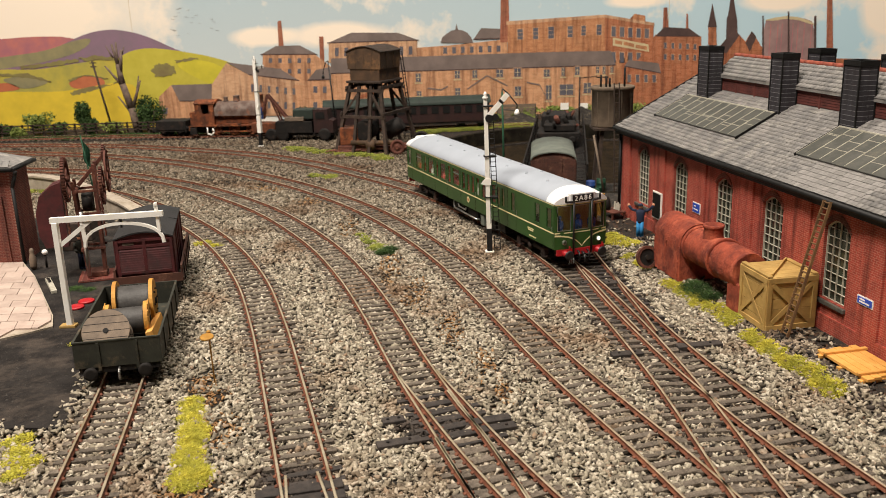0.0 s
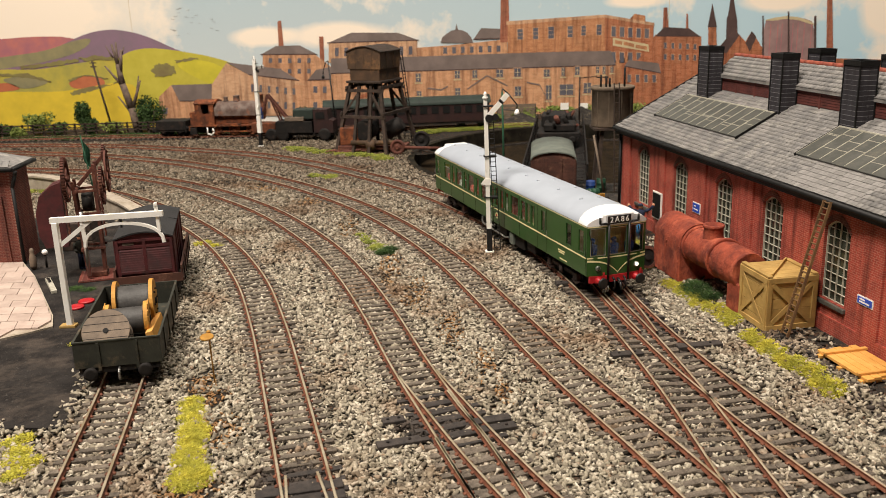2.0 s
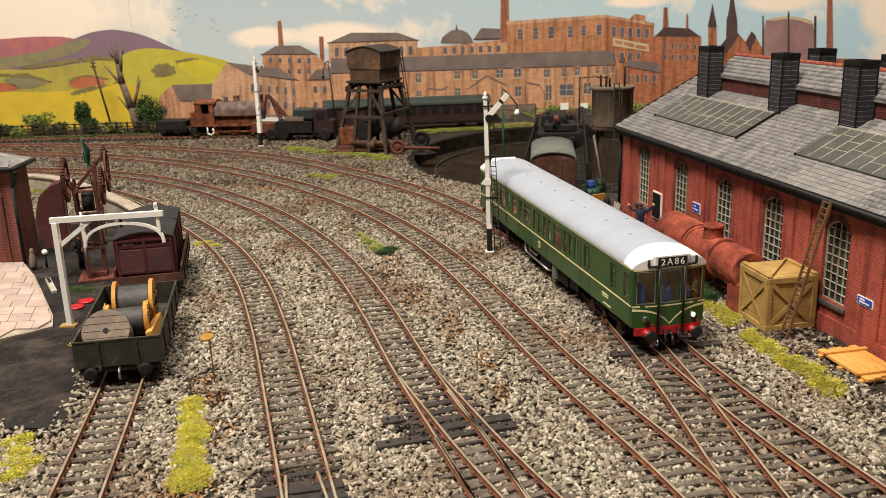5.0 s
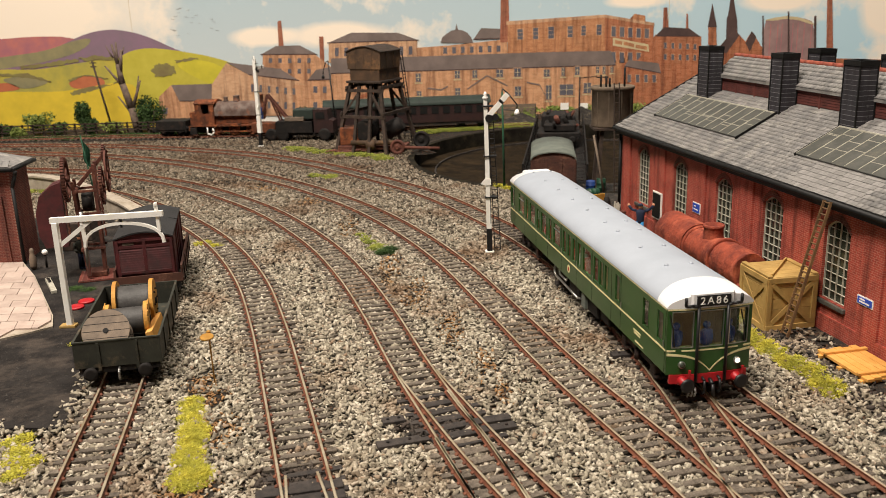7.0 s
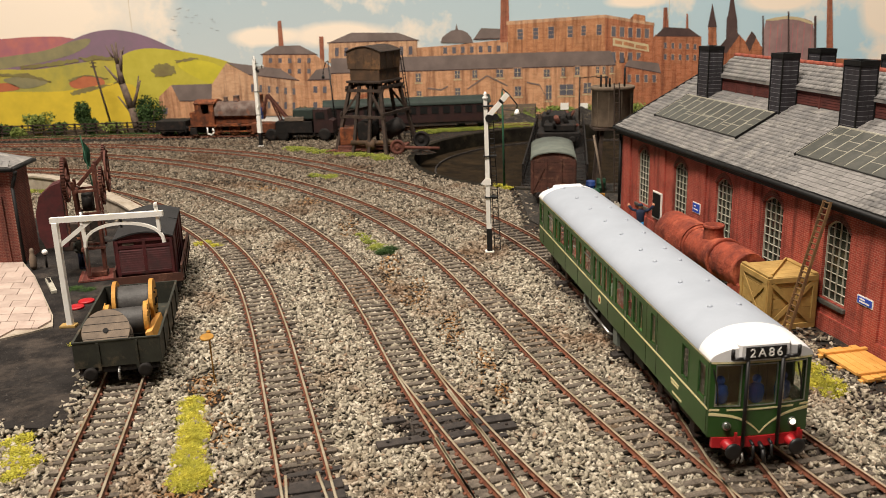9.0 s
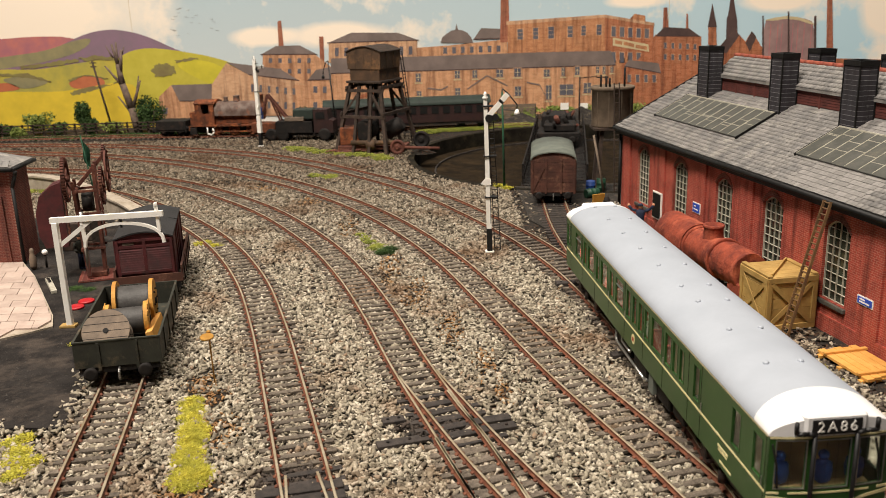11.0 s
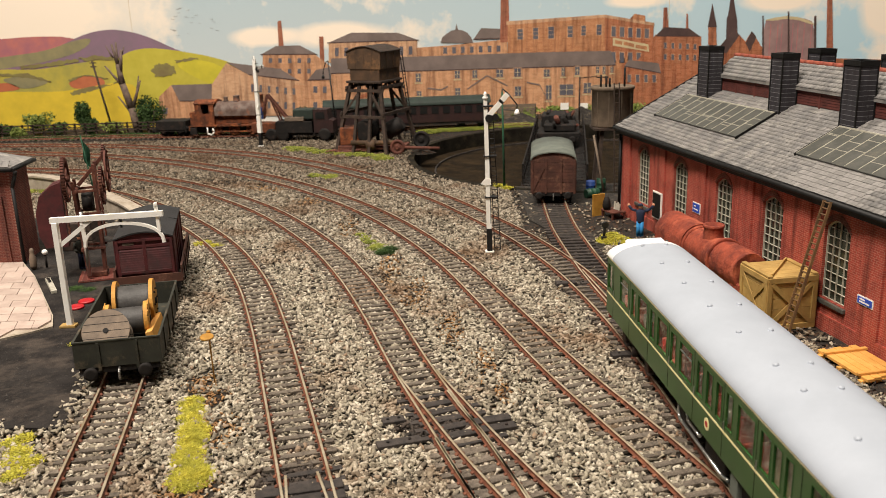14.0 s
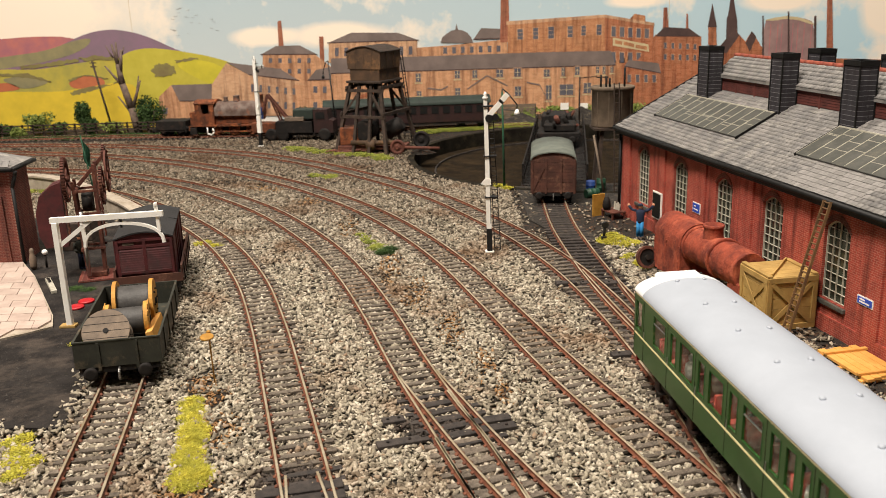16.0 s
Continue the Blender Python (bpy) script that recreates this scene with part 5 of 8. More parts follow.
    part("board", made(box, -13, -1.6, 0, 13, 1.6, 6.5, T3(0, 0, 0, 14), 0.2), "pallet", pl_)


def covered_van(name, key, x, y, label, colour, roofc, doors=True, length=76.0, h=31.0):
    w = on_line(name, key, x, y, label, "covered van")
    half, hw = length / 2, 17.2
    wagon_chassis(w, half, 34)
    z0, z1 = 8.6, h + 2.5
    body = part("body", made(box, -half, -hw, z0, half, hw, z1), colour, w)
    for end in (1, -1):
        n = 10
        for k in range(n):
            zz = z0 + (z1 - z0) * k / n
            x0, x1 = (half, half + 0.35) if end > 0 else (-half - 0.35, -half)
            part("board", made(box, x0, -hw + 0.1, zz + 0.12, x1, hw - 0.1, zz + (z1 - z0) / n - 0.08), colour, body)
        for yy in (-6, 6, -hw + 0.6, hw - 0.6):
            x0, x1 = (half + 0.36, half + 1.1) if end > 0 else (-half - 1.1, -half - 0.36)
            part("end_post", made(box, x0, yy - 0.7, z0 - 1, x1, yy + 0.7, z1), colour, body)
        bm = mesh()
        xx = end * (half + 0.6)
        beam(bm, (xx, -hw + 1, z0 + 2), (xx, -7, z1 - 6), 0.6, 1.2)
        part("brace", bm, colour, body)
        bm = mesh()
        pts = [(end * half, hw * math.cos(math.pi * k / 12) * 1.0, z1 + 5.0 * math.sin(math.pi * k / 12)) for k in range(13)]
        slab(bm, pts, (-end * 0.8, 0, 0))
        part("end_arch", bm, colour, body)
    for sgn in (1, -1):
        for k in range(9):
            zz = z0 + (z1 - z0) * k / 9
            y0, y1 = (hw, hw + 0.3) if sgn > 0 else (-hw - 0.3, -hw)
            part("board", made(box, -half + 0.2, y0, zz + 0.12, half - 0.2, y1, zz + (z1 - z0) / 9 - 0.1), colour, body)
        for xx in (-half + 1, -half * 0.55, -9, 9, half * 0.55, half - 1):
            y0, y1 = (hw + 0.31, hw + 0.9) if sgn > 0 else (-hw - 0.9, -hw - 0.31)
            part("side_post", made(box, xx - 0.6, y0, z0 - 0.5, xx + 0.6, y1, z1), colour, body)
    bm = mesh()
    n = 14
    prof = [(hw * 1.06 * math.cos(math.pi * k / n), z1 - 0.3 + 6.2 * math.sin(math.pi * k / n)) for k in range(n + 1)]
    outer = [[bm.verts.new((x, y, z)) for y, z in prof] for x in (-half - 1.4, half + 1.4)]
    inner = [[bm.verts.new((x, y * 0.97, z - 0.8)) for y, z in prof] for x in (-half - 1.4, half + 1.4)]
    for k in range(n):
        bm.faces.new((outer[0][k], outer[0][k + 1], outer[1][k + 1], outer[1][k])).smooth = True
        bm.faces.new((inner[1][k], inner[1][k + 1], inner[0][k + 1], inner[0][k])).smooth = True
        for e in (0, 1):
            bm.faces.new((outer[e][k], outer[e][k + 1], inner[e][k + 1], inner[e][k]))
    for k in (0, n):
        bm.faces.new((outer[0][k], outer[1][k], inner[1][k], inner[0][k]))
    part("roof", bm, roofc, w, "curved canvas-covered roof")
    return w


def container_wagon():
    """A louvred maroon container standing in a low-sided wagon."""
    w = on_line("container_wagon", "A", -172, 511, "low-sided wagon carrying a louvred maroon goods container", "wagon")
    half = 38.0
    wagon_chassis(w, half, 36)
    part("wagon_floor", made(box, -half, -18, 8.6, half, 18, 9.6), "wagon_grey", w)
    for y in (-18.4, 17.5):
        side = part("side_panel", made(box, -half - 0.4, y, 9.61, half + 0.4, y + 0.9, 19), "van_brown", w)
        for k in range(3):
            yy = y - 0.25 if y < 0 else y + 0.91
            part("plank", made(box, -half, yy, 9.8 + k * 3.1, half, yy + 0.24, 12.6 + k * 3.1), "van_brown", side)
        for x in (-30, -15, 0, 15, 30):
            yy = y - 0.8 if y < 0 else y + 1.16
            part("stanchion", made(box, x - 0.7, yy, 8, x + 0.7, yy + 0.55, 18.6), "under", side)
    for x in (-half - 0.4, half - 0.4):
        part("end_panel", made(box, x, -17.4, 9.61, x + 0.8, 17.4, 14.5), "van_brown", w)
    c = new("goods_container")
    c.empty_display_size = 0.005
    c.matrix_basis = w.matrix_basis @ pose(1.0 * MM, -1.0 * MM, 9.65 * MM)
    tagged(c, "maroon louvred goods container with black roof on a wagon", "container")
    hl, hw, top = 34.0, 15.4, 25.5
    body = part("body", made(box, -hl, -hw, 0, hl, hw, top), "maroon", c)
    for end in (1, -1):
        def plate(name, y0, y1, z0, z1, out0, out1, mat="maroon", words="", tilt=0.0):
            bm = mesh()
            x0, x1 = end * (hl + out0), end * (hl + out1)
            vs = box(bm, min(x0, x1), y0, z0, max(x0, x1), y1, z1)
            if tilt:
                for v in vs:
                    if v.co.z > (z0 + z1) / 2:
                        v.co.x -= end * tilt
            part(name, bm, mat, body, words)
        for y0, y1 in ((-hw, -hw + 1.6), (-0.9, 0.9), (hw - 1.6, hw)):
            plate("door_stile", y0, y1, 0, top, 0.01, 1.0)
        for z0, z1 in ((0, 2), (5.6, 6.8), (20.5, 22.0), (24.2, top)):
            for y0, y1 in ((-hw + 1.61, -0.91), (0.91, hw - 1.61)):
                plate("door_rail", y0, y1, z0, z1, 0.01, 0.9)
        for j in range(10):
            z = 7.0 + j * 1.34
            for y0, y1 in ((-hw + 1.7, -1.0), (1.0, hw - 1.7)):
                plate("louvre", y0, y1, z, z + 1.25, 0.02, 1.0, "maroon", "", 0.75)
        plate("number_plate", -hw + 4, -hw + 10, 22.4, 23.6, 0.02, 0.35, "drum_grey", "small grey plate")
        for y in (-2.0, 2.0):
            plate("hinge", y - 0.5, y + 0.5, 3, 4.6, 0.9, 1.5, "under")
        bm = mesh()
        pts = [(end * hl, -hw + 2 * hw * k / 12, top + 3.2 * math.sin(math.pi * k / 12)) for k in range(13)]
        slab(bm, pts, (-end * 0.8, 0, 0))
        part("end_arch", bm, "maroon", body)
    for y0, y1 in ((-hw - 0.3, -hw), (hw, hw + 0.3)):
        for k in range(8):
            part("board", made(box, -hl + 0.3, y0, 0.2 + k * 3.15, hl - 0.3, y1, 3.1 + k * 3.15), "maroon", body)
        for x in (-hl + 0.6, -12, 0, 12, hl - 0.6):
            q0, q1 = (y0 - 0.6, y0 - 0.01) if y0 < 0 else (y1 + 0.01, y1 + 0.6)
            part("side_post", made(box, x - 0.6, q0, 0, x + 0.6, q1, top - 0.3), "maroon", body)
    bm = mesh()
    n = 12
    prof = [(-hw * 1.05 + 2 * hw * 1.05 * k / n, top + 0.2 + 3.4 * math.sin(math.pi * k / n)) for k in range(n + 1)]
    for (ya, za), (yb, zb) in zip(prof[:-1], prof[1:]):
        slab(bm, [(-hl - 1.2, ya, za), (-hl - 1.2, yb, zb), (-hl - 1.2, yb, zb + 0.8), (-hl - 1.2, ya, za + 0.8)], (2 * hl + 2.4, 0, 0))
    bmesh.ops.remove_doubles(bm, verts=bm.verts[:], dist=0.01)
    roof = part("roof", bm, "tarp", c, "black canvas roof with slight camber")
    bm = mesh()
    beam(bm, (-4, -hw * 1.05, top + 1.2), (-4, 0, top + 4.7), 0.5, 0.7)
    beam(bm, (-4, 0, top + 4.7), (-4, hw * 1.05, top + 1.2), 0.5, 0.7)
    part("roof_strip", bm, "tarp", roof)


# ---- yard things ----
def loading_gauge():
    g = thing("loading_gauge", -199, 437, 1, 0, "white timber loading gauge with hanging curved bar", "loading gauge")
    bm = mesh()
    box(bm, -1.5, -1.5, 0, 1.5, 1.5, 57, None, 0.2)
    part("post", bm, "white", g)
    part("base", made(box, -5, -2.6, 0, 3.2, 2.6, 1.4, None, 0.2), "crate", g, "small tan timber foot")
    bm = mesh()
    beam(bm, (-2.2, 0, 58.2), (56, 0, 60.4), 2.4, 2.8)
    part("arm", bm, "white", g)
    bm = mesh()
    beam(bm, (0, 0, 44), (18, 0, 57.5), 1.3, 2.2)
    part("brace", bm, "white", g)
    pts = [(14 + 20.5 * (1 - math.cos(math.pi * k / 14)), 0, 43.5 + 11.5 * math.sin(math.pi * k / 14) ** 0.8 + 1.5 * k / 14) for k in range(15)]
    bm = mesh()
    rings = []
    for i, q in enumerate(pts):
        d = (Vector(pts[min(i + 1, 14)]) - Vector(pts[max(i - 1, 0)])).normalized()
        n = Vector((-d.z, 0, d.x))
        rings.append([bm.verts.new(Vector(q) + n * (0.75 * a) + Vector((0, 0.75 * b, 0))) for a, b in ((-1, -1), (1, -1), (1, 1), (-1, 1))])
    for a, b in zip(rings[:-1], rings[1:]):
        for i in range(4):
            bm.faces.new((a[i], a[(i + 1) % 4], b[(i + 1) % 4], b[i]))
    bm.faces.new(rings[0])
    bm.faces.new(rings[-1][::-1])
    part("curved_bar", bm, "white", g)
    bm = mesh()
    rod(bm, (34, 0, 53.5), (34, 0, 59), 0.6, n=6)
    rod(bm, (54, 0, 46), (53.8, 0, 52), 0.4, n=6)
    part("chain", bm, "under", g)
    for x0, z0, x1, z1 in ((53.2, 51, 52.6, 66), (14.2, 46.5, 13.8, 57)):
        bm = mesh()
        beam(bm, (x0, 0, z0), (x1, 0, z1), 1.2, 1.7)
        rod(bm, (x1, -0.9, z1 - 1), (x1, 0.9, z1 - 1), 0.7, n=8)
        part("hanger", bm, "white", g)


def yard_crane():
    c = thing("yard_crane", -217, 526, 1, 16, "rust-brown iron yard crane with gear wheels and counterweight", "crane")
    part("plinth", made(box, -11, -11, 0, 11, 11, 1.6, None, 0.3), "brick_dull", c, "reddish stone plinth")
    bm = mesh()
    box(bm, -6, -6, 1.6, 6, 6, 5, None, 0.5)
    part("foot", bm, "crane_rust", c)
    for y in (-6, 6):
        for x in (-7, 6):
            bm = mesh()
            beam(bm, (x * 0.75, y * 0.6, 5), (x, y * 0.9, 72 if x > 0 else 62), 2.2, 1.8)
            part("frame_post", bm, "crane_rust", c)
    for z in (20, 42, 56):
        for y in (-5.6, 5.6):
            bm = mesh()
            beam(bm, (-7, y, z), (7, y, z), 1.3, 1.3)
            part("cross_bar", bm, "crane_rust", c)
        bm = mesh()
        rod(bm, (-6, -8, z), (-6, 8, z), 1.2, n=10)
        part("shaft", bm, "crane_rust", c)

    def gear(x, y, z, r, wdt, teeth):
        bm = mesh()
        m = T3(x, y, z, 0, 90)
        n = 40
        rings = []
        for rr, hh in ((r - 1.6, -wdt / 2), (r, -wdt / 2), (r, wdt / 2), (r - 1.6, wdt / 2)):
            rings.append([bm.verts.new(m @ Vector((rr * math.cos(2 * math.pi * i / n), rr * math.sin(2 * math.pi * i / n), hh))) for i in range(n)])
        for a, b in zip(rings, rings[1:] + rings[:1]):
            for i in range(n):
                bm.faces.new((a[i], a[(i + 1) % n], b[(i + 1) % n], b[i]))
        for i in range(6):
            a = math.pi * i / 3
            beam(bm, m @ Vector((0, 0, 0)), m @ Vector(((r - 1) * math.cos(a), (r - 1) * math.sin(a), 0)), 1.0, 0.8)
        lathe(bm, [(1.8, -wdt), (1.8, wdt)], m, 12)
        for i in range(teeth):
            a = 2 * math.pi * i / teeth
            box(bm, r - 0.1, -0.45, -wdt / 2, r + 0.7, 0.45, wdt / 2, m @ T3(0, 0, 0, 0, 0, math.degrees(a)))
        part("gear_wheel", bm, "crane_rust", c, "large spoked iron gear wheel")
    gear(-11, 0, 63, 13, 2.2, 44)
    gear(9.5, -2, 58, 11, 1.8, 38)
    gear(13, 3, 66, 13, 1.2, 0)
    gear(12, 6, 76, 5.5, 1.6, 22)
    bm = mesh()
    beam(bm, (-5, 4, 58), (14, 8, 78), 2.0, 2.0)
    part("jib_stay", bm, "crane_rust", c)
    bm = mesh()
    rod(bm, (-3, 0, 49), (3, 0, 49), 6.0, n=20)
    part("winding_drum", bm, "under", c)
    bm = mesh()
    pts = [(-14, -3, 22), (-14, -3, 62), (-20, -3, 60), (-27, -3, 54), (-30, -3, 44), (-30, -3, 30), (-27, -3, 22)]
    slab(bm, pts, (0, 14, 0))
    part("counterweight", bm, "maroon", c, "curved maroon counterweight casing")
    for x0, y0, x1, y1 in ((-12.5, -5, -10.5, -7), (8, -6, 6, -8)):
        bm = mesh()
        for k in range(18):
            z = 62 - k * 1.9
            rod(bm, (x0 + (k % 2) * 0.5, y0, z), (x0 + ((k + 1) % 2) * 0.5, y0, z - 2.2), 0.7, n=6)
        part("chain", bm, "crane_rust", c)
    bm = mesh()
    rod(bm, (-4, -9, 4), (-4, -9, 44), 1.2, n=10)
    part("ram", bm, "chrome", c, "bright metal rod")
    f = thing("flag_pole", -292, 716, 0, 20, "thin dark pole with a drooping green flag", "flag")
    bm = mesh()
    rod(bm, (4, 0, 0), (-2, 0, 64), 0.7, 0.5, 8)
    part("pole", bm, "flag_green", f)
    bm = mesh()
    v = [[bm.verts.new((-1.5 + i * 1.2 + 0.5 * math.sin(j), 0.8 * math.sin(i * 1.4 + j * 0.6), 60 - j * 3 - i * 1.6)) for i in range(5)] for j in range(7)]
    for a, b in zip(v[:-1], v[1:]):
        for i in range(4):
            bm.faces.new((a[i], a[i + 1], b[i + 1], b[i]))
    bmesh.ops.solidify(bm, geom=bm.faces[:], thickness=0.3)
    part("cloth", bm, "flag_green", f, "drooping green cloth")


def figure(name, x, y, z, rz, pose_kind, label):
    """A small cast figure kept as one plain mesh."""
    bm = mesh()
    for s in (-1, 1):
        rod(bm, (0, s * 1.3, 0.5), (0, s * 1.0, 10.8), 1.25, 1.45, 10)
        box(bm, -1.0, s * 1.3 - 0.9, 0, 2.2, s * 1.3 + 0.9, 0.9)
    legs = len(bm.faces)
    lathe(bm, [(2.2, 10.0), (2.5, 11), (2.6, 14), (3.1, 17.3), (2.4, 18.6), (0.9, 19.2)], Matrix.Diagonal((0.7, 1, 1, 1)), 14)
    if pose_kind == "raised":
        tube(bm, [(0, -2.8, 18), (0.8, -6.0, 19.2), (1.2, -8.2, 22)], 0.95)
        tube(bm, [(0, 2.8, 18), (0.8, 6.0, 18.6), (1.2, 8.2, 20.8)], 0.95)
    else:
        tube(bm, [(0, -3.1, 17.6), (1, -3.8, 13.5), (3, -2.5, 12)], 0.9)
        tube(bm, [(0, 3.1, 17.6), (1, 3.8, 13.5), (3, 2.5, 12)], 0.9)
    coat = len(bm.faces)
    bmesh.ops.create_icosphere(bm, subdivisions=2, radius=1.55, matrix=T3(0.2, 0, 21.0))
    if pose_kind == "raised":
        for yy, zz in ((-8.3, 22.6), (8.3, 21.4)):
            bmesh.ops.create_icosphere(bm, subdivisions=1, radius=1.1, matrix=T3(1.2, yy, zz))
    head = len(bm.faces)
    lathe(bm, [(1.75, 21.6), (1.7, 22.4), (1.0, 23.1)], None, 12)
    bm.faces.ensure_lookup_table()
    for i, f in enumerate(bm.faces):
        f.material_index = 0 if i < legs else 1 if i < coat else 2 if i < head else 1
        f.smooth = True
    me = finish(bm, name)
    for k in (("jeans", "navy", "skin") if pose_kind == "raised" else ("navy", "wagon_grey", "skin")):
        me.materials.append(M[k])
    ob = new(name, me)
    ob.matrix_basis = pose(x * MM, y * MM, z * MM, 0, 0, rz)
    tagged(ob, label, "figurine")


def office():
    """Brick yard office at the edge of the yard."""
    o = thing("yard_office", -281, 560, 1, 4, "small red brick yard office with slate roof", "office building")
    part("wall", made(box, -90, 0, 0, 0, 30, 66), "brick_dull", o)
    part("wall", made(box, -0.01, 0.02, 0, 1.2, 30, 66), "brick_dull_y", o)
    part("panel", made(box, -14.5, -1.2, 0, -5.5, -0.01, 46), "brick_dull", o, "projecting brick pier")
    part("door", made(box, -30, -0.9, 0, -16, -0.01, 30), "yellow", o, "ochre panelled door")
    bm = mesh()
    slab(bm, [(-96, -4, 64), (4.5, -4, 64), (-40, 15, 78), (-96, 15, 78)], (0, 0, 1.6))
    slab(bm, [(4.5, -4, 64), (4.5, 34, 64), (-40, 15, 78)], (0, 0, 1.6))
    slab(bm, [(4.5, 34, 64), (-96, 34, 64), (-96, 15, 78), (-40, 15, 78)], (0, 0, 1.6))
    roof = part("roof", bm, "slate_rest", o, "hipped grey slate roof")
    for j in range(5):
        for i in range(16):
            d = j / 5
            x = 1 - i * 4.4 - (2.2 if j % 2 else 0) - d * 44
            m = T3(x, -4 + 19 * d, 65.7 + 14 * d, math.degrees(math.atan(14 / 19)))
            if i < 16:
                bm = mesh()
                box(bm, -2.1, 0, 0, 2.1, 5.4, 0.5, m)
                part("slate", bm, "slate", roof)
    bm = mesh()
    rod(bm, (-96, -5, 64), (5.5, -5, 64), 1.3, n=8)
    rod(bm, (5.5, -5, 64), (5.5, 35, 64), 1.3, n=8)
    part("gutter", bm, "gutter", o)
    bm = mesh()
    tube(bm, [(7, -4, 63), (6, -3, 60), (2.6, -1.5, 52), (2.6, -1.5, 0)], 1.2)
    part("downpipe", bm, "gutter", o)
    b = thing("storage_bin", -272, 588, 1, 5, "dark wooden storage bin beside the office", "storage bin")
    for k in range(3):
        part("board", made(box, 2, -1, 0.2 + k * 6.5, 28, 18, 6.4 + k * 6.5, None, 0.3), "wood_dark", b)
    s = thing("lamp_stand", -258, 546, 2, 0, "small dark stand with a white round lamp", "lamp")
    bm = mesh()
    rod(bm, (0, 0, 0), (0, 0, 9), 0.8, n=8)
    part("stem", bm, "under", s)
    bm = mesh()
    bmesh.ops.create_icosphere(bm, subdivisions=2, radius=1.9, matrix=T3(0, 0, 10.5))
    part("globe", bm, "white", s)
    s = thing("tied_sack", -266, 545, 2, 0, "small brown tied sack by the office wall", "luggage")
    bm = mesh()
    lathe(bm, [(1.8, 0), (2.3, 2), (2.2, 7), (1.5, 9.5), (1.2, 10.5), (1.5, 12), (0.8, 13.5)], None, 12)
    part("sack", bm, "drum_grey", s)


def paving():
    """Flagged terrace whose edge curves, each stone by itself."""
    th = thing("paved_terrace", 0, 0, 1, 0, "pale stone-flagged terrace beside the yard office", "terrace", kind="structure")
    rng = random.Random(5)
    base = [(-420, 395), (-300, 402), (-229, 419), (-218, 427), (-208, 436), (-215, 453), (-258, 528), (-279, 559), (-300, 559), (-420, 559)]
    bm = mesh()
    slab(bm, [(x, y, 0) for x, y in base], (0, 0, 1.0))
    part("bedding", bm, "platform", th)
    rows = 12
    for r in range(rows):
        y0, y1 = 420 + r * 11.5, 420 + (r + 1) * 11.5 - 0.35
        lim = lambda y: float(np.interp(y, [420, 427, 436, 453, 528, 560], [-229, -219, -209, -216, -259, -280]))
        x = -345.0
        while x < -205:
            w = rng.choice((9.0, 12.0, 15.0))
            xa0, xb0 = x, x + w - 0.35
            sh = lambda yy: -0.28 * (yy - 424)
            q = [(min(xa0 + sh(y0) + 34, lim(y0)), y0), (min(xb0 + sh(y0) + 34, lim(y0)), y0), (min(xb0 + sh(y1) + 34, lim(y1)), y1), (min(xa0 + sh(y1) + 34, lim(y1)), y1)]
            if q[1][0] - q[0][0] > 1.5 and q[2][0] - q[3][0] > 1.5:
                bm = mesh()
                slab(bm, [(a, b, 1.0) for a, b in q], (0, 0, 0.9 + rng.uniform(0, 0.2)))
                part("paving_stone", bm, "flag", th)
            x += w
    g = thing("low_grille", -239, 507, 1, 120, "small pale yellow grille lying on the tarmac", "grille")
    part("body", made(box, -15, -1.6, 0, 15, 1.6, 2.2, None, 0.2), "pale_bar", g)
    for k in range(4):
        part("slot", made(box, 3 + k * 2.9, -0.9, 2.21, 5 + k * 2.9, 0.9, 2.4), "under", g)
    for x, y in ((-206, 477), (-208, 467)):
        d = thing("red_lid", x, y, 1, 0, "round red metal lid lying in the yard", "lid", "red lids")
        bm = mesh()
        lathe(bm, [(4.4, 0), (4.6, 0.8), (4.0, 1.3), (1.0, 1.5)], None, 22)
        part("disc", bm, "red", d)


def platform_wall():
    p = thing("platform_wall", 0, 0, 0, 0, "low pale concrete platform edge behind the yard", "platform", kind="structure")
    ln = Line([(-560, 842), (-404, 823), (-351, 797), (-275, 712), (-239, 665), (-212, 615)])
    n = int(ln.length / 30)
    for i in range(n):
        a, b = ln.at(i * 30.0 + 0.3), ln.at(i * 30.0 + 29.7)
        d = ln.way(i * 30 + 15)
        nn = np.array([-d[1], d[0]]) * 4
        bm = mesh()
        slab(bm, [(a[0] - nn[0], a[1] - nn[1], 0), (b[0] - nn[0], b[1] - nn[1], 0), (b[0] + nn[0], b[1] + nn[1], 0), (a[0] + nn[0], a[1] + nn[1], 0)], (0, 0, 12))
        part("panel", bm, "platform", p)
        bm = mesh()
        nn = nn * 1.35
        slab(bm, [(a[0] - nn[0], a[1] - nn[1], 12), (b[0] - nn[0], b[1] - nn[1], 12), (b[0] + nn[0], b[1] + nn[1], 12), (a[0] + nn[0], a[1] + nn[1], 12)], (0, 0, 1.6))
        part("coping", bm, "platform", p)


# ---- things before the shed ----
BANK = 4.3


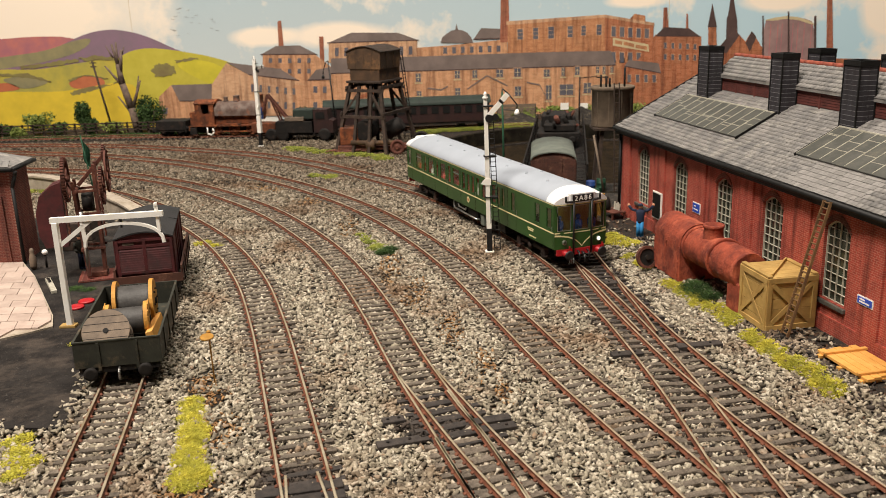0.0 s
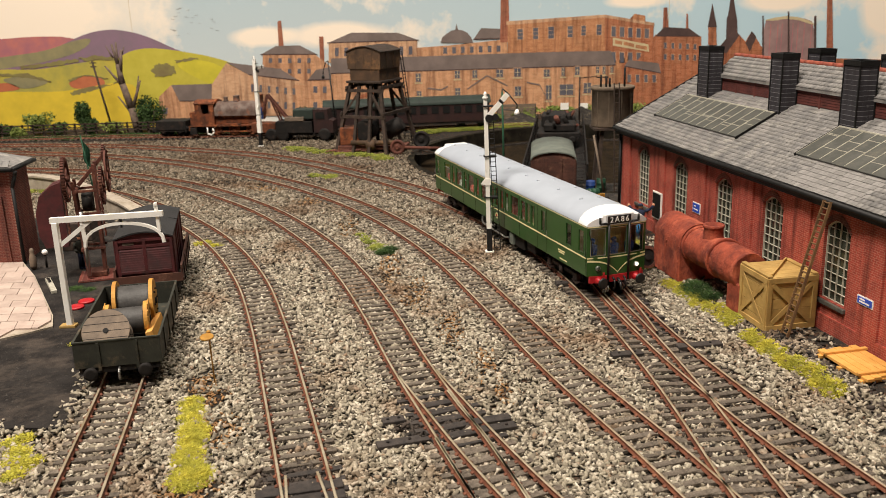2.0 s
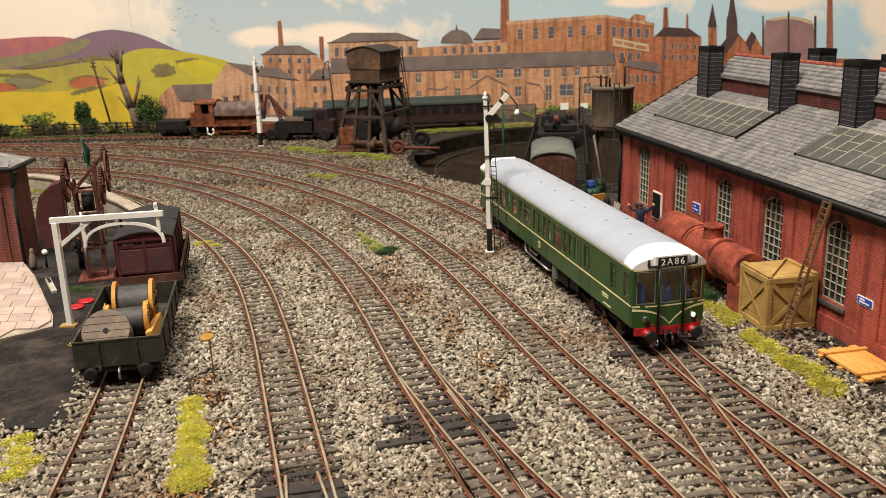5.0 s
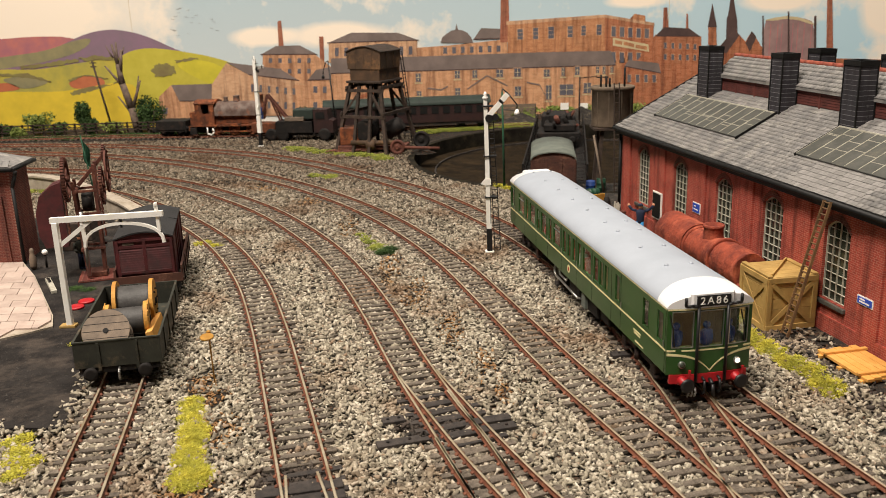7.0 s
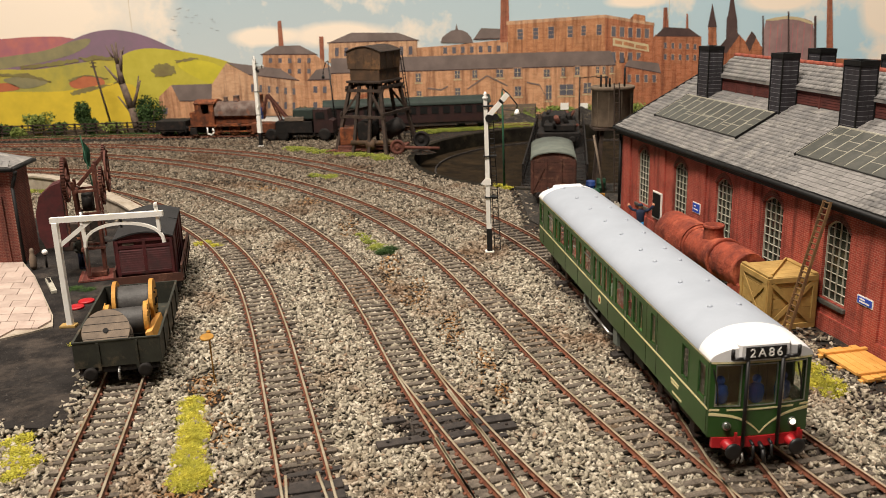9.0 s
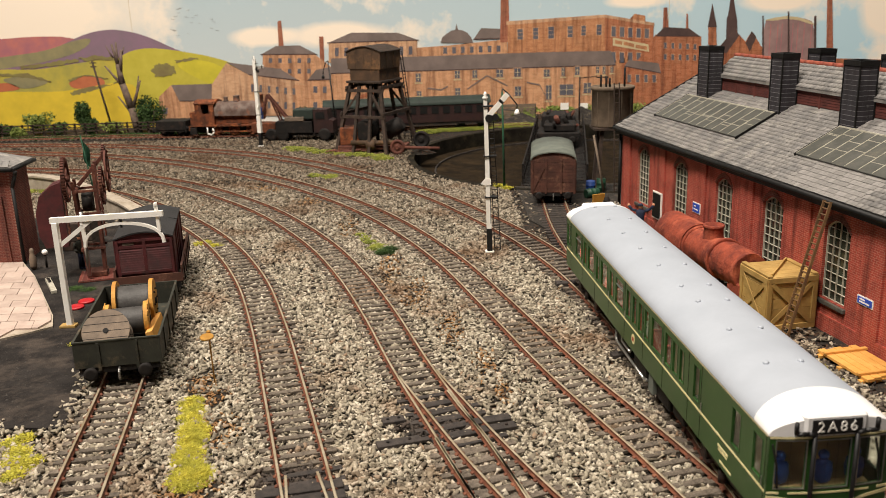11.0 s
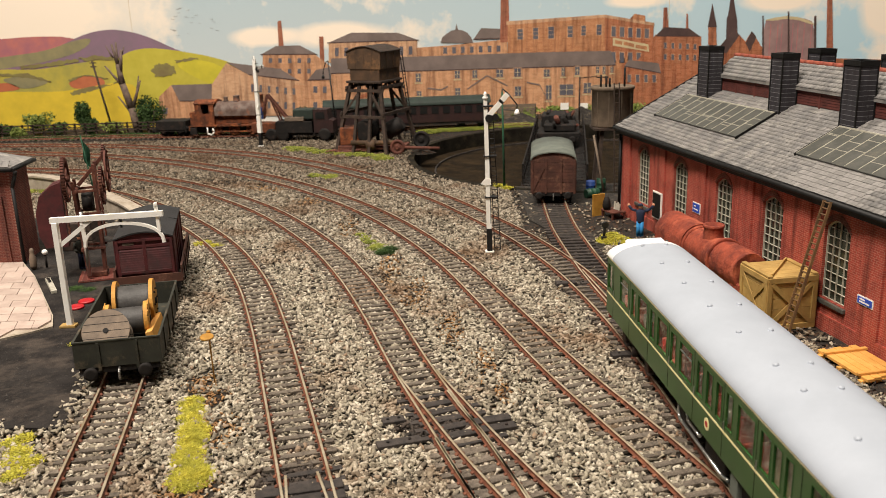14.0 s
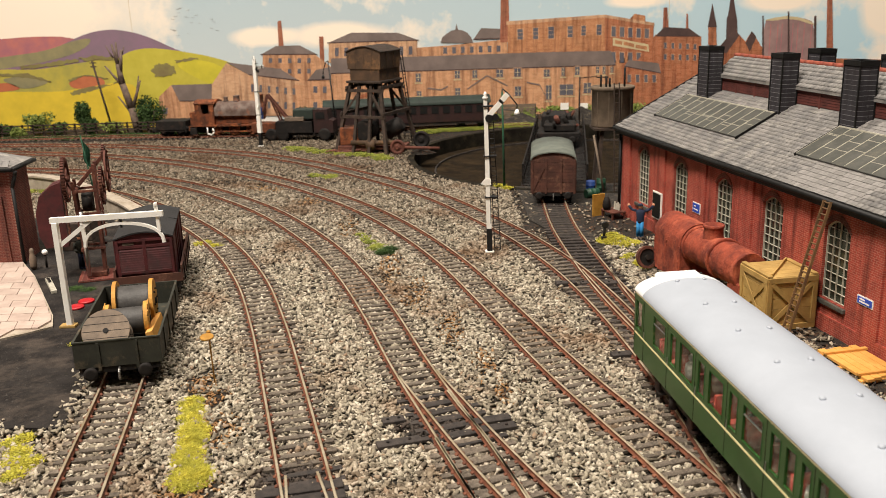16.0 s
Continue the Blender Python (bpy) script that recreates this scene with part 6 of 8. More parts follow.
def crate():
    c = thing("packing_crate", 164.0, 407.0, BANK, 9.5, "large pale wooden packing crate with crossed braces", "crate")
    h = 12.6
    part("core", made(box, -h + 0.5, -h + 0.5, 0.2, h - 0.5, h - 0.5, 26.4), "crate", c)
    faces = [T3(0, 0, 0, 0, 0, a) for a in (0, 90, 180, 270)]
    for k, m in enumerate(faces):
        for j in range(5):
            part("board", made(box, -h + 0.6, -h, 0.3 + j * 5.3, h - 0.6, -h + 0.45, 5.4 + j * 5.3, m, 0.1), "crate", c)
        for z in (0.2, 24.0):
            part("rail", made(box, -h - 0.3, -h - 0.9, z, h + 0.3, -h - 0.02, z + 2.8, m, 0.15), "crate", c)
        for x in (-h - 0.35, h - 2.2):
            part("batten", made(box, x, -h - 0.85, 3.01, x + 2.5, -h - 0.02, 23.98, m, 0.15), "crate", c)
        for sgn in (1, -1):
            bm = mesh()
            off = -0.45 if sgn > 0 else -0.62
            a = m @ Vector((-h + 2, -h + off, 13.5 - sgn * 10.2))
            b = m @ Vector((h - 2, -h + off, 13.5 + sgn * 10.2))
            u = (b - a).normalized()
            nrm = (m.to_3x3() @ Vector((0, -1, 0)))
            w = u.cross(nrm) * 1.1
            slab(bm, [a - w, b - w, b + w, a + w], nrm * 0.35)
            part("brace", bm, "crate", c)
    for j in range(5):
        part("lid_board", made(box, -h, -h + j * 5.05, 26.4, h, -h + j * 5.05 + 4.95, 27.0, None, 0.1), "crate", c)
    for x in (-h - 0.3, h - 2.2):
        part("lid_batten", made(box, x, -h - 0.3, 27.02, x + 2.5, h + 0.3, 27.9, None, 0.12), "crate", c)
    bm = mesh()
    beam(bm, (-h + 2.2, -h + 1, 27.5), (h - 2.2, h - 1, 27.5), 0.8, 2.2)
    part("lid_brace", bm, "crate", c)


def boiler():
    b = thing("scrap_boiler", 137.2, 623.1, 4.2, SHED_A, "heavily rusted scrap locomotive boiler lying by the wall", "boiler")
    wc = -21.5
    rng = random.Random(2)

    def rough(bm, amt):
        for v in bm.verts:
            n = noise.noise(v.co * 0.25)
            v.co += Vector((n, noise.noise(v.co * 0.3 + Vector((9, 0, 0))), n * 0.6)) * amt
    bm = mesh()
    n = 16
    prof = [(wc - 11.5, 0)] + [(wc - 11.5 * math.cos(math.pi * k / n), 21 + 12.0 * math.sin(math.pi * k / n)) for k in range(n + 1)] + [(wc + 11.5, 0)]
    rings = [[bm.verts.new((114 + k * 2.4, y, z)) for y, z in prof] for k in range(15)]
    for a, c in zip(rings[:-1], rings[1:]):
        for i in range(len(prof)):
            j = (i + 1) % len(prof)
            bm.faces.new((a[i], a[j], c[j], c[i])).smooth = 0 < i < n + 1
    bm.faces.new(rings[0][::-1])
    bm.faces.new(rings[-1])
    rough(bm, 1.0)
    fb = part("firebox", bm, "boiler", b)
    bm = mesh()
    for x in (116, 131, 146):
        for i in range(9):
            rod(bm, (x, wc - 11.3, 2 + i * 2.3), (x, wc - 12.2, 2 + i * 2.3), 0.35, n=6)
    part("rivet", bm, "boiler", fb)
    bm = mesh()
    lathe(bm, [(9.8 + 0.5 * math.sin(k * 1.7) * (k % 3 > 0), k * 2.0) for k in range(28)], T3(148, wc, 21, 0, 90), 36)
    rough(bm, 0.7)
    part("barrel", bm, "boiler", b)
    for x in (148.5, 176):
        bm = mesh()
        lathe(bm, [(10.4, -0.9), (11.2, -0.8), (11.2, 0.8), (10.4, 0.9)], T3(x, wc, 21, 0, 90), 30)
        part("band", bm, "boiler", b)
    bm = mesh()
    lathe(bm, [(6.0, -1.5), (5.4, 1.6), (5.2, 6.2), (5.7, 6.6), (5.7, 8.0), (4.3, 8.0), (4.2, 6.0)], T3(163, wc, 28.6), 22)
    part("dome_flange", bm, "boiler", b)
    bm = mesh()
    box(bm, 193, wc - 7.5, 0, 205, wc + 7.5, 16, None, 0.6)
    part("saddle", bm, "boiler", b)
    w = thing("loose_wheel", 122.5, 503, 3.4, 15, "rusty spoked wheel propped against the boiler", "wheel")
    bm = mesh()
    m = T3(0, 0, 6.6, 78, 0, 0)
    rings = []
    for rr, hh in ((5.2, -1.2), (6.8, -1.2), (6.8, 1.2), (5.2, 1.2)):
        rings.append([bm.verts.new(m @ Vector((rr * math.cos(2 * math.pi * i / 30), rr * math.sin(2 * math.pi * i / 30), hh))) for i in range(30)])
    for a, c in zip(rings, rings[1:] + rings[:1]):
        for i in range(30):
            bm.faces.new((a[i], a[(i + 1) % 30], c[(i + 1) % 30], c[i]))
    part("tyre", bm, "crane_rust", w)
    bm = mesh()
    lathe(bm, [(5.4, -0.4), (5.4, 0.4)], m, 24)
    lathe(bm, [(1.6, -1.8), (1.6, 1.8)], m, 12)
    part("disc", bm, "under", w)


def ladder_thing(name, p0, p1, width, rungs, material, label, r=0.55):
    th = thing(name, p0[0], p0[1], p0[2], 0, label, "ladder")
    a, b = Vector((0, 0, 0)), Vector(p1) - Vector(p0)
    side = b.cross(Vector((0, 0, 1))).normalized() if width > 0 else Vector((1, 0, 0))
    side = Vector((0.24, -0.97, 0)) if name == "wooden_ladder" else side
    for s in (-1, 1):
        bm = mesh()
        beam(bm, a + side * s * width / 2, b + side * s * width / 2, r * 1.5, r * 2.2)
        part("stile", bm, material, th)
    for i in range(rungs):
        q = a.lerp(b, (i + 0.7) / rungs)
        bm = mesh()
        rod(bm, q - side * width / 2, q + side * width / 2, r * 0.7, n=6)
        part("rung", bm, material, th)
    return th


def shed_front():
    ladder_thing("wooden_ladder", (160, 384.9, BANK), (175.4, 386.4, 69.5), 4.6, 24, "ladder", "long brown wooden ladder leaning on the shed eaves")
    p = thing("timber_pallet", 179, 348, BANK, SHED_A, "fresh orange-yellow timber staging lying by the shed", "pallet")
    for y in range(5):
        part("plank", made(box, -17 + (y % 2), -9.5 + y * 3.9, 1.5, 17 - (y % 3), -9.5 + y * 3.9 + 3.6, 2.9, None, 0.15), "pallet", p)
    for x in (-14, 0, 14):
        part("bearer", made(box, x - 1.2, -11, 0, x + 1.2, 11, 1.49, None, 0.15), "pallet", p)
    for x in (-11, 12):
        part("batten", made(box, x - 1, -10.5, 2.91, x + 1, 10.8, 4.0, None, 0.15), "pallet", p)
    figure("worker_figurine", 133.5, 571, BANK - 0.5, 65, "raised", "cast figurine in navy coat and light blue trousers, arms raised")
    figure("crane_figurine", -234, 545, 1, -60, "down", "cast figurine in grey overalls beside the crane")
    for x, y, z, c, n, lie in ((126, 722, 0.4, "barrel_blue", "blue", 0), (136.5, 731, 0.4, "barrel_green", "green", 0), (124, 708, 0.4, "barrel_green", "green", 1)):
        b = thing("oil_barrel", x, y, z, 20, f"dull {n} steel oil barrel by the water tank", "barrel", "oil barrels")
        bm = mesh()
        prof = [(3.6, 0), (3.9, 0.3), (3.9, 3.6), (4.15, 3.9), (3.9, 4.2), (3.9, 7.4), (4.15, 7.7), (3.9, 8.0), (3.9, 11.2), (3.6, 11.6), (3.5, 11.2)]
        lathe(bm, prof, T3(-5, 0, 4, 0, 90) if lie else None, 20)
        part("shell", bm, c, b)
    w = thing("workbench", 124, 628, BANK - 1, 20, "small rusty bench with clutter and yellow board", "workbench")
    part("bench_top", made(box, -4, -10, 5, 8, 6, 6.2, None, 0.2), "crane_rust", w)
    for x, y in ((-3, -9), (7, -9), (-3, 5), (7, 5)):
        part("leg", made(box, x - 0.6, y - 0.6, 0, x + 0.6, y + 0.6, 4.99), "crane_rust", w)
    part("backboard", made(box, -10, 7, 0, 0, 8.4, 17, None, 0.2), "yellow", w)
    bm = mesh()
    lathe(bm, [(2.2, 6.2), (3.2, 9), (2.6, 13), (1.4, 16)], T3(-2, 1, 0), 10)
    part("machine", bm, "under", w)
    bm = mesh()
    for k in range(4):
        rod(bm, (4, -6 + k * 2, 6.2), (5, -6 + k * 2.3, 11 + k % 2), 0.6, n=6)
    part("tools", bm, "pale_bar", w)
    g = thing("ground_lever", 110, 574, BANK - 2.2, 0, "small black point lever beside the siding", "point lever")
    bm = mesh()
    box(bm, -2, -1.6, 0, 2, 1.6, 2, None, 0.2)
    rod(bm, (0, 0, 2), (0.5, 0, 9), 0.9, n=8)
    lathe(bm, [(2.2, -1.2), (2.6, 0), (2.2, 1.2)], T3(0.5, 0, 10, 90), 14)
    part("lever", bm, "black", g)


# ---- signals and posts ----
def signal(x, y, top, label, rz=0, arm_up=True, lean=0.0, fat=1.0):
    s = thing("semaphore_signal", x, y, 0.3, rz, label, "signal", "signals")
    dx = lean

    def ax(z):
        return dx * z / top
    part("foot", made(box, -3, -2.4, 0, 3, 2.4, 1.2, None, 0.3), "white", s)
    bm = mesh()
    slab(bm, [(-1.7, -1.7, 1.2), (1.7, -1.7, 1.2), (1.7, 1.7, 1.2), (-1.7, 1.7, 1.2)], (ax(16), 0, 15.2))
    part("post_base", bm, "black", s)
    bm = mesh()
    a = [bm.verts.new((ax(16) + i * 1.6 * fat, j * 1.6 * fat, 16.4)) for i, j in ((-1, -1), (1, -1), (1, 1), (-1, 1))]
    b = [bm.verts.new((ax(top) + i * 1.15 * fat, j * 1.15 * fat, top - 3)) for i, j in ((-1, -1), (1, -1), (1, 1), (-1, 1))]
    bm.faces.new(a[::-1])
    bm.faces.new(b)
    for i in range(4):
        bm.faces.new((a[i], a[(i + 1) % 4], b[(i + 1) % 4], b[i]))
    part("post", bm, "white", s, "tall tapered white timber post")
    bm = mesh()
    lathe(bm, [(1.9, top - 3), (2.0, top - 2.2), (0.9, top - 1.0), (1.3, top - 0.2), (0.5, top + 1.4)], T3(ax(top)), 12)
    part("finial", bm, "white", s)
    # ladder behind the post
    lad = mesh()
    for sgn in (-1, 1):
        rod(lad, (5.5 + sgn * 1.9, 2, 0), (ax(top) + 3.2 + sgn * 1.5, 2, top - 9), 0.3, n=6)
    ld = part("ladder", lad, "black", s, "thin black iron ladder")
    for i in range(30):
        z = 2.5 + i * (top - 13) / 30
        xc = 5.5 + (ax(top) + 3.2 - 5.5) * z / (top - 9)
        bm = mesh()
        rod(bm, (xc - 1.8, 2, z), (xc + 1.8, 2, z), 0.25, n=6)
        part("rung", bm, "black", ld)
    for z in (37, 64):
        part("stay", made(box, ax(z) - 2.2, -2.2, z, ax(z) + 6, 2.6, z + 0.8), "black", s)
    # arm, spectacle and lamp
    at = T3(ax(top) + 3.0, -1.9, top - 12.5, 0, -48 if arm_up else 0)
    arm = part("arm", made(box, -1.5, -0.35, -1.7, 16.5, 0.35, 1.7, at, 0.1), "white", s, "raised white signal arm with black bar")
    part("arm_bar", made(box, 9.5, -0.5, -1.72, 11.2, 0.5, 1.72, at), "black", arm)
    bm = mesh()
    lathe(bm, [(2.6, -0.5), (2.6, 0.5)], at @ T3(-2.6, 0, -1.4, 90), 16)
    lathe(bm, [(2.2, -0.5), (2.2, 0.5)], at @ T3(0.5, 0, -3.8, 90), 16)
    part("spectacle", bm, "black", s)
    bm = mesh()
    box(bm, ax(top) + 0.8, -1.4, top - 18, ax(top) + 3.6, 1.2, top - 12, None, 0.3)
    box(bm, ax(top) - 1.6, -2.2, top - 8, ax(top) + 5, 2.2, top - 7.2)
    part("lamp_bracket", bm, "black", s)
    bm = mesh()
    rod(bm, (ax(60) + 1.7, -1.6, 20), (ax(top) + 2.0, -1.6, top - 14), 0.2, n=6)
    part("pull_rod", bm, "black", s)
    bm = mesh()
    slab(bm, [(ax(48) - 4.6, -1.9, 46.5), (ax(48) - 1.4, -1.9, 45.6), (ax(48) + 2.0, -1.9, 45.6), (ax(48) + 2.0, -1.9, 49.8), (ax(48) - 1.8, -1.9, 50)], (0, 0.8, 0))
    part("small_arm", bm, "white", s, "small white calling arm")
    return s


def posts():
    signal(31, 557, 104, "white timber semaphore signal with raised arm beside the line", 0, True, -1.5)
    signal(-212, 1033, 104, "white timber semaphore signal at the far end of the curve", 75, False, 0.5, 1.45)
    p = thing("yard_lamp", 56, 759, 0.6, 0, "dark green swan-neck lamp post by the turntable", "lamp post")
    bm = mesh()
    rod(bm, (0, 0, 0), (-1.2, 0, 84), 1.1, 0.8, 10)
    part("post", bm, "flag_green", p)
    bm = mesh()
    pts = [(-1.2, 0, 82), (-1.0, 0, 86.5), (4, 0, 82), (12, 0, 72), (11.5, 0, 69)]
    tube(bm, pts, 0.55)
    beam(bm, (-1, 0, 68.5), (10, 0, 67.5), 0.5, 0.5)
    part("bracket", bm, "black", p)
    bm = mesh()
    lathe(bm, [(2.6, 64), (2.2, 66), (1.0, 68.5)], T3(11.5), 14)
    part("shade", bm, "white", p, "white lamp shade")
    y = thing("lineside_marker", -105, 361, 0, 0, "thin ochre lineside marker post with round plate", "marker post")
    bm = mesh()
    rod(bm, (1.0, 0, 0), (0.6, 0, 24), 0.38, n=8)
    part("post", bm, "yellow", y)
    bm = mesh()
    lathe(bm, [(3.0, 23.6), (3.1, 24.0), (2.8, 24.4)], T3(0.6, 0, 0, 8), 16)
    lathe(bm, [(1.0, 24.4), (1.0, 25.2), (0.4, 25.6)], T3(0.6), 10)
    part("plate", bm, "yellow", y)
    t = thing("telegraph_pole", -449, 1205, 0, 0, "dark leaning wooden telegraph pole by the field", "telegraph pole")
    bm = mesh()
    rod(bm, (0, 0, 0), (-16, 0, 96), 1.7, 1.3, 8)
    for z in (88, 93):
        beam(bm, (-19, 0, z), (-11, 0, z), 1.4, 1.4)
    part("pole", bm, "wood_dark", t)
    t = thing("lamp_standard", -127, 1085, 0, 0, "slim black lamp standard behind the water tower", "lamp post")
    bm = mesh()
    rod(bm, (0, 0, 0), (-6, 0, 94), 1.0, 0.8, 8)
    tube(bm, [(-6, 0, 94), (-9, 0, 92), (-12, 0, 84), (-13, 0, 78)], 0.6)
    lathe(bm, [(2.2, 73), (1.6, 76), (0.6, 78)], T3(-13), 10)
    part("post", bm, "black", t)
    t = thing("loading_crane_post", 181, 1131, 0, 0, "thin dark post with bracket beyond the turntable", "post")
    bm = mesh()
    rod(bm, (0, 0, 0), (0, 0, 62), 1.2, 1.0, 8)
    beam(bm, (0, 0, 60), (22, 0, 62), 1.2, 1.2)
    part("post", bm, "wood_dark", t)


# ---- plants ----
def leaf_cloud(name, parent, n, centre, radii, size, material, seed, lumps=5):
    """A crown of many small leaves gathered in uneven clumps."""
    rng = np.random.default_rng(seed)
    lc = rng.normal(size=(lumps, 3))
    lc = lc / np.linalg.norm(lc, axis=1)[:, None] * rng.uniform(0.25, 0.65, (lumps, 1))
    pick = rng.integers(0, lumps, n)
    p = rng.normal(size=(n, 3))
    p = p / np.linalg.norm(p, axis=1)[:, None] * (rng.uniform(0.1, 1, (n, 1)) ** 0.45) * rng.uniform(0.35, 0.6, (lumps, 1))[pick]
    p = (p + lc[pick]) * np.array(radii) + np.array(centre)
    p[:, 2] = np.maximum(p[:, 2], 0.1)
    u = rng.normal(size=(n, 3))
    u /= np.linalg.norm(u, axis=1)[:, None]
    w = np.cross(u, rng.normal(size=(n, 3)))
    w /= np.linalg.norm(w, axis=1)[:, None]
    s = size * rng.uniform(0.6, 1.4, (n, 1))
    v = np.stack([p - u * s, p - w * s * 0.6, p + u * s, p + w * s * 0.6], 1).reshape(-1, 3)
    f = np.arange(n * 4).reshape(-1, 4)
    ob = new(name, mesh_from(name, v, f, material))
    ob.parent = parent
    return ob


def bush(x, y, r, h, material, seed, label, n=900):
    b = thing("bush", x, y, 0, 0, label, "bush", "bushes")
    bm = mesh()
    rng = random.Random(seed)
    for k in range(5):
        a = rng.uniform(0, 6.28)
        rod(bm, (0, 0, 0), (math.cos(a) * r * 0.4, math.sin(a) * r * 0.4, h * 0.6), 0.7, 0.3, 6)
    part("stem", bm, "bark", b)
    leaf_cloud("crown", b, int(n * 2.2), (0, 0, h * 0.5), (r, r, h * 0.55), 1.5, material, seed, 11)


def grass_patch(spots, density, hgt, material, seed, label):
    """Tufts of static grass laid along a run of spots (x, y, radius)."""
    rng = np.random.default_rng(seed)
    V = []
    for x, y, r in spots:
        n = int(r * r * density * 6.0)
        a, q = rng.uniform(0, 6.283, n), np.sqrt(rng.uniform(0, 1, n)) * r * rng.uniform(0.75, 1.15, n)
        px, py = x + np.cos(a) * q, y + np.sin(a) * q
        pz = height(px, py) + 0.3
        d = rng.normal(size=(n, 2)) * 1.1
        w = rng.normal(size=(n, 2))
        w = w / np.linalg.norm(w, axis=1)[:, None] * 0.2
        hh = hgt * 0.5 * rng.uniform(0.4, 1.4, n) * (1.1 - 0.6 * (q / r))
        base = np.stack([px, py, pz], 1)
        tip = base + np.stack([d[:, 0] * hh, d[:, 1] * hh, hh], 1)
        o = np.stack([w[:, 0], w[:, 1], np.zeros(n)], 1)
        V.append(np.stack([base - o, base + o, tip], 1).reshape(-1, 3))
        # a low fibrous mat under the blades, in small uneven flakes
        m = int(r * r * 14)
        a, q = rng.uniform(0, 6.283, m), np.sqrt(rng.uniform(0, 1, m)) * r * 0.95
        c = np.stack([x + np.cos(a) * q, y + np.sin(a) * q, np.zeros(m)], 1)
        c[:, 2] = height(c[:, 0], c[:, 1]) + 0.5 + hgt * 0.32 * (1 - (q / r) ** 2) * rng.uniform(0.5, 1.2, m)
        t1, t2 = rng.normal(size=(m, 3)) * np.array([0.75, 0.75, 0.22]), rng.normal(size=(m, 3)) * np.array([0.75, 0.75, 0.22])
        V.append(np.stack([c, c + t1, c + t2], 1).reshape(-1, 3))
    v = np.concatenate(V)
    ob = new("grass", mesh_from("grass", v, np.arange(len(v)).reshape(-1, 3), material))
    tagged(ob, label, "grass", "grass patches", kind="stuff")


def run(x0, y0, x1, y1, n, r0, r1, wob=2.5, seed=1):
    rng = random.Random(seed)
    return [(x0 + (x1 - x0) * i / (n - 1) + rng.uniform(-wob, wob), y0 + (y1 - y0) * i / (n - 1) + rng.uniform(-wob, wob), r0 + (r1 - r0) * i / (n - 1) + rng.uniform(-1, 1)) for i in range(n)]


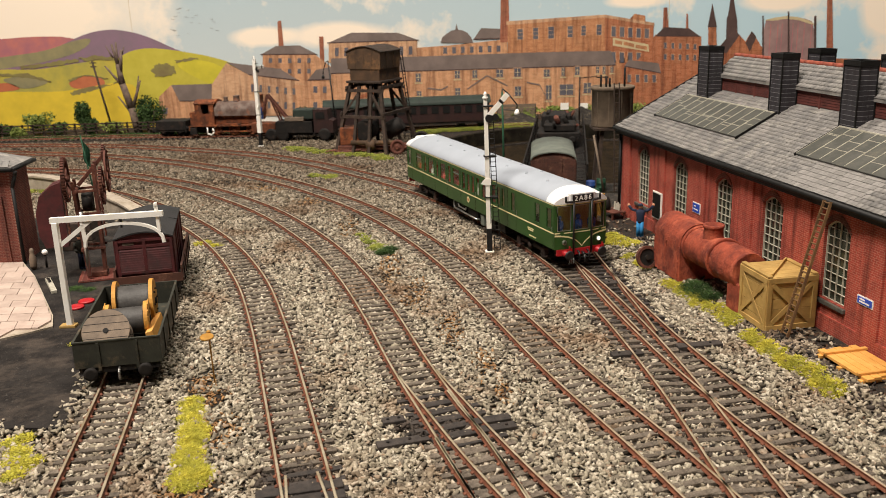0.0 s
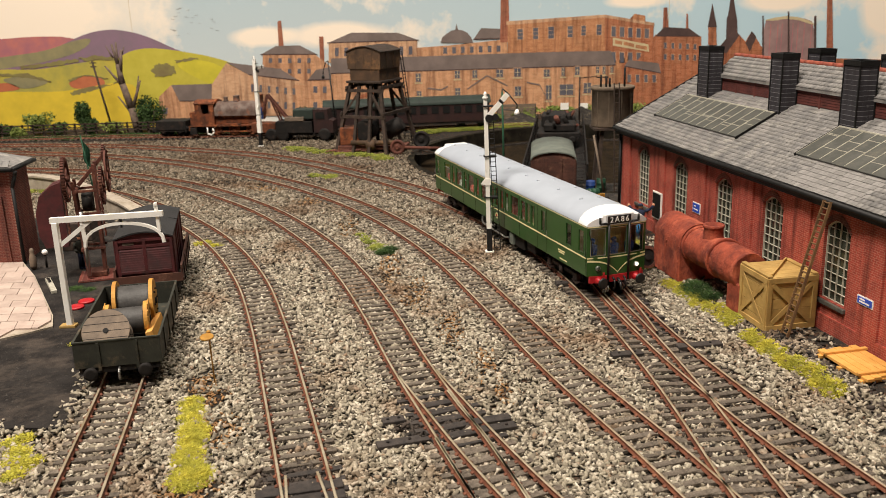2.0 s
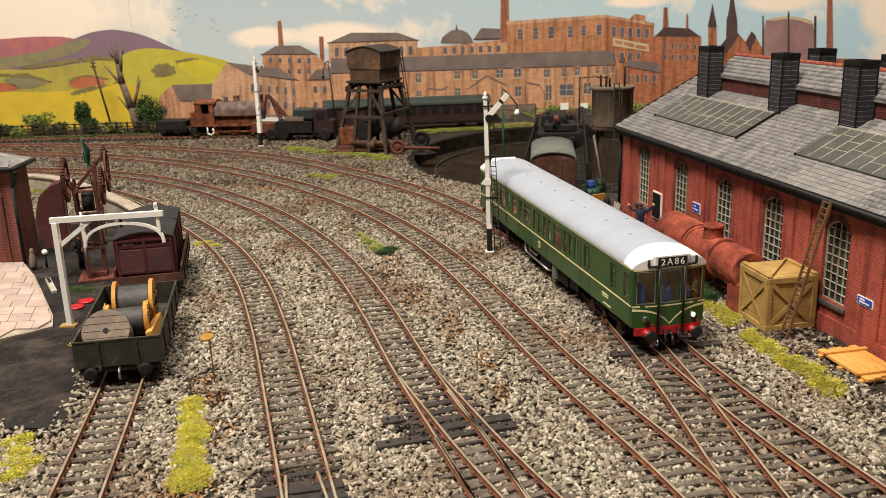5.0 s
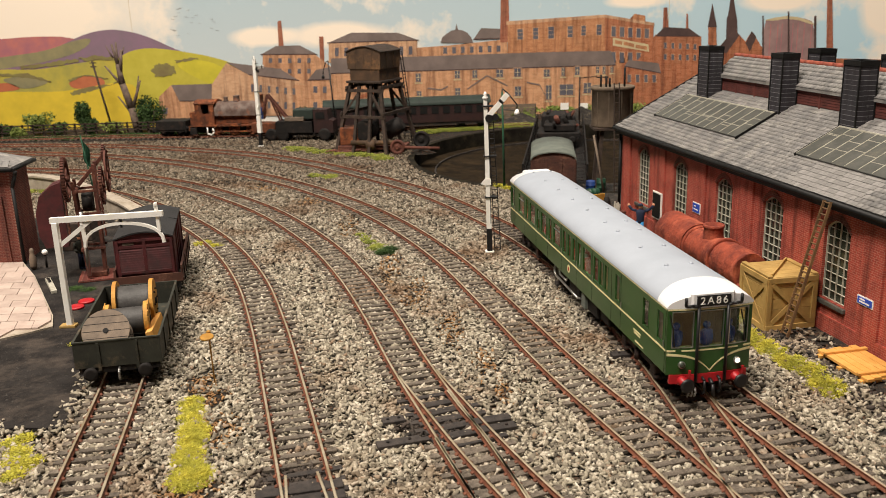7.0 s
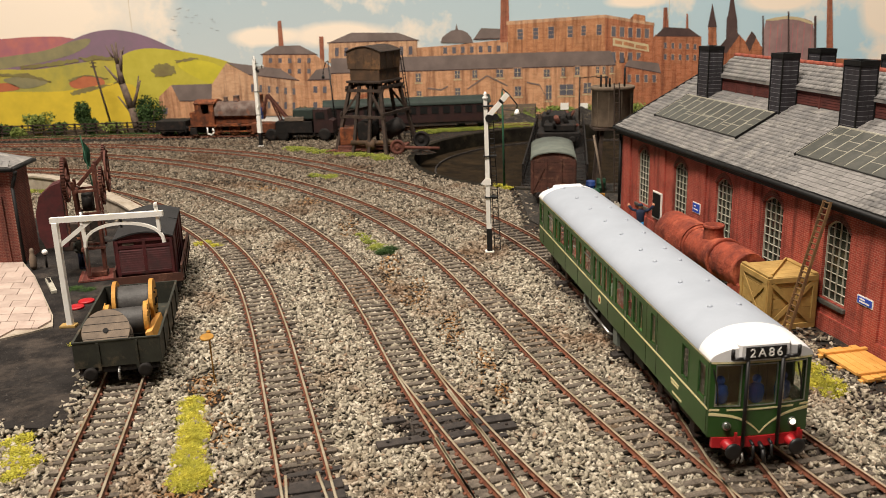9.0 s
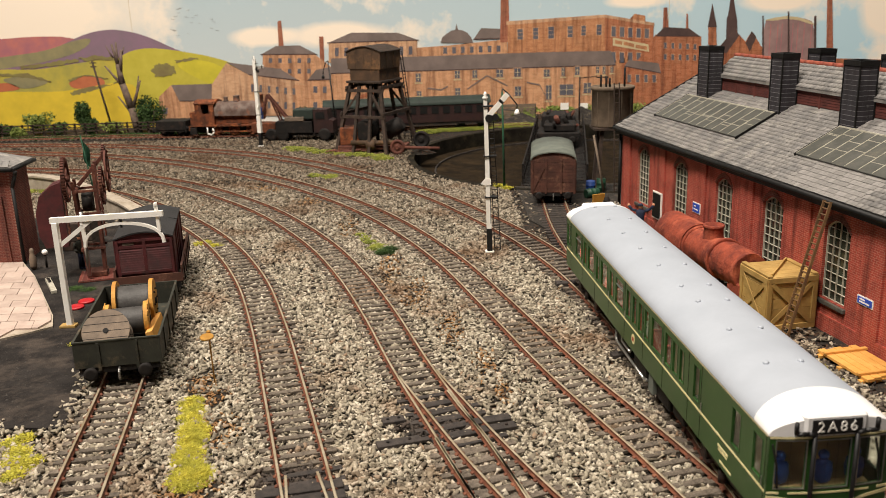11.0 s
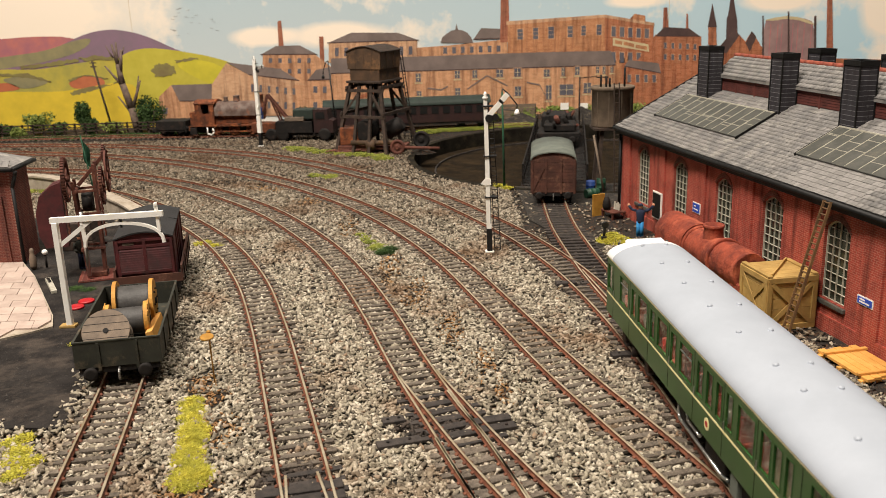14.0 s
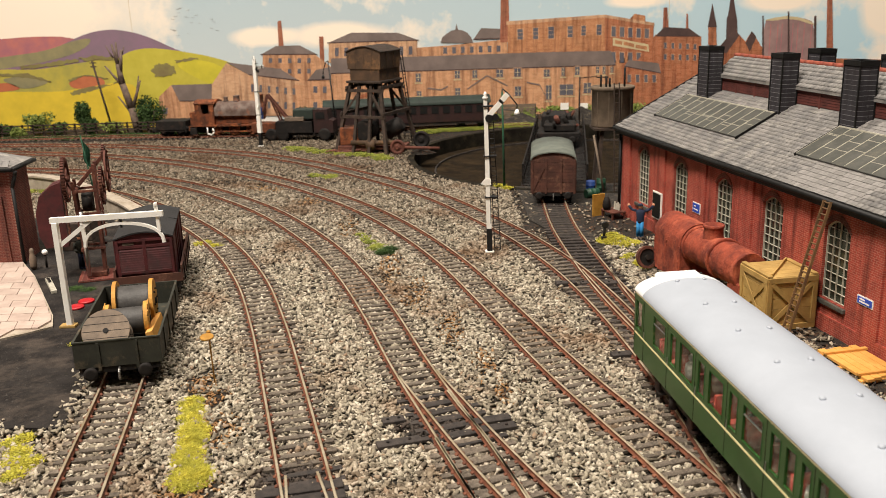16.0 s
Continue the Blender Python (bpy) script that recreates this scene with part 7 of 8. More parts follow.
def plants():
    yg, gr = "grass", "leaf"
    grass_patch(run(-108, 340, -92, 276, 14, 4.5, 7, 1.6), 16, 3.2, yg, 1, "bright yellow-green grass strip beside the siding")
    grass_patch(run(-170, 311, -156, 284, 8, 4.5, 5, 3, 2), 16, 2.6, yg, 2, "bright yellow-green grass beside the siding")
    grass_patch(run(-58, 610, -44, 572, 6, 4, 5, 3, 3), 14, 3.0, "grass_far", 4, "small yellow-green grass tuft between the tracks")
    grass_patch([(-39, 561, 5.5), (-36, 568, 5)], 18, 5, gr, 5, "small dark green tuft between the tracks")
    grass_patch(run(-122, 846, -104, 826, 4, 6, 7, 4, 4), 12, 3.5, "grass_far", 6, "small yellow-green grass tuft between the tracks")
    grass_patch(run(-175, 1010, -55, 925, 16, 9, 10, 6, 5), 9, 4, "grass_far", 7, "yellow-green grass below the water tower")
    grass_patch(run(-20, 1110, 110, 1150, 12, 12, 14, 6, 6), 7, 5, "grass_far", 8, "yellow-green grass beyond the turntable")
    grass_patch(run(114, 577, 124, 556, 4, 7, 8, 3, 7), 14, 2.8, yg, 9, "yellow-green grass by the shed door")
    grass_patch(run(119, 530, 124, 512, 3, 5, 6, 3, 8), 14, 2.8, yg, 10, "yellow-green grass by the boiler")
    grass_patch(run(128, 480, 146, 412, 16, 4.2, 5.0, 2, 9), 17, 2.6, yg, 11, "yellow-green grass strip along the boiler")
    grass_patch(run(139, 462, 142, 446, 3, 7, 6, 2, 10), 16, 4.5, gr, 12, "dark green grass under the boiler")
    grass_patch(run(147, 394, 161, 328, 18, 3.8, 5.0, 1.6, 11), 17, 2.8, yg, 13, "yellow-green grass strip along the shed siding")
    grass_patch([(52, 765, 6), (58, 755, 5)], 12, 4, yg, 14, "grass at the foot of the lamp post")
    grass_patch([(-170, 600, 7), (-160, 592, 5)], 12, 3, yg, 15, "grass beside the goods van")
    grass_patch([(-223, 503, 7), (-214, 500, 6)], 14, 2.6, gr, 16, "green grass at the crane's foot")
    grass_patch([(-185, 419, 3.5), (-187, 411, 3)], 14, 2.6, yg, 17, "grass tuft at the siding's edge")
    grass_patch(run(-690, 1150, -200, 1160, 30, 16, 16, 8, 12), 5, 5, gr, 18, "rough green verge along the field fence")
    grass_patch(run(-420, 800, -330, 810, 8, 10, 8, 4, 13), 8, 3, "grass_far", 19, "yellow-green grass on the platform")
    for x, y, r, h, m, s, n in ((-480, 1185, 13, 52, "leaf", 21, 1500), (-468, 1180, 11, 26, "leaf", 22, 700), (-392, 1195, 24, 48, "leaf", 23, 1700), (-545, 1195, 24, 32, "leaf_light", 24, 900), (-600, 1190, 34, 18, "leaf", 25, 1000), (-650, 1195, 40, 26, "leaf", 30, 1200),
                                (-560, 1165, 13, 14, "leaf_light", 26, 500), (-440, 1185, 22, 20, "leaf_light", 27, 700), (-350, 1195, 20, 16, "leaf_light", 28, 600), (-520, 1195, 18, 16, "leaf", 29, 600),
                                (120, 1205, 30, 17, "leaf_light", 31, 900), (165, 1205, 28, 20, "leaf_light", 32, 800), (205, 1190, 30, 18, "leaf_light", 33, 800), (70, 1205, 26, 10, "leaf_light", 34, 600), (260, 1190, 34, 24, "leaf_light", 35, 800), (-172, 1130, 12, 34, "leaf", 36, 500)):
        bush(x, y, r, h, m, s, "bushy green shrub along the backdrop" if m == "leaf" else "pale yellow-green shrub along the backdrop", n)
    # dead tree
    t = thing("dead_tree", -405, 1180, 0, 0, "bare grey dead tree with broken limbs", "tree")
    bm = mesh()
    tube_pts = [((0, 0, 0), (-6, 0, 34), 5.5, 4.6), ((-6, 0, 34), (-14, 0, 66), 4.6, 4.2), ((-14, 0, 66), (-17, 0, 92), 4.2, 3.0), ((-17, 0, 92), (-22, 0, 118), 2.4, 1.2), ((-15, 0, 80), (-10, 0, 110), 3.0, 1.6), ((-17, 0, 92), (-17, 3, 120), 2.2, 1.0), ((-13, 0, 62), (-34, 0, 90), 2.4, 0.9), ((-22, 0, 100), (-30, 0, 116), 1.3, 0.6), ((-4, 0, 34), (10, 0, 70), 2.6, 1.0), ((-3, 0, 22), (-22, 0, 50), 2.0, 0.8), ((2, 0, 48), (8, 2, 76), 1.6, 0.6), ((-10, 0, 104), (-6, 0, 114), 1.3, 0.6)]
    for a, b, r0, r1 in tube_pts:
        rod(bm, a, b, r0, r1, 10)
    part("trunk", bm, "bark", t)


def far_boards():
    """Small white boards and a low plank fence beyond the turntable."""
    for x0, x1, z0, z1 in ((164, 175, 14, 23), (189, 201, 14, 22)):
        t = thing("small_sign", (x0 + x1) / 2, 1185, 0, 0, "small white board on a short post among shrubs", "sign", "small boards")
        part("post", made(box, -0.8, -0.4, 0, 0.8, 0.8, z1), "wood_dark", t)
        part("board", made(box, (x0 - x1) / 2, -1.2, z0, (x1 - x0) / 2, -0.41, z1, None, 0.1), "white", t)
    fe = thing("plank_fence", 0, 1200, 0, 0, "low weathered grey-green plank fence by the backdrop", "fence")
    for k in range(4):
        z = 2 + k * 5
        part("plank", made(box, 80, -0.5, z, 132, 0.5, z + 4.5, None, 0.1), "drum_grey", fe)
    for x in (80, 106, 132):
        part("post", made(box, x - 1, 0.51, 0, x + 1, 2.2, 22), "wood_dark", fe)


def field_fence():
    f = thing("field_fence", 0, 0, 0, 0, "dark post-and-rail fence along the field", "fence")
    for i in range(24):
        x = -640 + i * 14
        part("post", made(box, x - 1.1, 1169, 0, x + 1.1, 1171, 17), "wood_dark", f)
        if i:
            for z in (6, 10.5, 15):
                part("rail", made(box, x - 15, 1168.2, z, x + 1, 1168.9, z + 1.6), "wood_dark", f)


# ---- the far yard ----
def water_tower():
    t = thing("water_tower", -71, 992, 0, -26, "tall dark timber water tower with rusty iron tank", "water tower")
    for x in (-1, 1):
        for y in (-1, 1):
            bm = mesh()
            beam(bm, (x * 32, y * 37, 0), (x * 18.5, y * 20, 76), 3.6, 3.6)
            part("leg", bm, "wood_dark", t)
            bm = mesh()
            beam(bm, (x * 10, y * 37, 0), (x * 7.5, y * 20, 76), 3.2, 3.2)
            part("leg", bm, "wood_dark", t)
    for z in (40, 68):
        k = z / 76
        hx, hy = 32 - 13.5 * k, 37 - 17 * k
        for y in (-1, 1):
            bm = mesh()
            beam(bm, (-hx - 4, y * (hy + 1.6), z), (hx + 4, y * (hy + 1.6), z), 2.4, 3.2)
            part("tie_beam", bm, "wood_dark", t)
        for x in (-1, 1):
            bm = mesh()
            beam(bm, (x * (hx + 1.6), -hy - 4, z + 3.3), (x * (hx + 1.6), hy + 4, z + 3.3), 2.4, 3.2)
            part("tie_beam", bm, "wood_dark", t)
    for y in (-1, 1):
        for x in (-1, 1):
            bm = mesh()
            beam(bm, (x * 24, y * 29, 43), (x * 7, y * 22, 67), 2.2, 2.2)
            part("brace", bm, "wood_dark", t)
            bm = mesh()
            beam(bm, (x * 20, y * 22, 66), (x * 19, y * 4, 77), 2.2, 2.6)
            part("brace", bm, "wood_dark", t)
    part("deck", made(box, -22, -25, 76, 22, 25, 78.5, None, 0.3), "wood_dark", t)
    part("trough", made(box, -18.5, -21, 78.51, 18.5, 26, 91, None, 0.4), "tank_rust", t)
    bm = mesh()
    n = 12
    prof = [(-20.5, 91)] + [(-21.5 + 43 * k / n, 109 + 6.0 * math.sin(math.pi * k / n)) for k in range(n + 1)] + [(20.5, 91)]
    slab(bm, [(x, -22, z) for x, z in prof], (0, 45, 0))
    tank = part("tank", bm, "tank_rust", t, "rusty riveted iron tank with arched lid")
    for x in (-10.5, 0, 10.5):
        part("strap", made(box, x - 0.4, -22.5, 91.5, x + 0.4, -22.01, 112), "tank_rust", tank)
    for y in (-8, 8):
        part("strap", made(box, 21.0, y - 0.4, 91.5, 21.9, y + 0.4, 109), "tank_rust", tank)
    bm = mesh()
    for k in range(n):
        a, b = prof[k + 1], prof[k + 2]
        slab(bm, [(a[0] * 1.05, -23.5, a[1]), (b[0] * 1.05, -23.5, b[1]), (b[0] * 1.05, -23.5, b[1] + 0.9), (a[0] * 1.05, -23.5, a[1] + 0.9)], (0, 48, 0))
    bmesh.ops.remove_doubles(bm, verts=bm.verts[:], dist=0.01)
    part("lid", bm, "wood_dark", tank, "dark overhanging tank lid")
    bm = mesh()
    rod(bm, (2, -2, 0), (2, -2, 76), 2.2, n=12)
    part("down_pipe", bm, "under", t)
    ladder_thing("iron_ladder", (-30, 1012, 0), (-41, 1004, 108), 5, 26, "under", "dark iron ladder up the water tower", 0.5)


def side_tank():
    t = thing("storage_tank", 147, 744, 0.5, 0, "weathered brown oval water tank on timber legs", "water tank")
    for x in (-12, 12):
        for y in (-8, 8):
            bm = mesh()
            beam(bm, (x * 1.1, y * 1.2, 0), (x * 0.8, y * 0.8, 53), 3.0, 3.0)
            part("leg", bm, "wood_dark", t)
    part("deck", made(box, -17, -12, 51.5, 17, 12, 54, None, 0.3), "wood_dark", t)
    bm = mesh()
    sq = Matrix.Diagonal((1.28, 0.95, 1, 1))
    lathe(bm, [(13.2, 54), (13.4, 55), (13.6, 84.5), (14.4, 85), (14.4, 87.5), (13.6, 88), (13.4, 86.6), (4, 86.4)], sq, 36)
    tank = part("shell", bm, "concrete", t)
    for k in range(10):
        a = 2 * math.pi * k / 10
        bm = mesh()
        x, y = 13.5 * 1.28 * math.cos(a), 13.5 * 0.95 * math.sin(a)
        rod(bm, (x, y, 54.5), (x, y, 84), 0.3, n=6)
        part("seam", bm, "concrete", tank)
    bm = mesh()
    for x, y, h in ((-6, -2, 9), (-2, 3, 7), (-10, 0, 10), (9, -4, 16)):
        rod(bm, (x, y, 86), (x, y, 87 + h), 0.9, n=8)
    beam(bm, (-14, 0, 95), (-4, 0, 95), 0.9, 0.9)
    part("vent_pipe", bm, "under", t)
    ladder_thing("tank_ladder", (149, 726, 0.5), (147.5, 730, 92), 5, 24, "wood_dark", "narrow dark ladder up the storage tank", 0.45)
    bm = mesh()
    p = thing("drain_pipe", 136, 726, 0.5, 0, "dull tan leaning drain pipe under the tank", "pipe")
    rod(bm, (2, 0, 0), (-6, 8, 48), 1.0, n=8)
    part("pipe", bm, "drum_grey", p)


def saddle_tank_engine():
    e = thing("tank_locomotive", -263, 1121, 2.95, -5, "rust-orange saddle tank steam locomotive with grey tank", "locomotive")
    e.scale = (0.86, 1.0, 0.95)
    part("main_frame", made(box, -54, -7, 4, 50, 7, 12.99), "under", e)
    part("firebox", made(box, -22.7, -9, 15.01, 38, 9, 24, None, 0.6), "loco_rust", e)
    part("footplate", made(box, -60, -15, 13, 52, 15, 15, None, 0.2), "loco_rust", e)
    bm = mesh()
    lathe(bm, [(11, 0), (11, 66), (9, 67)], T3(-18, 0, 31, 0, 90), 24)
    part("boiler", bm, "loco_rust", e)
    bm = mesh()
    n = 16
    prof = [(-14, 27)] + [(-14 * math.cos(math.pi * k / n), 33 + 12 * math.sin(math.pi * k / n)) for k in range(n + 1)] + [(14, 27)]
    slab(bm, [(-22, y, z) for y, z in prof], (62, 0, 0))
    part("saddle_tank", bm, "loco_grey", e, "chalky grey saddle tank streaked with rust")
    bm = mesh()
    slab(bm, [(-50, -14.5, 15), (-50, -14.5, 42), (-42, -14.5, 42), (-40, -14.5, 30), (-24, -14.5, 30), (-24, -14.5, 15)], (0, 1.2, 0))
    slab(bm, [(-50, 13.3, 15), (-50, 13.3, 42), (-42, 13.3, 42), (-40, 13.3, 30), (-24, 13.3, 30), (-24, 13.3, 15)], (0, 1.2, 0))
    box(bm, -24, -14.5, 15, -22.8, 14.5, 46)
    box(bm, -51, -14.5, 15, -49.8, 14.5, 44)
    box(bm, -30, -14.5, 30, -24, -13.3, 44)
    cab = part("cab", bm, "loco_rust", e, "rusty open cab")
    bm = mesh()
    prof = [(-15.5 + 31 * k / 10, 44 + 4 * math.sin(math.pi * k / 10)) for k in range(11)]
    slab(bm, [(-52, y, z) for y, z in prof] + [(-52, 15.5, 43), (-52, -15.5, 43)], (32, 0, 0))
    part("cab_roof", bm, "loco_rust", e)
    part("bunker", made(box, -60, -13, 15, -51.1, 13, 32, None, 0.4), "loco_rust", e)
    for x, r, h, z in ((44, 4.2, 14, 38), (8, 4.5, 7, 44), (-8, 3, 5, 44.5)):
        bm = mesh()
        lathe(bm, [(r + 1, z), (r, z + 2), (r, z + h), (r + 0.8, z + h + 1), (r * 0.6, z + h + 1)], T3(x), 16)
        part("chimney" if x > 40 else "dome", bm, "loco_grey" if x < 40 else "loco_rust", e)
    for x in (-22, 4, 30):
        bm = mesh()
        for y in (-9, 9):
            lathe(bm, [(8.4, -1), (8.4, -0.5), (7.6, -0.4), (7.6, 1), (6, 1.1), (5.8, 0.4), (2, 0.5), (2, 1.8)], T3(x, y, 8.6, 90 if y < 0 else -90), 24)
        part("wheelset", bm, "loco_rust", e)
    bm = mesh()
    for y in (-11.5, 11.5):
        beam(bm, (-22, y, 6), (30, y, 6), 1.2, 1.8)
        rod(bm, (38, y, 10), (50, y, 10), 4, n=14)
    part("coupling_rod", bm, "loco_rust", e)
    bm = mesh()
    tube(bm, [(-34, -15.6, 12), (-34, -16, 4), (-28, -16, 2), (-24, -15.8, 6), (-26, -15.6, 11)], 1.1)
    part("injector_pipe", bm, "white", e, "white bent injector pipe")
    for end in (1, -1):
        x = 52 if end > 0 else -60
        part("buffer_beam", made(box, min(x, x + end * 1.4), -16, 8, max(x, x + end * 1.4), 16, 14.5), "loco_rust", e)
        for y in (-11, 11):
            bm = mesh()
            lathe(bm, [(2.2, 0), (1.6, 1), (1.4, 4), (3.3, 4.2), (3.3, 5), (2, 5.4)], T3(x + end * 1.4, y, 11, 0, 90 * end), 14)
            part("buffer", bm, "under", e)
    part("side_step", made(box, -60, -17, 3, -50, -14, 12, None, 0.3), "under", e)
    part("tool_plank", made(box, -10, -15, 15.2, 16, -12.5, 17, None, 0.1), "loco_rust", e)
    d = thing("black_wagon", -340, 1130, 2.95, -7, "low black wagon coupled behind the locomotive", "wagon")
    wagon_chassis(d, 20, 32)
    part("body", made(box, -20, -15, 8.6, 20, 15, 20, None, 0.4), "under", d)


def far_stock():
    # brake coach behind the tower
    c = thing("passenger_coach", -54, 1134.5, 2.95, 4.2, "dark maroon passenger coach with dull green roof", "coach")
    part("body", made(box, -92, -17, 8, 118, 17, 31), "coach_dark", c)
    bm = mesh()
    n = 12
    prof = [(17.8 * math.cos(math.pi * k / n), 31 + 8 * math.sin(math.pi * k / n)) for k in range(n + 1)]
    slab(bm, [(-94, y, z) for y, z in prof], (214, 0, 0))
    part("roof", bm, "coach_roof", c, "dull green arched roof")
    for k in range(14):
        x = -86 + k * 14.4
        part("window", made(box, x, -17.5, 19, x + 9, -17.01, 28), "gutter", c, "small dark coach window")
    part("gutter", made(box, -93, -18.2, 30, 119, -17.01, 31.2), "coach_roof", c)
    part("sole_bar", made(box, -92, -16, 5, 118, 16, 7.99), "under", c)
    for x in (-70, 95):
        for ax in (-13, 13):
            bm = mesh()
            for y in (-9, 9):
                lathe(bm, [(6, -1), (6, 1), (2, 1.2)], T3(x + ax, y, 6, 90), 18)
            part("wheelset", bm, "under", c)
    # old lorry with jib
    l = thing("crane_lorry", -165, 1078, 0, -8, "old dark lorry with a lattice crane jib and timber load", "lorry")
    part("chassis", made(box, -34, -9, 7, 38, 9, 10), "under", l)
    part("flat_bed", made(box, -34, -12, 10, 12, 12, 24, None, 0.4), "under", l)
    part("load", made(box, -22, -12.6, 24.5, 2, -6, 29.5, None, 0.3), "drum_grey", l, "tan timber load")
    bm = mesh()
    slab(bm, [(14, -11, 10), (38, -11, 10), (38, -11, 24), (33, -11, 26), (31, -11, 38), (14, -11, 38)], (0, 22, 0))
    cab = part("cab", bm, "coach_dark", l, "dull dark maroon lorry cab")
    part("cab_window", made(box, 17, -11.6, 27, 28, -11.01, 35), "gutter", cab)
    part("canopy", made(box, -12, -10, 26, 13.5, 10, 38.5, None, 1.2), "coach_roof", l)
    bm = mesh()
    for y in (-4, 4):
        beam(bm, (-20, y, 24), (-45, y * 0.7, 56), 2.2, 2.6)
        beam(bm, (-45, y * 0.7, 56), (-52, y * 0.6, 36), 1.6, 2.0)
        beam(bm, (-30, y, 24), (-40, y, 50), 1.4, 1.8)
    part("jib", bm, "crane_rust", l, "rusty crane jib")
    part("operator_hut", made(box, -56, -3, 26, -52.5, 2, 40, None, 0.5), "barrel_blue", l)
    part("counter_box", made(box, -66, -8, 10, -36, 8, 22, None, 0.5), "loco_rust", l)
    for x in (-40, -26, 27):
        for y in (-10.5, 10.5):
            bm = mesh()
            lathe(bm, [(5, -1.6), (7.6, -1.2), (7.8, 0), (7.6, 1.2), (5, 1.6), (2, 1.2)], T3(x, y, 7.8, 90), 22)
            part("wheel", bm, "under", l)
    # scrap engine under the tower
    s = thing("scrap_engine", -66, 975, 0.2, -10, "rusty stationary engine with drum and wheels", "stationary engine")
    part("bed", made(box, -46, -14, 4, 30, 14, 8, None, 0.5), "crane_rust", s)
    part("engine_box", made(box, -44, -11, 8.01, -22, 11, 28, None, 1.0), "loco_rust", s)
    bm = mesh()
    lathe(bm, [(10, 0), (11.5, 1), (11.5, 22), (10, 23)], T3(-16, 12, 24, 90), 24)
    part("drum", bm, "under", s)
    bm = mesh()
    lathe(bm, [(8, 0), (9.5, 2), (9, 20), (6, 23)], T3(4, 6, 20, 0, 62), 22)
    part("hopper", bm, "under", s)
    bm = mesh()
    rod(bm, (-30, -16, 12), (20, -16, 12), 2.6, n=14)
    rod(bm, (-12, -17, 10), (-2, -17, 10), 5.5, n=18)
    part("shaft", bm, "tank_rust", s)
    for x, y, r, tlt in ((24, -22, 8.2, 90), (42, 22, 9.5, 90), (-46, 10, 6.5, 90)):
        bm = mesh()
        lathe(bm, [(r - 2.4, -2), (r, -1.8), (r, 1.8), (r - 2.4, 2), (r - 2.8, 1), (2.4, 1), (2.2, 2.6)], T3(x, y, r, tlt), 24)
        part("wheel", bm, "crane_rust" if r < 9 else "under", s)
    bm = mesh()
    rod(bm, (24, -22, 8), (70, -18, 6), 1.8, n=8)
    part("draw_bar", bm, "crane_rust", s)
    bm = mesh()
    for k in range(9):
        rod(bm, (-60 + k * 4, -14 + 3 * math.sin(k), 1.5), (-44 + k * 5, -12 + 3 * math.cos(k * 2), 4), 1.3, n=6)
    part("scrap_bar", bm, "crane_rust", s)
    # coal and scrap heaps beyond the turntable
    for x, y, w, h, sd, mt in ((190, 1170, 46, 20, 4, "cinder"), (110, 1176, 34, 13, 5, "cinder"), (-20, 955, 16, 6, 6, "bed")):
        hp = thing("coal_heap" if mt == "cinder" else "ash_heap", x, y, 0, 0, "dark heap of coal and scrap beyond the turntable" if mt == "cinder" else "low brown ash heap by the turntable", "heap", "heaps")
        bm = mesh()
        n, k = 22, 9
        rows = []
        for j in range(k + 1):
            q = j / k
            rows.append([bm.verts.new(((w * q) * math.cos(a) * (1 + 0.2 * noise.noise((a * 2, sd, q))), (w * 0.7 * q) * math.sin(a), h * (1 - q) ** 1.2 + 2.6 * noise.noise((math.cos(a) * q * 5, math.sin(a) * q * 5, sd)) * (1 - q))) for a in (2 * math.pi * i / n for i in range(n))])
        for a, b in zip(rows[:-1], rows[1:]):
            for i in range(n):
                bm.faces.new((a[i], a[(i + 1) % n], b[(i + 1) % n], b[i]))
        part("mound", bm, mt, hp)
    bm = mesh()
    t = thing("low_wagon", 138, 1006, 2.4, 81.4, "dark low wagon piled with scrap on the turntable bridge", "wagon")
    t.scale = (1.3, 1.35, 1.25)
    wagon_chassis(t, 40, 34)
    part("deck", made(box, -40, -17, 8.6, 40, 17, 12, None, 0.3), "under", t)
    for x0, y0, x1, y1, z1 in ((-34, -14, -6, 12, 19), (-4, -10, 22, 15, 23), (24, -14, 38, 4, 17), (-24, -6, 6, 8, 26)):
        part("scrap_box", made(box, x0, y0, 12.01, x1, y1, z1, None, 1.2), "under", t, "dark rusty machine casing")
    rng = random.Random(4)
    for k in range(14):
        bm = mesh()
        x, y = rng.uniform(-34, 30), rng.uniform(-13, 13)
        rod(bm, (x, y, 13), (x + rng.uniform(-16, 16), y + rng.uniform(-8, 8), rng.uniform(16, 27)), rng.uniform(0.8, 2.2), n=7)
        part("scrap_bar", bm, "under" if k % 3 else "crane_rust", t)


# ---- the painted backdrop: a board with a printed hill-and-town scene ----
def print_colour(name, c1, c2, scale=40.0, streak=False):
    M[name] = surf(name, c1, c2, 0.75, scale=scale, fine=260, bump=0.0, spec=0.2)


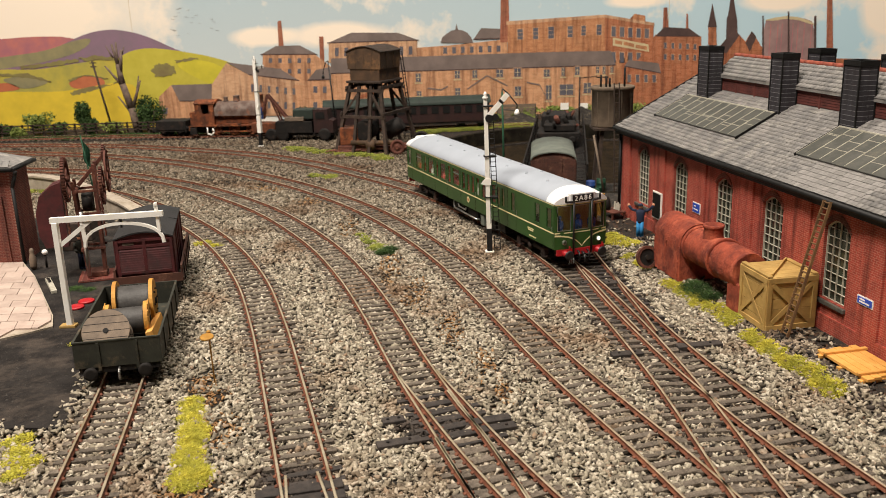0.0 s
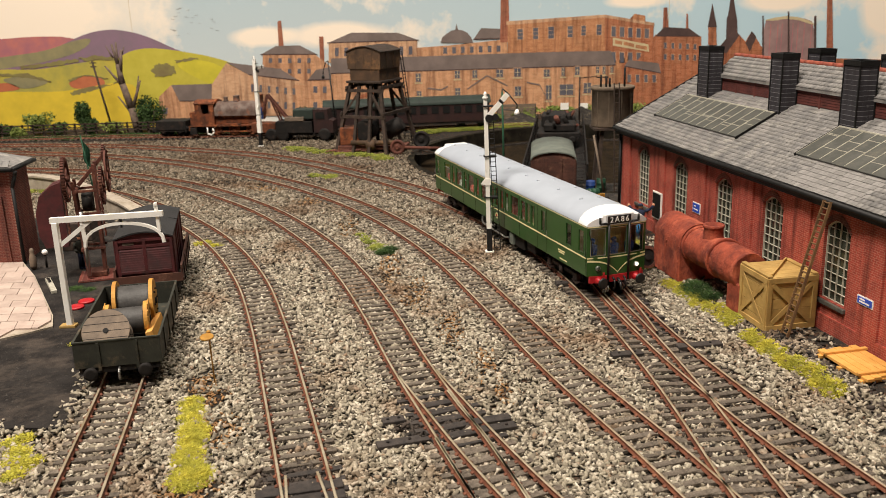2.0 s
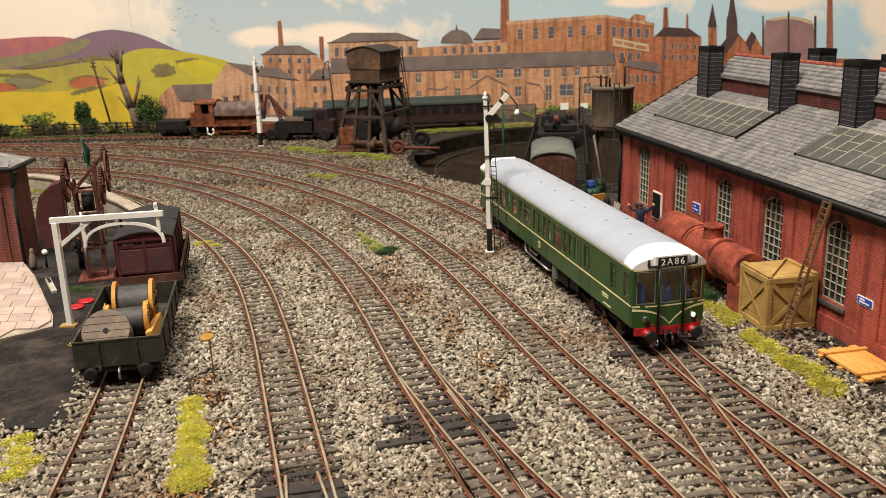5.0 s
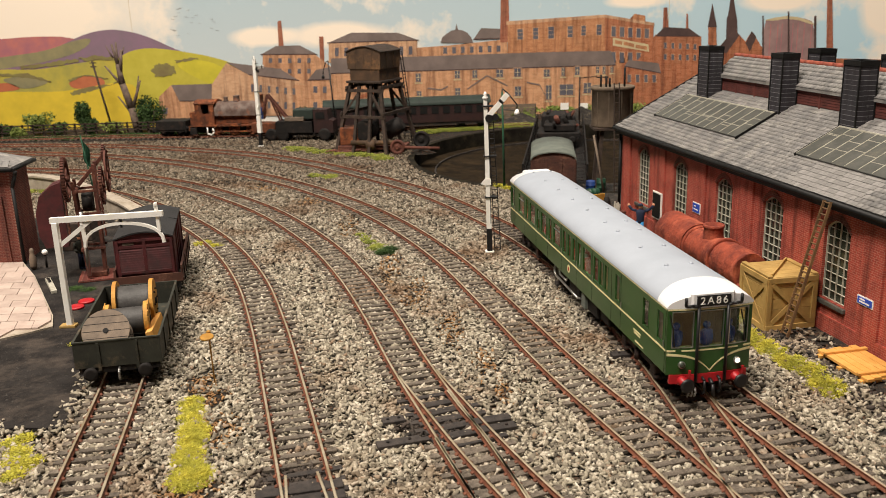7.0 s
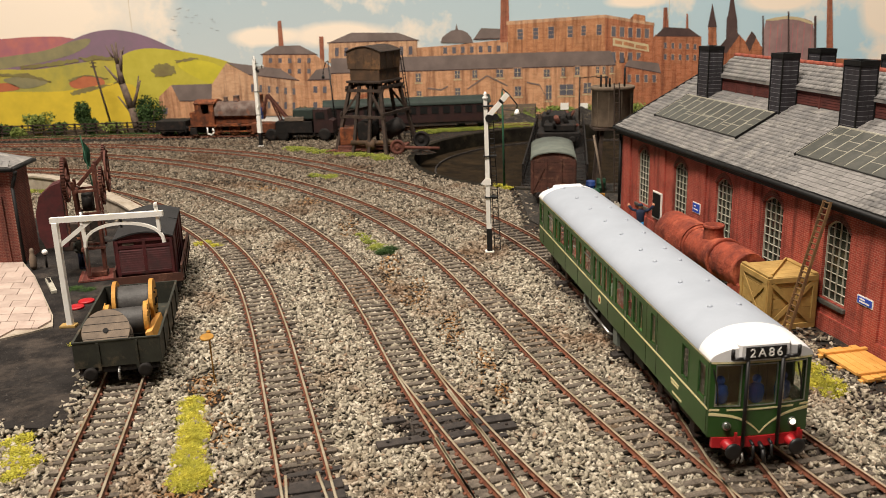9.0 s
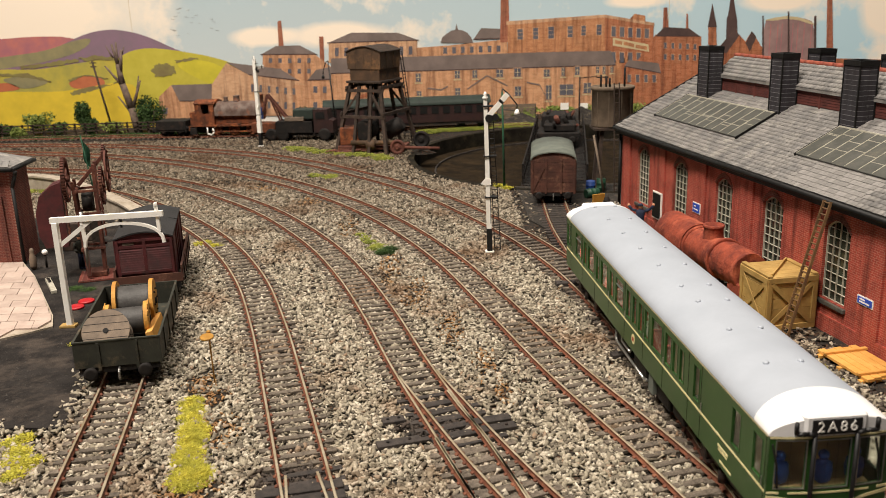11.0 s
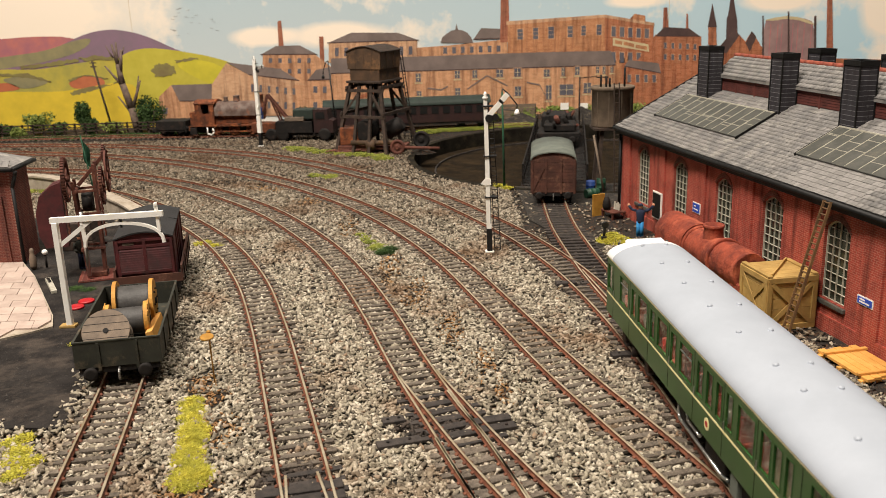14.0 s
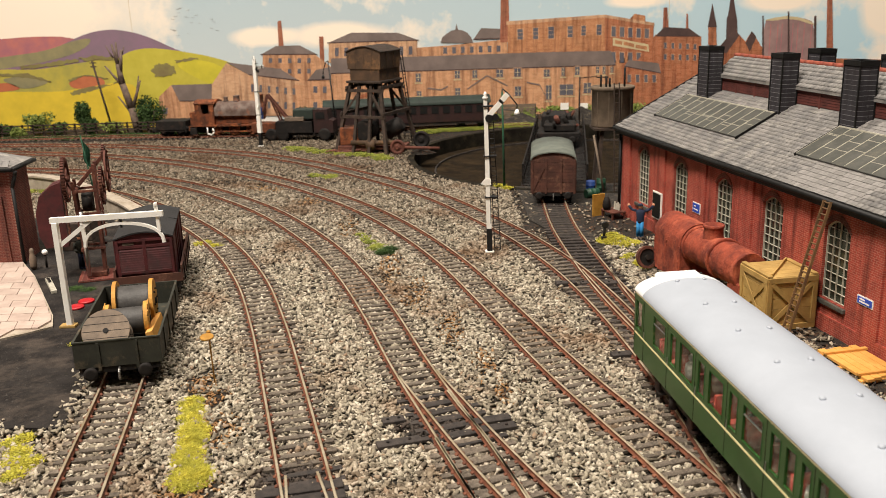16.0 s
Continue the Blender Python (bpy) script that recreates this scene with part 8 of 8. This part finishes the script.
for _n, _a, _b in (("p_rose", "c4786c", "a86c74"), ("p_purple", "8f7284", "84707c"), ("p_olive", "c2b04c", "a49c50"), ("p_green", "b8ac40", "c6ba4c"), ("p_lime", "d2c440", "bfb43c"), ("p_orange", "c4764f", "b0654a"),
                   ("p_olive2", "9a9068", "857f62"), ("p_yellow", "e2c440", "d2b63c"), ("p_hedge", "7a6c4c", "8c8450"), ("p_tan", "c39a72", "b08761"), ("p_tan2", "cfaa80", "bd966d"), ("p_tan3", "b98a60", "a5764f"),
                   ("p_brick", "9a6a52", "855744"), ("p_brick2", "a06f52", "8a5a44"), ("p_slate", "857670", "70645f"), ("p_slate2", "5d4a46", "4a3b39"), ("p_glass", "565560", "6c686c"), ("p_cream", "d3c29c", "c2b08a"), ("p_gas", "a78a86", "8c706e")):
    print_colour(_n, _a, _b)
for _n, _a, _b, _m in (("p_tan", "d6a27a", "c69068", "d8ac88"), ("p_tan2", "d3a985", "c59773", "d8b08c"), ("p_tan3", "c88c62", "b47850", "d09c74"), ("p_brick", "b06e52", "9a5a42", "b07c64"), ("p_brick2", "ba7450", "a4603e", "c08a68")):
    M[_n] = brickwork(_n, "X", _a, _b, _m, 7.0, 2.4, "8a6448")


def sky_print():
    k = Nodes("p_sky")
    co = k.add("ShaderNodeTexCoord")
    wob = k.add("ShaderNodeTexNoise", Scale=9.0, Detail=5.0, Roughness=0.6)
    k.link(co, "Object", wob, "Vector")
    sep = k.add("ShaderNodeSeparateXYZ")
    k.link(co, "Object", sep, 0)
    high = k.ramp((sep, 2), 0.06, 0.20)
    col = k.mix(high, hexc("cdd6d8"), hexc("b2c6ce"))
    east = k.ramp((sep, 0), -0.1, 0.6)
    col = k.mix(east, col, hexc("bcdbe8"))
    for x, z, rx, rz in ((-570, 162, 240, 80), (-135, 118, 85, 22), (-237, 119, 60, 16), (471, 148, 66, 22), (620, 129, 40, 46), (272, 152, 50, 12)):
        mp = k.add("ShaderNodeMapping")
        mp.vector_type = "TEXTURE"
        mp.inputs[1].default_value = (x * MM, 1.249, z * MM)
        mp.inputs[3].default_value = (rx * MM, 1, rz * MM)
        k.link(co, "Object", mp, 0)
        gr = k.t.nodes.new("ShaderNodeTexGradient")
        gr.gradient_type = "SPHERICAL"
        k.link(mp, 0, gr, 0)
        ad = k.t.nodes.new("ShaderNodeMath")
        ad.operation = "MULTIPLY_ADD"
        k.link(wob, 0, ad, 0)
        ad.inputs[1].default_value = 0.85
        k.t.links.new(gr.outputs[1], ad.inputs[2])
        col = k.mix(k.ramp((ad, 0), 0.46, 0.86), col, hexc("fff0dd"))
    k.t.links.new(col[0].outputs[col[1]], k.b.inputs["Base Color"])
    k.b.inputs["Roughness"].default_value = 0.5
    M["p_sky"] = k.m


BOARD = None


def paint(name, pts, material, layer):
    """One printed shape, a hair proud of the board."""
    q = [Vector((x, z)) for x, z in pts]
    if name in ("painted_hill", "painted_field", "painted_gasholder"):
        for _ in range(2 if name != "painted_gasholder" else 1):
            q = [c for a, b in zip(q, q[1:] + q[:1]) for c in (a.lerp(b, 0.25), a.lerp(b, 0.75))]
    if material == "p_hedge":
        rng = random.Random(int(pts[0][0]))
        q = [a.lerp(b, k / 7) + Vector((rng.uniform(-1.2, 1.2), rng.uniform(-1.0, 1.6))) for a, b in zip(q, q[1:] + q[:1]) for k in range(7)]
    bm = mesh()
    slab(bm, [(v.x, 1249 - layer * 0.12, v.y) for v in q], (0, 0.1, 0))
    part(name, bm, material, BOARD)
    if name == "painted_roof":
        # a dark printed strip draws the shadow line along a wide roof's eaves
        low = sorted(pts, key=lambda v: v[1])[:2]
        if abs(low[0][0] - low[1][0]) > 20:
            bm = mesh()
            (xa, za), (xb, zb) = low
            slab(bm, [(xa, 1249 - layer * 0.12 - 0.11, za - 0.4), (xb, 1249 - layer * 0.12 - 0.11, zb - 0.4), (xb, 1249 - layer * 0.12 - 0.11, zb + 0.9), (xa, 1249 - layer * 0.12 - 0.11, za + 0.9)], (0, 0.05, 0))
            part("painted_eaves", bm, "p_slate2", BOARD)


def panes(quad, nx, nz, wf, hf, material, layer):
    """Rows of printed windows inside a skewed quad: low left, low right, high right, high left."""
    (ax, az), (bx, bz), (cx, cz), (dx, dz) = quad

    def at(u, v):
        x = (ax * (1 - u) + bx * u) * (1 - v) + (dx * (1 - u) + cx * u) * v
        z = (az * (1 - u) + bz * u) * (1 - v) + (dz * (1 - u) + cz * u) * v
        return x, 1249 - layer * 0.12, z
    for i in range(nx):
        for j in range(nz):
            u, v = (i + 0.5) / nx, (j + 0.5) / nz
            du, dv = wf / nx / 2, hf / nz / 2
            bm = mesh()
            slab(bm, [at(u - du * 1.3, v - dv * 1.12), at(u + du * 1.3, v - dv * 1.12), at(u + du * 1.3, v + dv * 1.15), at(u - du * 1.3, v + dv * 1.15)], (0, 0.1, 0))
            w = part("painted_window", bm, "p_tan2", BOARD)
            bm = mesh()
            slab(bm, [tuple(Vector(q) + Vector((0, -0.1, 0))) for q in (at(u - du, v - dv), at(u + du, v - dv), at(u + du, v + dv), at(u - du, v + dv))], (0, 0.08, 0))
            part("pane", bm, material, w)


def backdrop():
    global BOARD
    sky_print()
    BOARD = part("backdrop", made(box, -1000, 1249, -2, 1000, 1256, 330), "p_sky")
    tagged(BOARD, "printed backdrop board of hills, mills and cloudy sky", "backdrop", kind="structure")
    paint("painted_hill", [(-699, 125), (-605, 126), (-557, 129), (-495, 126), (-430, 83), (-433, 59), (-710, 67)], "p_rose", 1)
    paint("painted_hill", [(-705, 91), (-610, 94), (-561, 102), (-520, 116), (-487, 130), (-459, 135), (-435, 134), (-401, 125), (-357, 102), (-296, 80), (-298, 55), (-713, 52)], "p_purple", 2)
    paint("painted_field", [(-706, 87), (-609, 102), (-545, 108), (-503, 122), (-475, 125), (-490, 109), (-531, 96), (-611, 85), (-707, 79)], "p_olive2", 3)
    paint("painted_hill", [(-707, 83), (-611, 86), (-564, 83), (-524, 88), (-484, 93), (-440, 98), (-406, 82), (-412, 39), (-713, 48)], "p_olive", 3)
    paint("painted_hill", [(-458, 83), (-439, 101), (-411, 109), (-380, 107), (-341, 100), (-310, 93), (-272, 79), (-279, 3), (-468, 9)], "p_green", 4)
    paint("painted_field", [(-374, 87), (-334, 92), (-296, 80), (-302, 55), (-322, 56)], "p_lime", 5)
    paint("painted_field", [(-520, 65), (-507, 72), (-483, 73), (-465, 66), (-473, 54), (-513, 55)], "p_orange", 5)
    paint("painted_field", [(-663, 60), (-615, 67), (-599, 66), (-583, 57), (-617, 54), (-664, 54)], "p_orange", 5)
    paint("painted_field", [(-614, 72), (-581, 76), (-558, 72), (-542, 65), (-581, 56), (-599, 64)], "p_olive2", 5)
    paint("painted_field", [(-713, 50), (-616, 55), (-545, 52), (-513, 54), (-424, 67), (-421, 27), (-373, 30), (-377, -11), (-723, -4)], "p_yellow", 6)
    paint("painted_hedge", [(-583, 89), (-551, 91), (-523, 95), (-499, 96), (-500, 93), (-532, 88), (-564, 85), (-581, 85)], "p_hedge", 7)
    paint("painted_hedge", [(-499, 98), (-475, 100), (-448, 97), (-448, 93), (-492, 94)], "p_hedge", 7)
    paint("painted_hedge", [(-518, 50), (-497, 57), (-457, 61), (-447, 65), (-447, 62), (-490, 51), (-516, 46)], "p_hedge", 7)
    paint("painted_hedge", [(-613, 79), (-573, 78), (-543, 67), (-543, 65), (-578, 74), (-613, 75)], "p_hedge", 7)
    paint("painted_hedge", [(-366, 90), (-334, 94), (-334, 91), (-365, 87)], "p_hedge", 7)
    paint("painted_hedge", [(-518, 68), (-494, 75), (-463, 69), (-464, 67), (-495, 73), (-516, 65)], "p_hedge", 7)
    paint("painted_tree", [(-401, 78), (-393, 86), (-380, 87), (-368, 82), (-366, 73), (-379, 69), (-395, 69)], "p_hedge", 7)
    paint("painted_building", [(-394, 41), (-375, 57), (-366, 35), (-369, 6), (-398, 7)], "p_tan", 8)
    paint("painted_roof", [(-375, 57), (-278, 57), (-269, 32), (-366, 34)], "p_slate", 9)
    paint("painted_building", [(-366, 34), (-269, 32), (-271, 3), (-369, 6)], "p_tan", 8)
    panes([(-394, 14), (-383, 14), (-381, 28), (-392, 28)], 1, 1, 0.6, 0.6, "p_glass", 10)
    paint("painted_building", [(-247, 46), (-243, 96), (-170, 93), (-138, 66), (-140, 43)], "p_tan", 8)
    paint("painted_roof", [(-246, 95), (-224, 106), (-191, 106), (-167, 93)], "p_slate", 9)
    paint("painted_chimney", [(-220, 104), (-219, 139), (-214, 140), (-213, 104)], "p_brick", 8)
    panes([(-242, 65), (-174, 63), (-172, 92), (-239, 94)], 5, 2, 0.35, 0.45, "p_glass", 10)
    paint("painted_building", [(-322, 16), (-318, 56), (-295, 85), (-265, 68), (-195, 56), (-172, 44), (-174, 8), (-323, 12)], "p_tan2", 10)
    paint("painted_roof", [(-295, 86), (-221, 75), (-195, 58), (-265, 68)], "p_slate", 11)
    panes([(-270, 15), (-200, 13), (-197, 52), (-266, 62)], 6, 2, 0.32, 0.45, "p_glass", 12)
    paint("painted_chimney", [(-164, 82), (-163, 117), (-157, 117), (-158, 82)], "p_brick", 7)
    paint("painted_building", [(-203, 52), (-139, 50), (-142, 7), (-206, 9)], "p_tan", 11)
    paint("painted_roof", [(-183, 58), (-170, 72), (-144, 76), (-136, 58)], "p_slate", 12)
    panes([(-182, 12), (-142, 11), (-139, 54), (-179, 56)], 3, 2, 0.4, 0.4, "p_glass", 13)
    paint("painted_building", [(-152, 81), (-150, 109), (-27, 108), (-29, 77)], "p_tan2", 8)
    paint("painted_roof", [(-152, 108), (-118, 121), (-53, 119), (-25, 108)], "p_slate", 9)
    panes([(-147, 85), (-31, 84), (-30, 105), (-145, 106)], 9, 1, 0.4, 0.55, "p_glass", 10)
    paint("painted_building", [(-29, 78), (-28, 98), (21, 100), (98, 106), (98, 75)], "p_tan", 8)
    paint("painted_dome", [(5, 104), (8, 111), (14, 116), (21, 120), (28, 121), (36, 120), (43, 116), (48, 110), (51, 102)], "p_slate", 9)
    paint("painted_finial", [(26, 120), (28, 129), (30, 120)], "p_slate", 9)
    paint("painted_roof", [(51, 107), (62, 122), (91, 120), (97, 107)], "p_slate", 9)
    paint("painted_chimney", [(88, 102), (90, 181), (100, 181), (101, 102)], "p_brick", 10)
    panes([(5, 85), (92, 86), (92, 101), (5, 101)], 7, 1, 0.4, 0.55, "p_glass", 10)
    paint("painted_building", [(98, 75), (99, 128), (233, 134), (235, 63)], "p_tan3", 11)
    paint("painted_building", [(235, 63), (233, 134), (301, 121), (303, 59)], "p_brick2", 11)
    paint("painted_parapet", [(97, 125), (97, 130), (233, 135), (302, 122), (302, 118), (233, 131)], "p_tan2", 12)
    for x0, z0, x1, z1 in ((112, 105, 120, 119), (134, 105, 141, 120), (155, 105, 163, 121), (182, 106, 189, 121), (201, 108, 207, 121), (222, 108, 229, 122)):
        panes([(x0 - 1, z0 - 1), (x1 + 1, z0 - 1), (x1 + 1, z1 + 1), (x0 - 1, z1 + 1)], 1, 1, 0.74, 0.86, "p_glass", 12)
        for k in (0.33, 0.66):
            zc = z0 + (z1 - z0) * k
            paint("painted_sash", [(x0, zc - 0.25), (x1, zc - 0.25), (x1, zc + 0.25), (x0, zc + 0.25)], "p_tan2", 13.8)
    panes([(240, 104), (298, 100), (298, 115), (240, 121)], 5, 1, 0.5, 0.8, "p_glass", 12)
    panes([(241, 69), (300, 64), (299, 83), (240, 86)], 5, 1, 0.5, 0.8, "p_glass", 12)
    paint("painted_sign", [(245, 104), (295, 93), (296, 83), (245, 93)], "p_cream", 13.5)
    for xa, za, xb, zb in ((248, 98, 258, 96), (260, 96, 275, 92), (277, 91, 293, 88)):
        paint("sign_bar", [(xa, za - 2.4), (xb, zb - 2.4), (xb, zb + 2.4), (xa, za + 2.4)], "p_tan3", 14.5)
    paint("painted_building", [(-153, 7), (-149, 70), (249, 69), (250, -1)], "p_tan", 14)
    paint("painted_roof", [(-150, 66), (-148, 87), (-27, 86), (139, 87), (242, 86), (250, 66), (139, 66)], "p_slate", 15)
    for x0, z0, x1, z1 in ((24, 54, 31, 65), (49, 54, 55, 65), (82, 54, 92, 65), (107, 54, 117, 66), (149, 53, 157, 63), (174, 53, 178, 65), (193, 54, 199, 66), (-31, 51, -24, 63), (223, 56, 226, 65), (232, 54, 235, 65), (243, 56, 246, 64), (24, 31, 31, 41), (108, 27, 117, 41), (-30, 32, -24, 38), (152, 20, 160, 42), (170, 26, 192, 42), (205, 28, 216, 43)):
        panes([(x0 - 1, z0 - 1), (x1 + 1, z0 - 1), (x1 + 1, z1 + 1), (x0 - 1, z1 + 1)], 1, 1, 0.78, 0.82, "p_glass", 16)
        if z1 - z0 < 24:
            zc, xc = (z0 + z1) / 2, (x0 + x1) / 2
            paint("painted_sash", [(x0, zc - 0.3), (x1, zc - 0.3), (x1, zc + 0.3), (x0, zc + 0.3)], "p_cream", 18)
            paint("painted_sash", [(xc - 0.3, z0), (xc + 0.3, z0), (xc + 0.3, z1), (xc - 0.3, z1)], "p_cream", 18)
            paint("painted_sill", [(x0 - 2, z0 - 2.2), (x1 + 2, z0 - 2.2), (x1 + 2, z0 - 0.8), (x0 - 2, z0 - 0.8)], "p_cream", 18)
    for pts in ([(41, 39), (69, 57), (98, 42)], [(125, 46), (143, 42), (159, 13)], [(-15, 42), (4, 39), (14, 44)]):
        for (xa, za), (xb, zb) in zip(pts[:-1], pts[1:]):
            paint("painted_verge", [(xa, za - 1), (xb, zb - 1), (xb, zb + 1), (xa, za + 1)], "p_slate", 18)
    paint("painted_roof", [(-115, 34), (-68, 48), (-68, 44), (-109, 30)], "p_brick2", 17)
    paint("painted_building", [(243, -5), (242, 69), (267, 78), (270, -5)], "p_tan3", 12)
    paint("painted_building", [(260, -5), (258, 68), (282, 73), (304, 106), (368, 102), (372, 16), (325, -7)], "p_brick2", 13)
    paint("painted_roof", [(262, 64), (268, 73), (310, 67), (314, 53)], "p_slate", 14)
    panes([(264, 39), (311, 37), (310, 54), (263, 56)], 4, 1, 0.4, 0.6, "p_glass", 15)
    panes([(314, 68), (366, 65), (365, 95), (313, 99)], 5, 2, 0.35, 0.5, "p_glass", 15)
    paint("painted_chimney", [(314, 95), (314, 142), (319, 142), (324, 95)], "p_brick", 12)
    paint("painted_roof", [(265, 125), (274, 135), (289, 132), (290, 118)], "p_tan3", 10)
    paint("painted_roof", [(304, 104), (316, 116), (351, 113), (366, 102)], "p_slate2", 14)
    paint("painted_chimney", [(346, 106), (346, 133), (348, 133), (350, 106)], "p_brick", 12)
    paint("painted_tower", [(378, 90), (377, 116), (388, 115), (390, 89)], "p_brick2", 15)
    paint("painted_spire", [(376, 114), (381, 146), (389, 114)], "p_slate2", 16)
    paint("painted_tower", [(403, 89), (402, 127), (416, 127), (420, 88)], "p_slate2", 13)
    paint("painted_spire", [(403, 124), (407, 165), (416, 124)], "p_slate2", 14)
    paint("painted_building", [(359, 36), (357, 75), (392, 85), (414, 110), (430, 93), (438, 107), (454, 84), (459, 17)], "p_brick2", 14)
    paint("painted_roof", [(392, 85), (414, 110), (421, 102), (404, 77)], "p_slate2", 15)
    paint("painted_roof", [(430, 91), (438, 107), (445, 99), (437, 79)], "p_slate2", 15)
    paint("painted_gasholder", [(457, 56), (453, 120), (468, 124), (488, 125), (507, 123), (525, 116), (531, 54)], "p_gas", 15)
    paint("gasholder_rim", [(454, 121), (467, 124), (484, 126), (501, 124), (516, 119), (527, 112), (516, 115), (502, 120), (484, 122), (467, 120)], "p_cream", 16)
    for x in (464, 474, 480, 495, 502, 511, 521):
        paint("gasholder_rib", [(x - 0.5, 58), (x + 0.5, 58), (x + 0.2, 116), (x - 0.6, 116)], "p_rose", 15.6)
    paint("gasholder_column", [(455, 64), (451, 127), (453, 127), (458, 64)], "p_slate2", 16)
    paint("gasholder_column", [(491, 63), (486, 132), (488, 132), (494, 63)], "p_slate2", 16)
    paint("gasholder_column", [(528, 62), (523, 125), (526, 125), (531, 62)], "p_slate2", 16)
    paint("painted_chimney", [(547, 38), (537, 176), (543, 175), (558, 38)], "p_brick", 14)
    paint("painted_building", [(531, 39), (528, 68), (656, 61), (659, 35)], "p_brick2", 13)
    # board joints; the right one's cream paints in light reflected off the gloss join
    for x in (-421, 322):
        part("board_joint", made(box, x - 0.3, 1248.97, 0, x + 0.3, 1248.995, 330), "p_cream", BOARD)
    rng = random.Random(8)
    for i in range(22):
        bm = mesh()
        x, z = -335 + rng.uniform(-32, 32), 143 + rng.uniform(-22, 18)
        for s in (-1, 1):
            slab(bm, [(x, 1248.8, z), (x + s * 2.4, 1248.8, z + 1.1), (x + s * 1.2, 1248.8, z + 0.1)], (0, 0.08, 0))
        part("painted_bird", bm, "p_slate", BOARD)


room()
baseboard()
ground()
turntable_pit()
yard()
yard_grit()
platform_wall()
backdrop()
tracks()
engine_shed()
RAILCAR, WHEELS = railcar()
open_wagon()
container_wagon()
covered_van("brown_van", "F", 88, 722, "brown planked goods van with grey roof on the shed siding", "van_brown", "van_roof", h=33.0)
loading_gauge()
yard_crane()
office()
crate()
boiler()
shed_front()
posts()
water_tower()
side_tank()
saddle_tank_engine()
far_stock()
field_fence()
far_boards()
plants()
paving()
ballast()
motions()
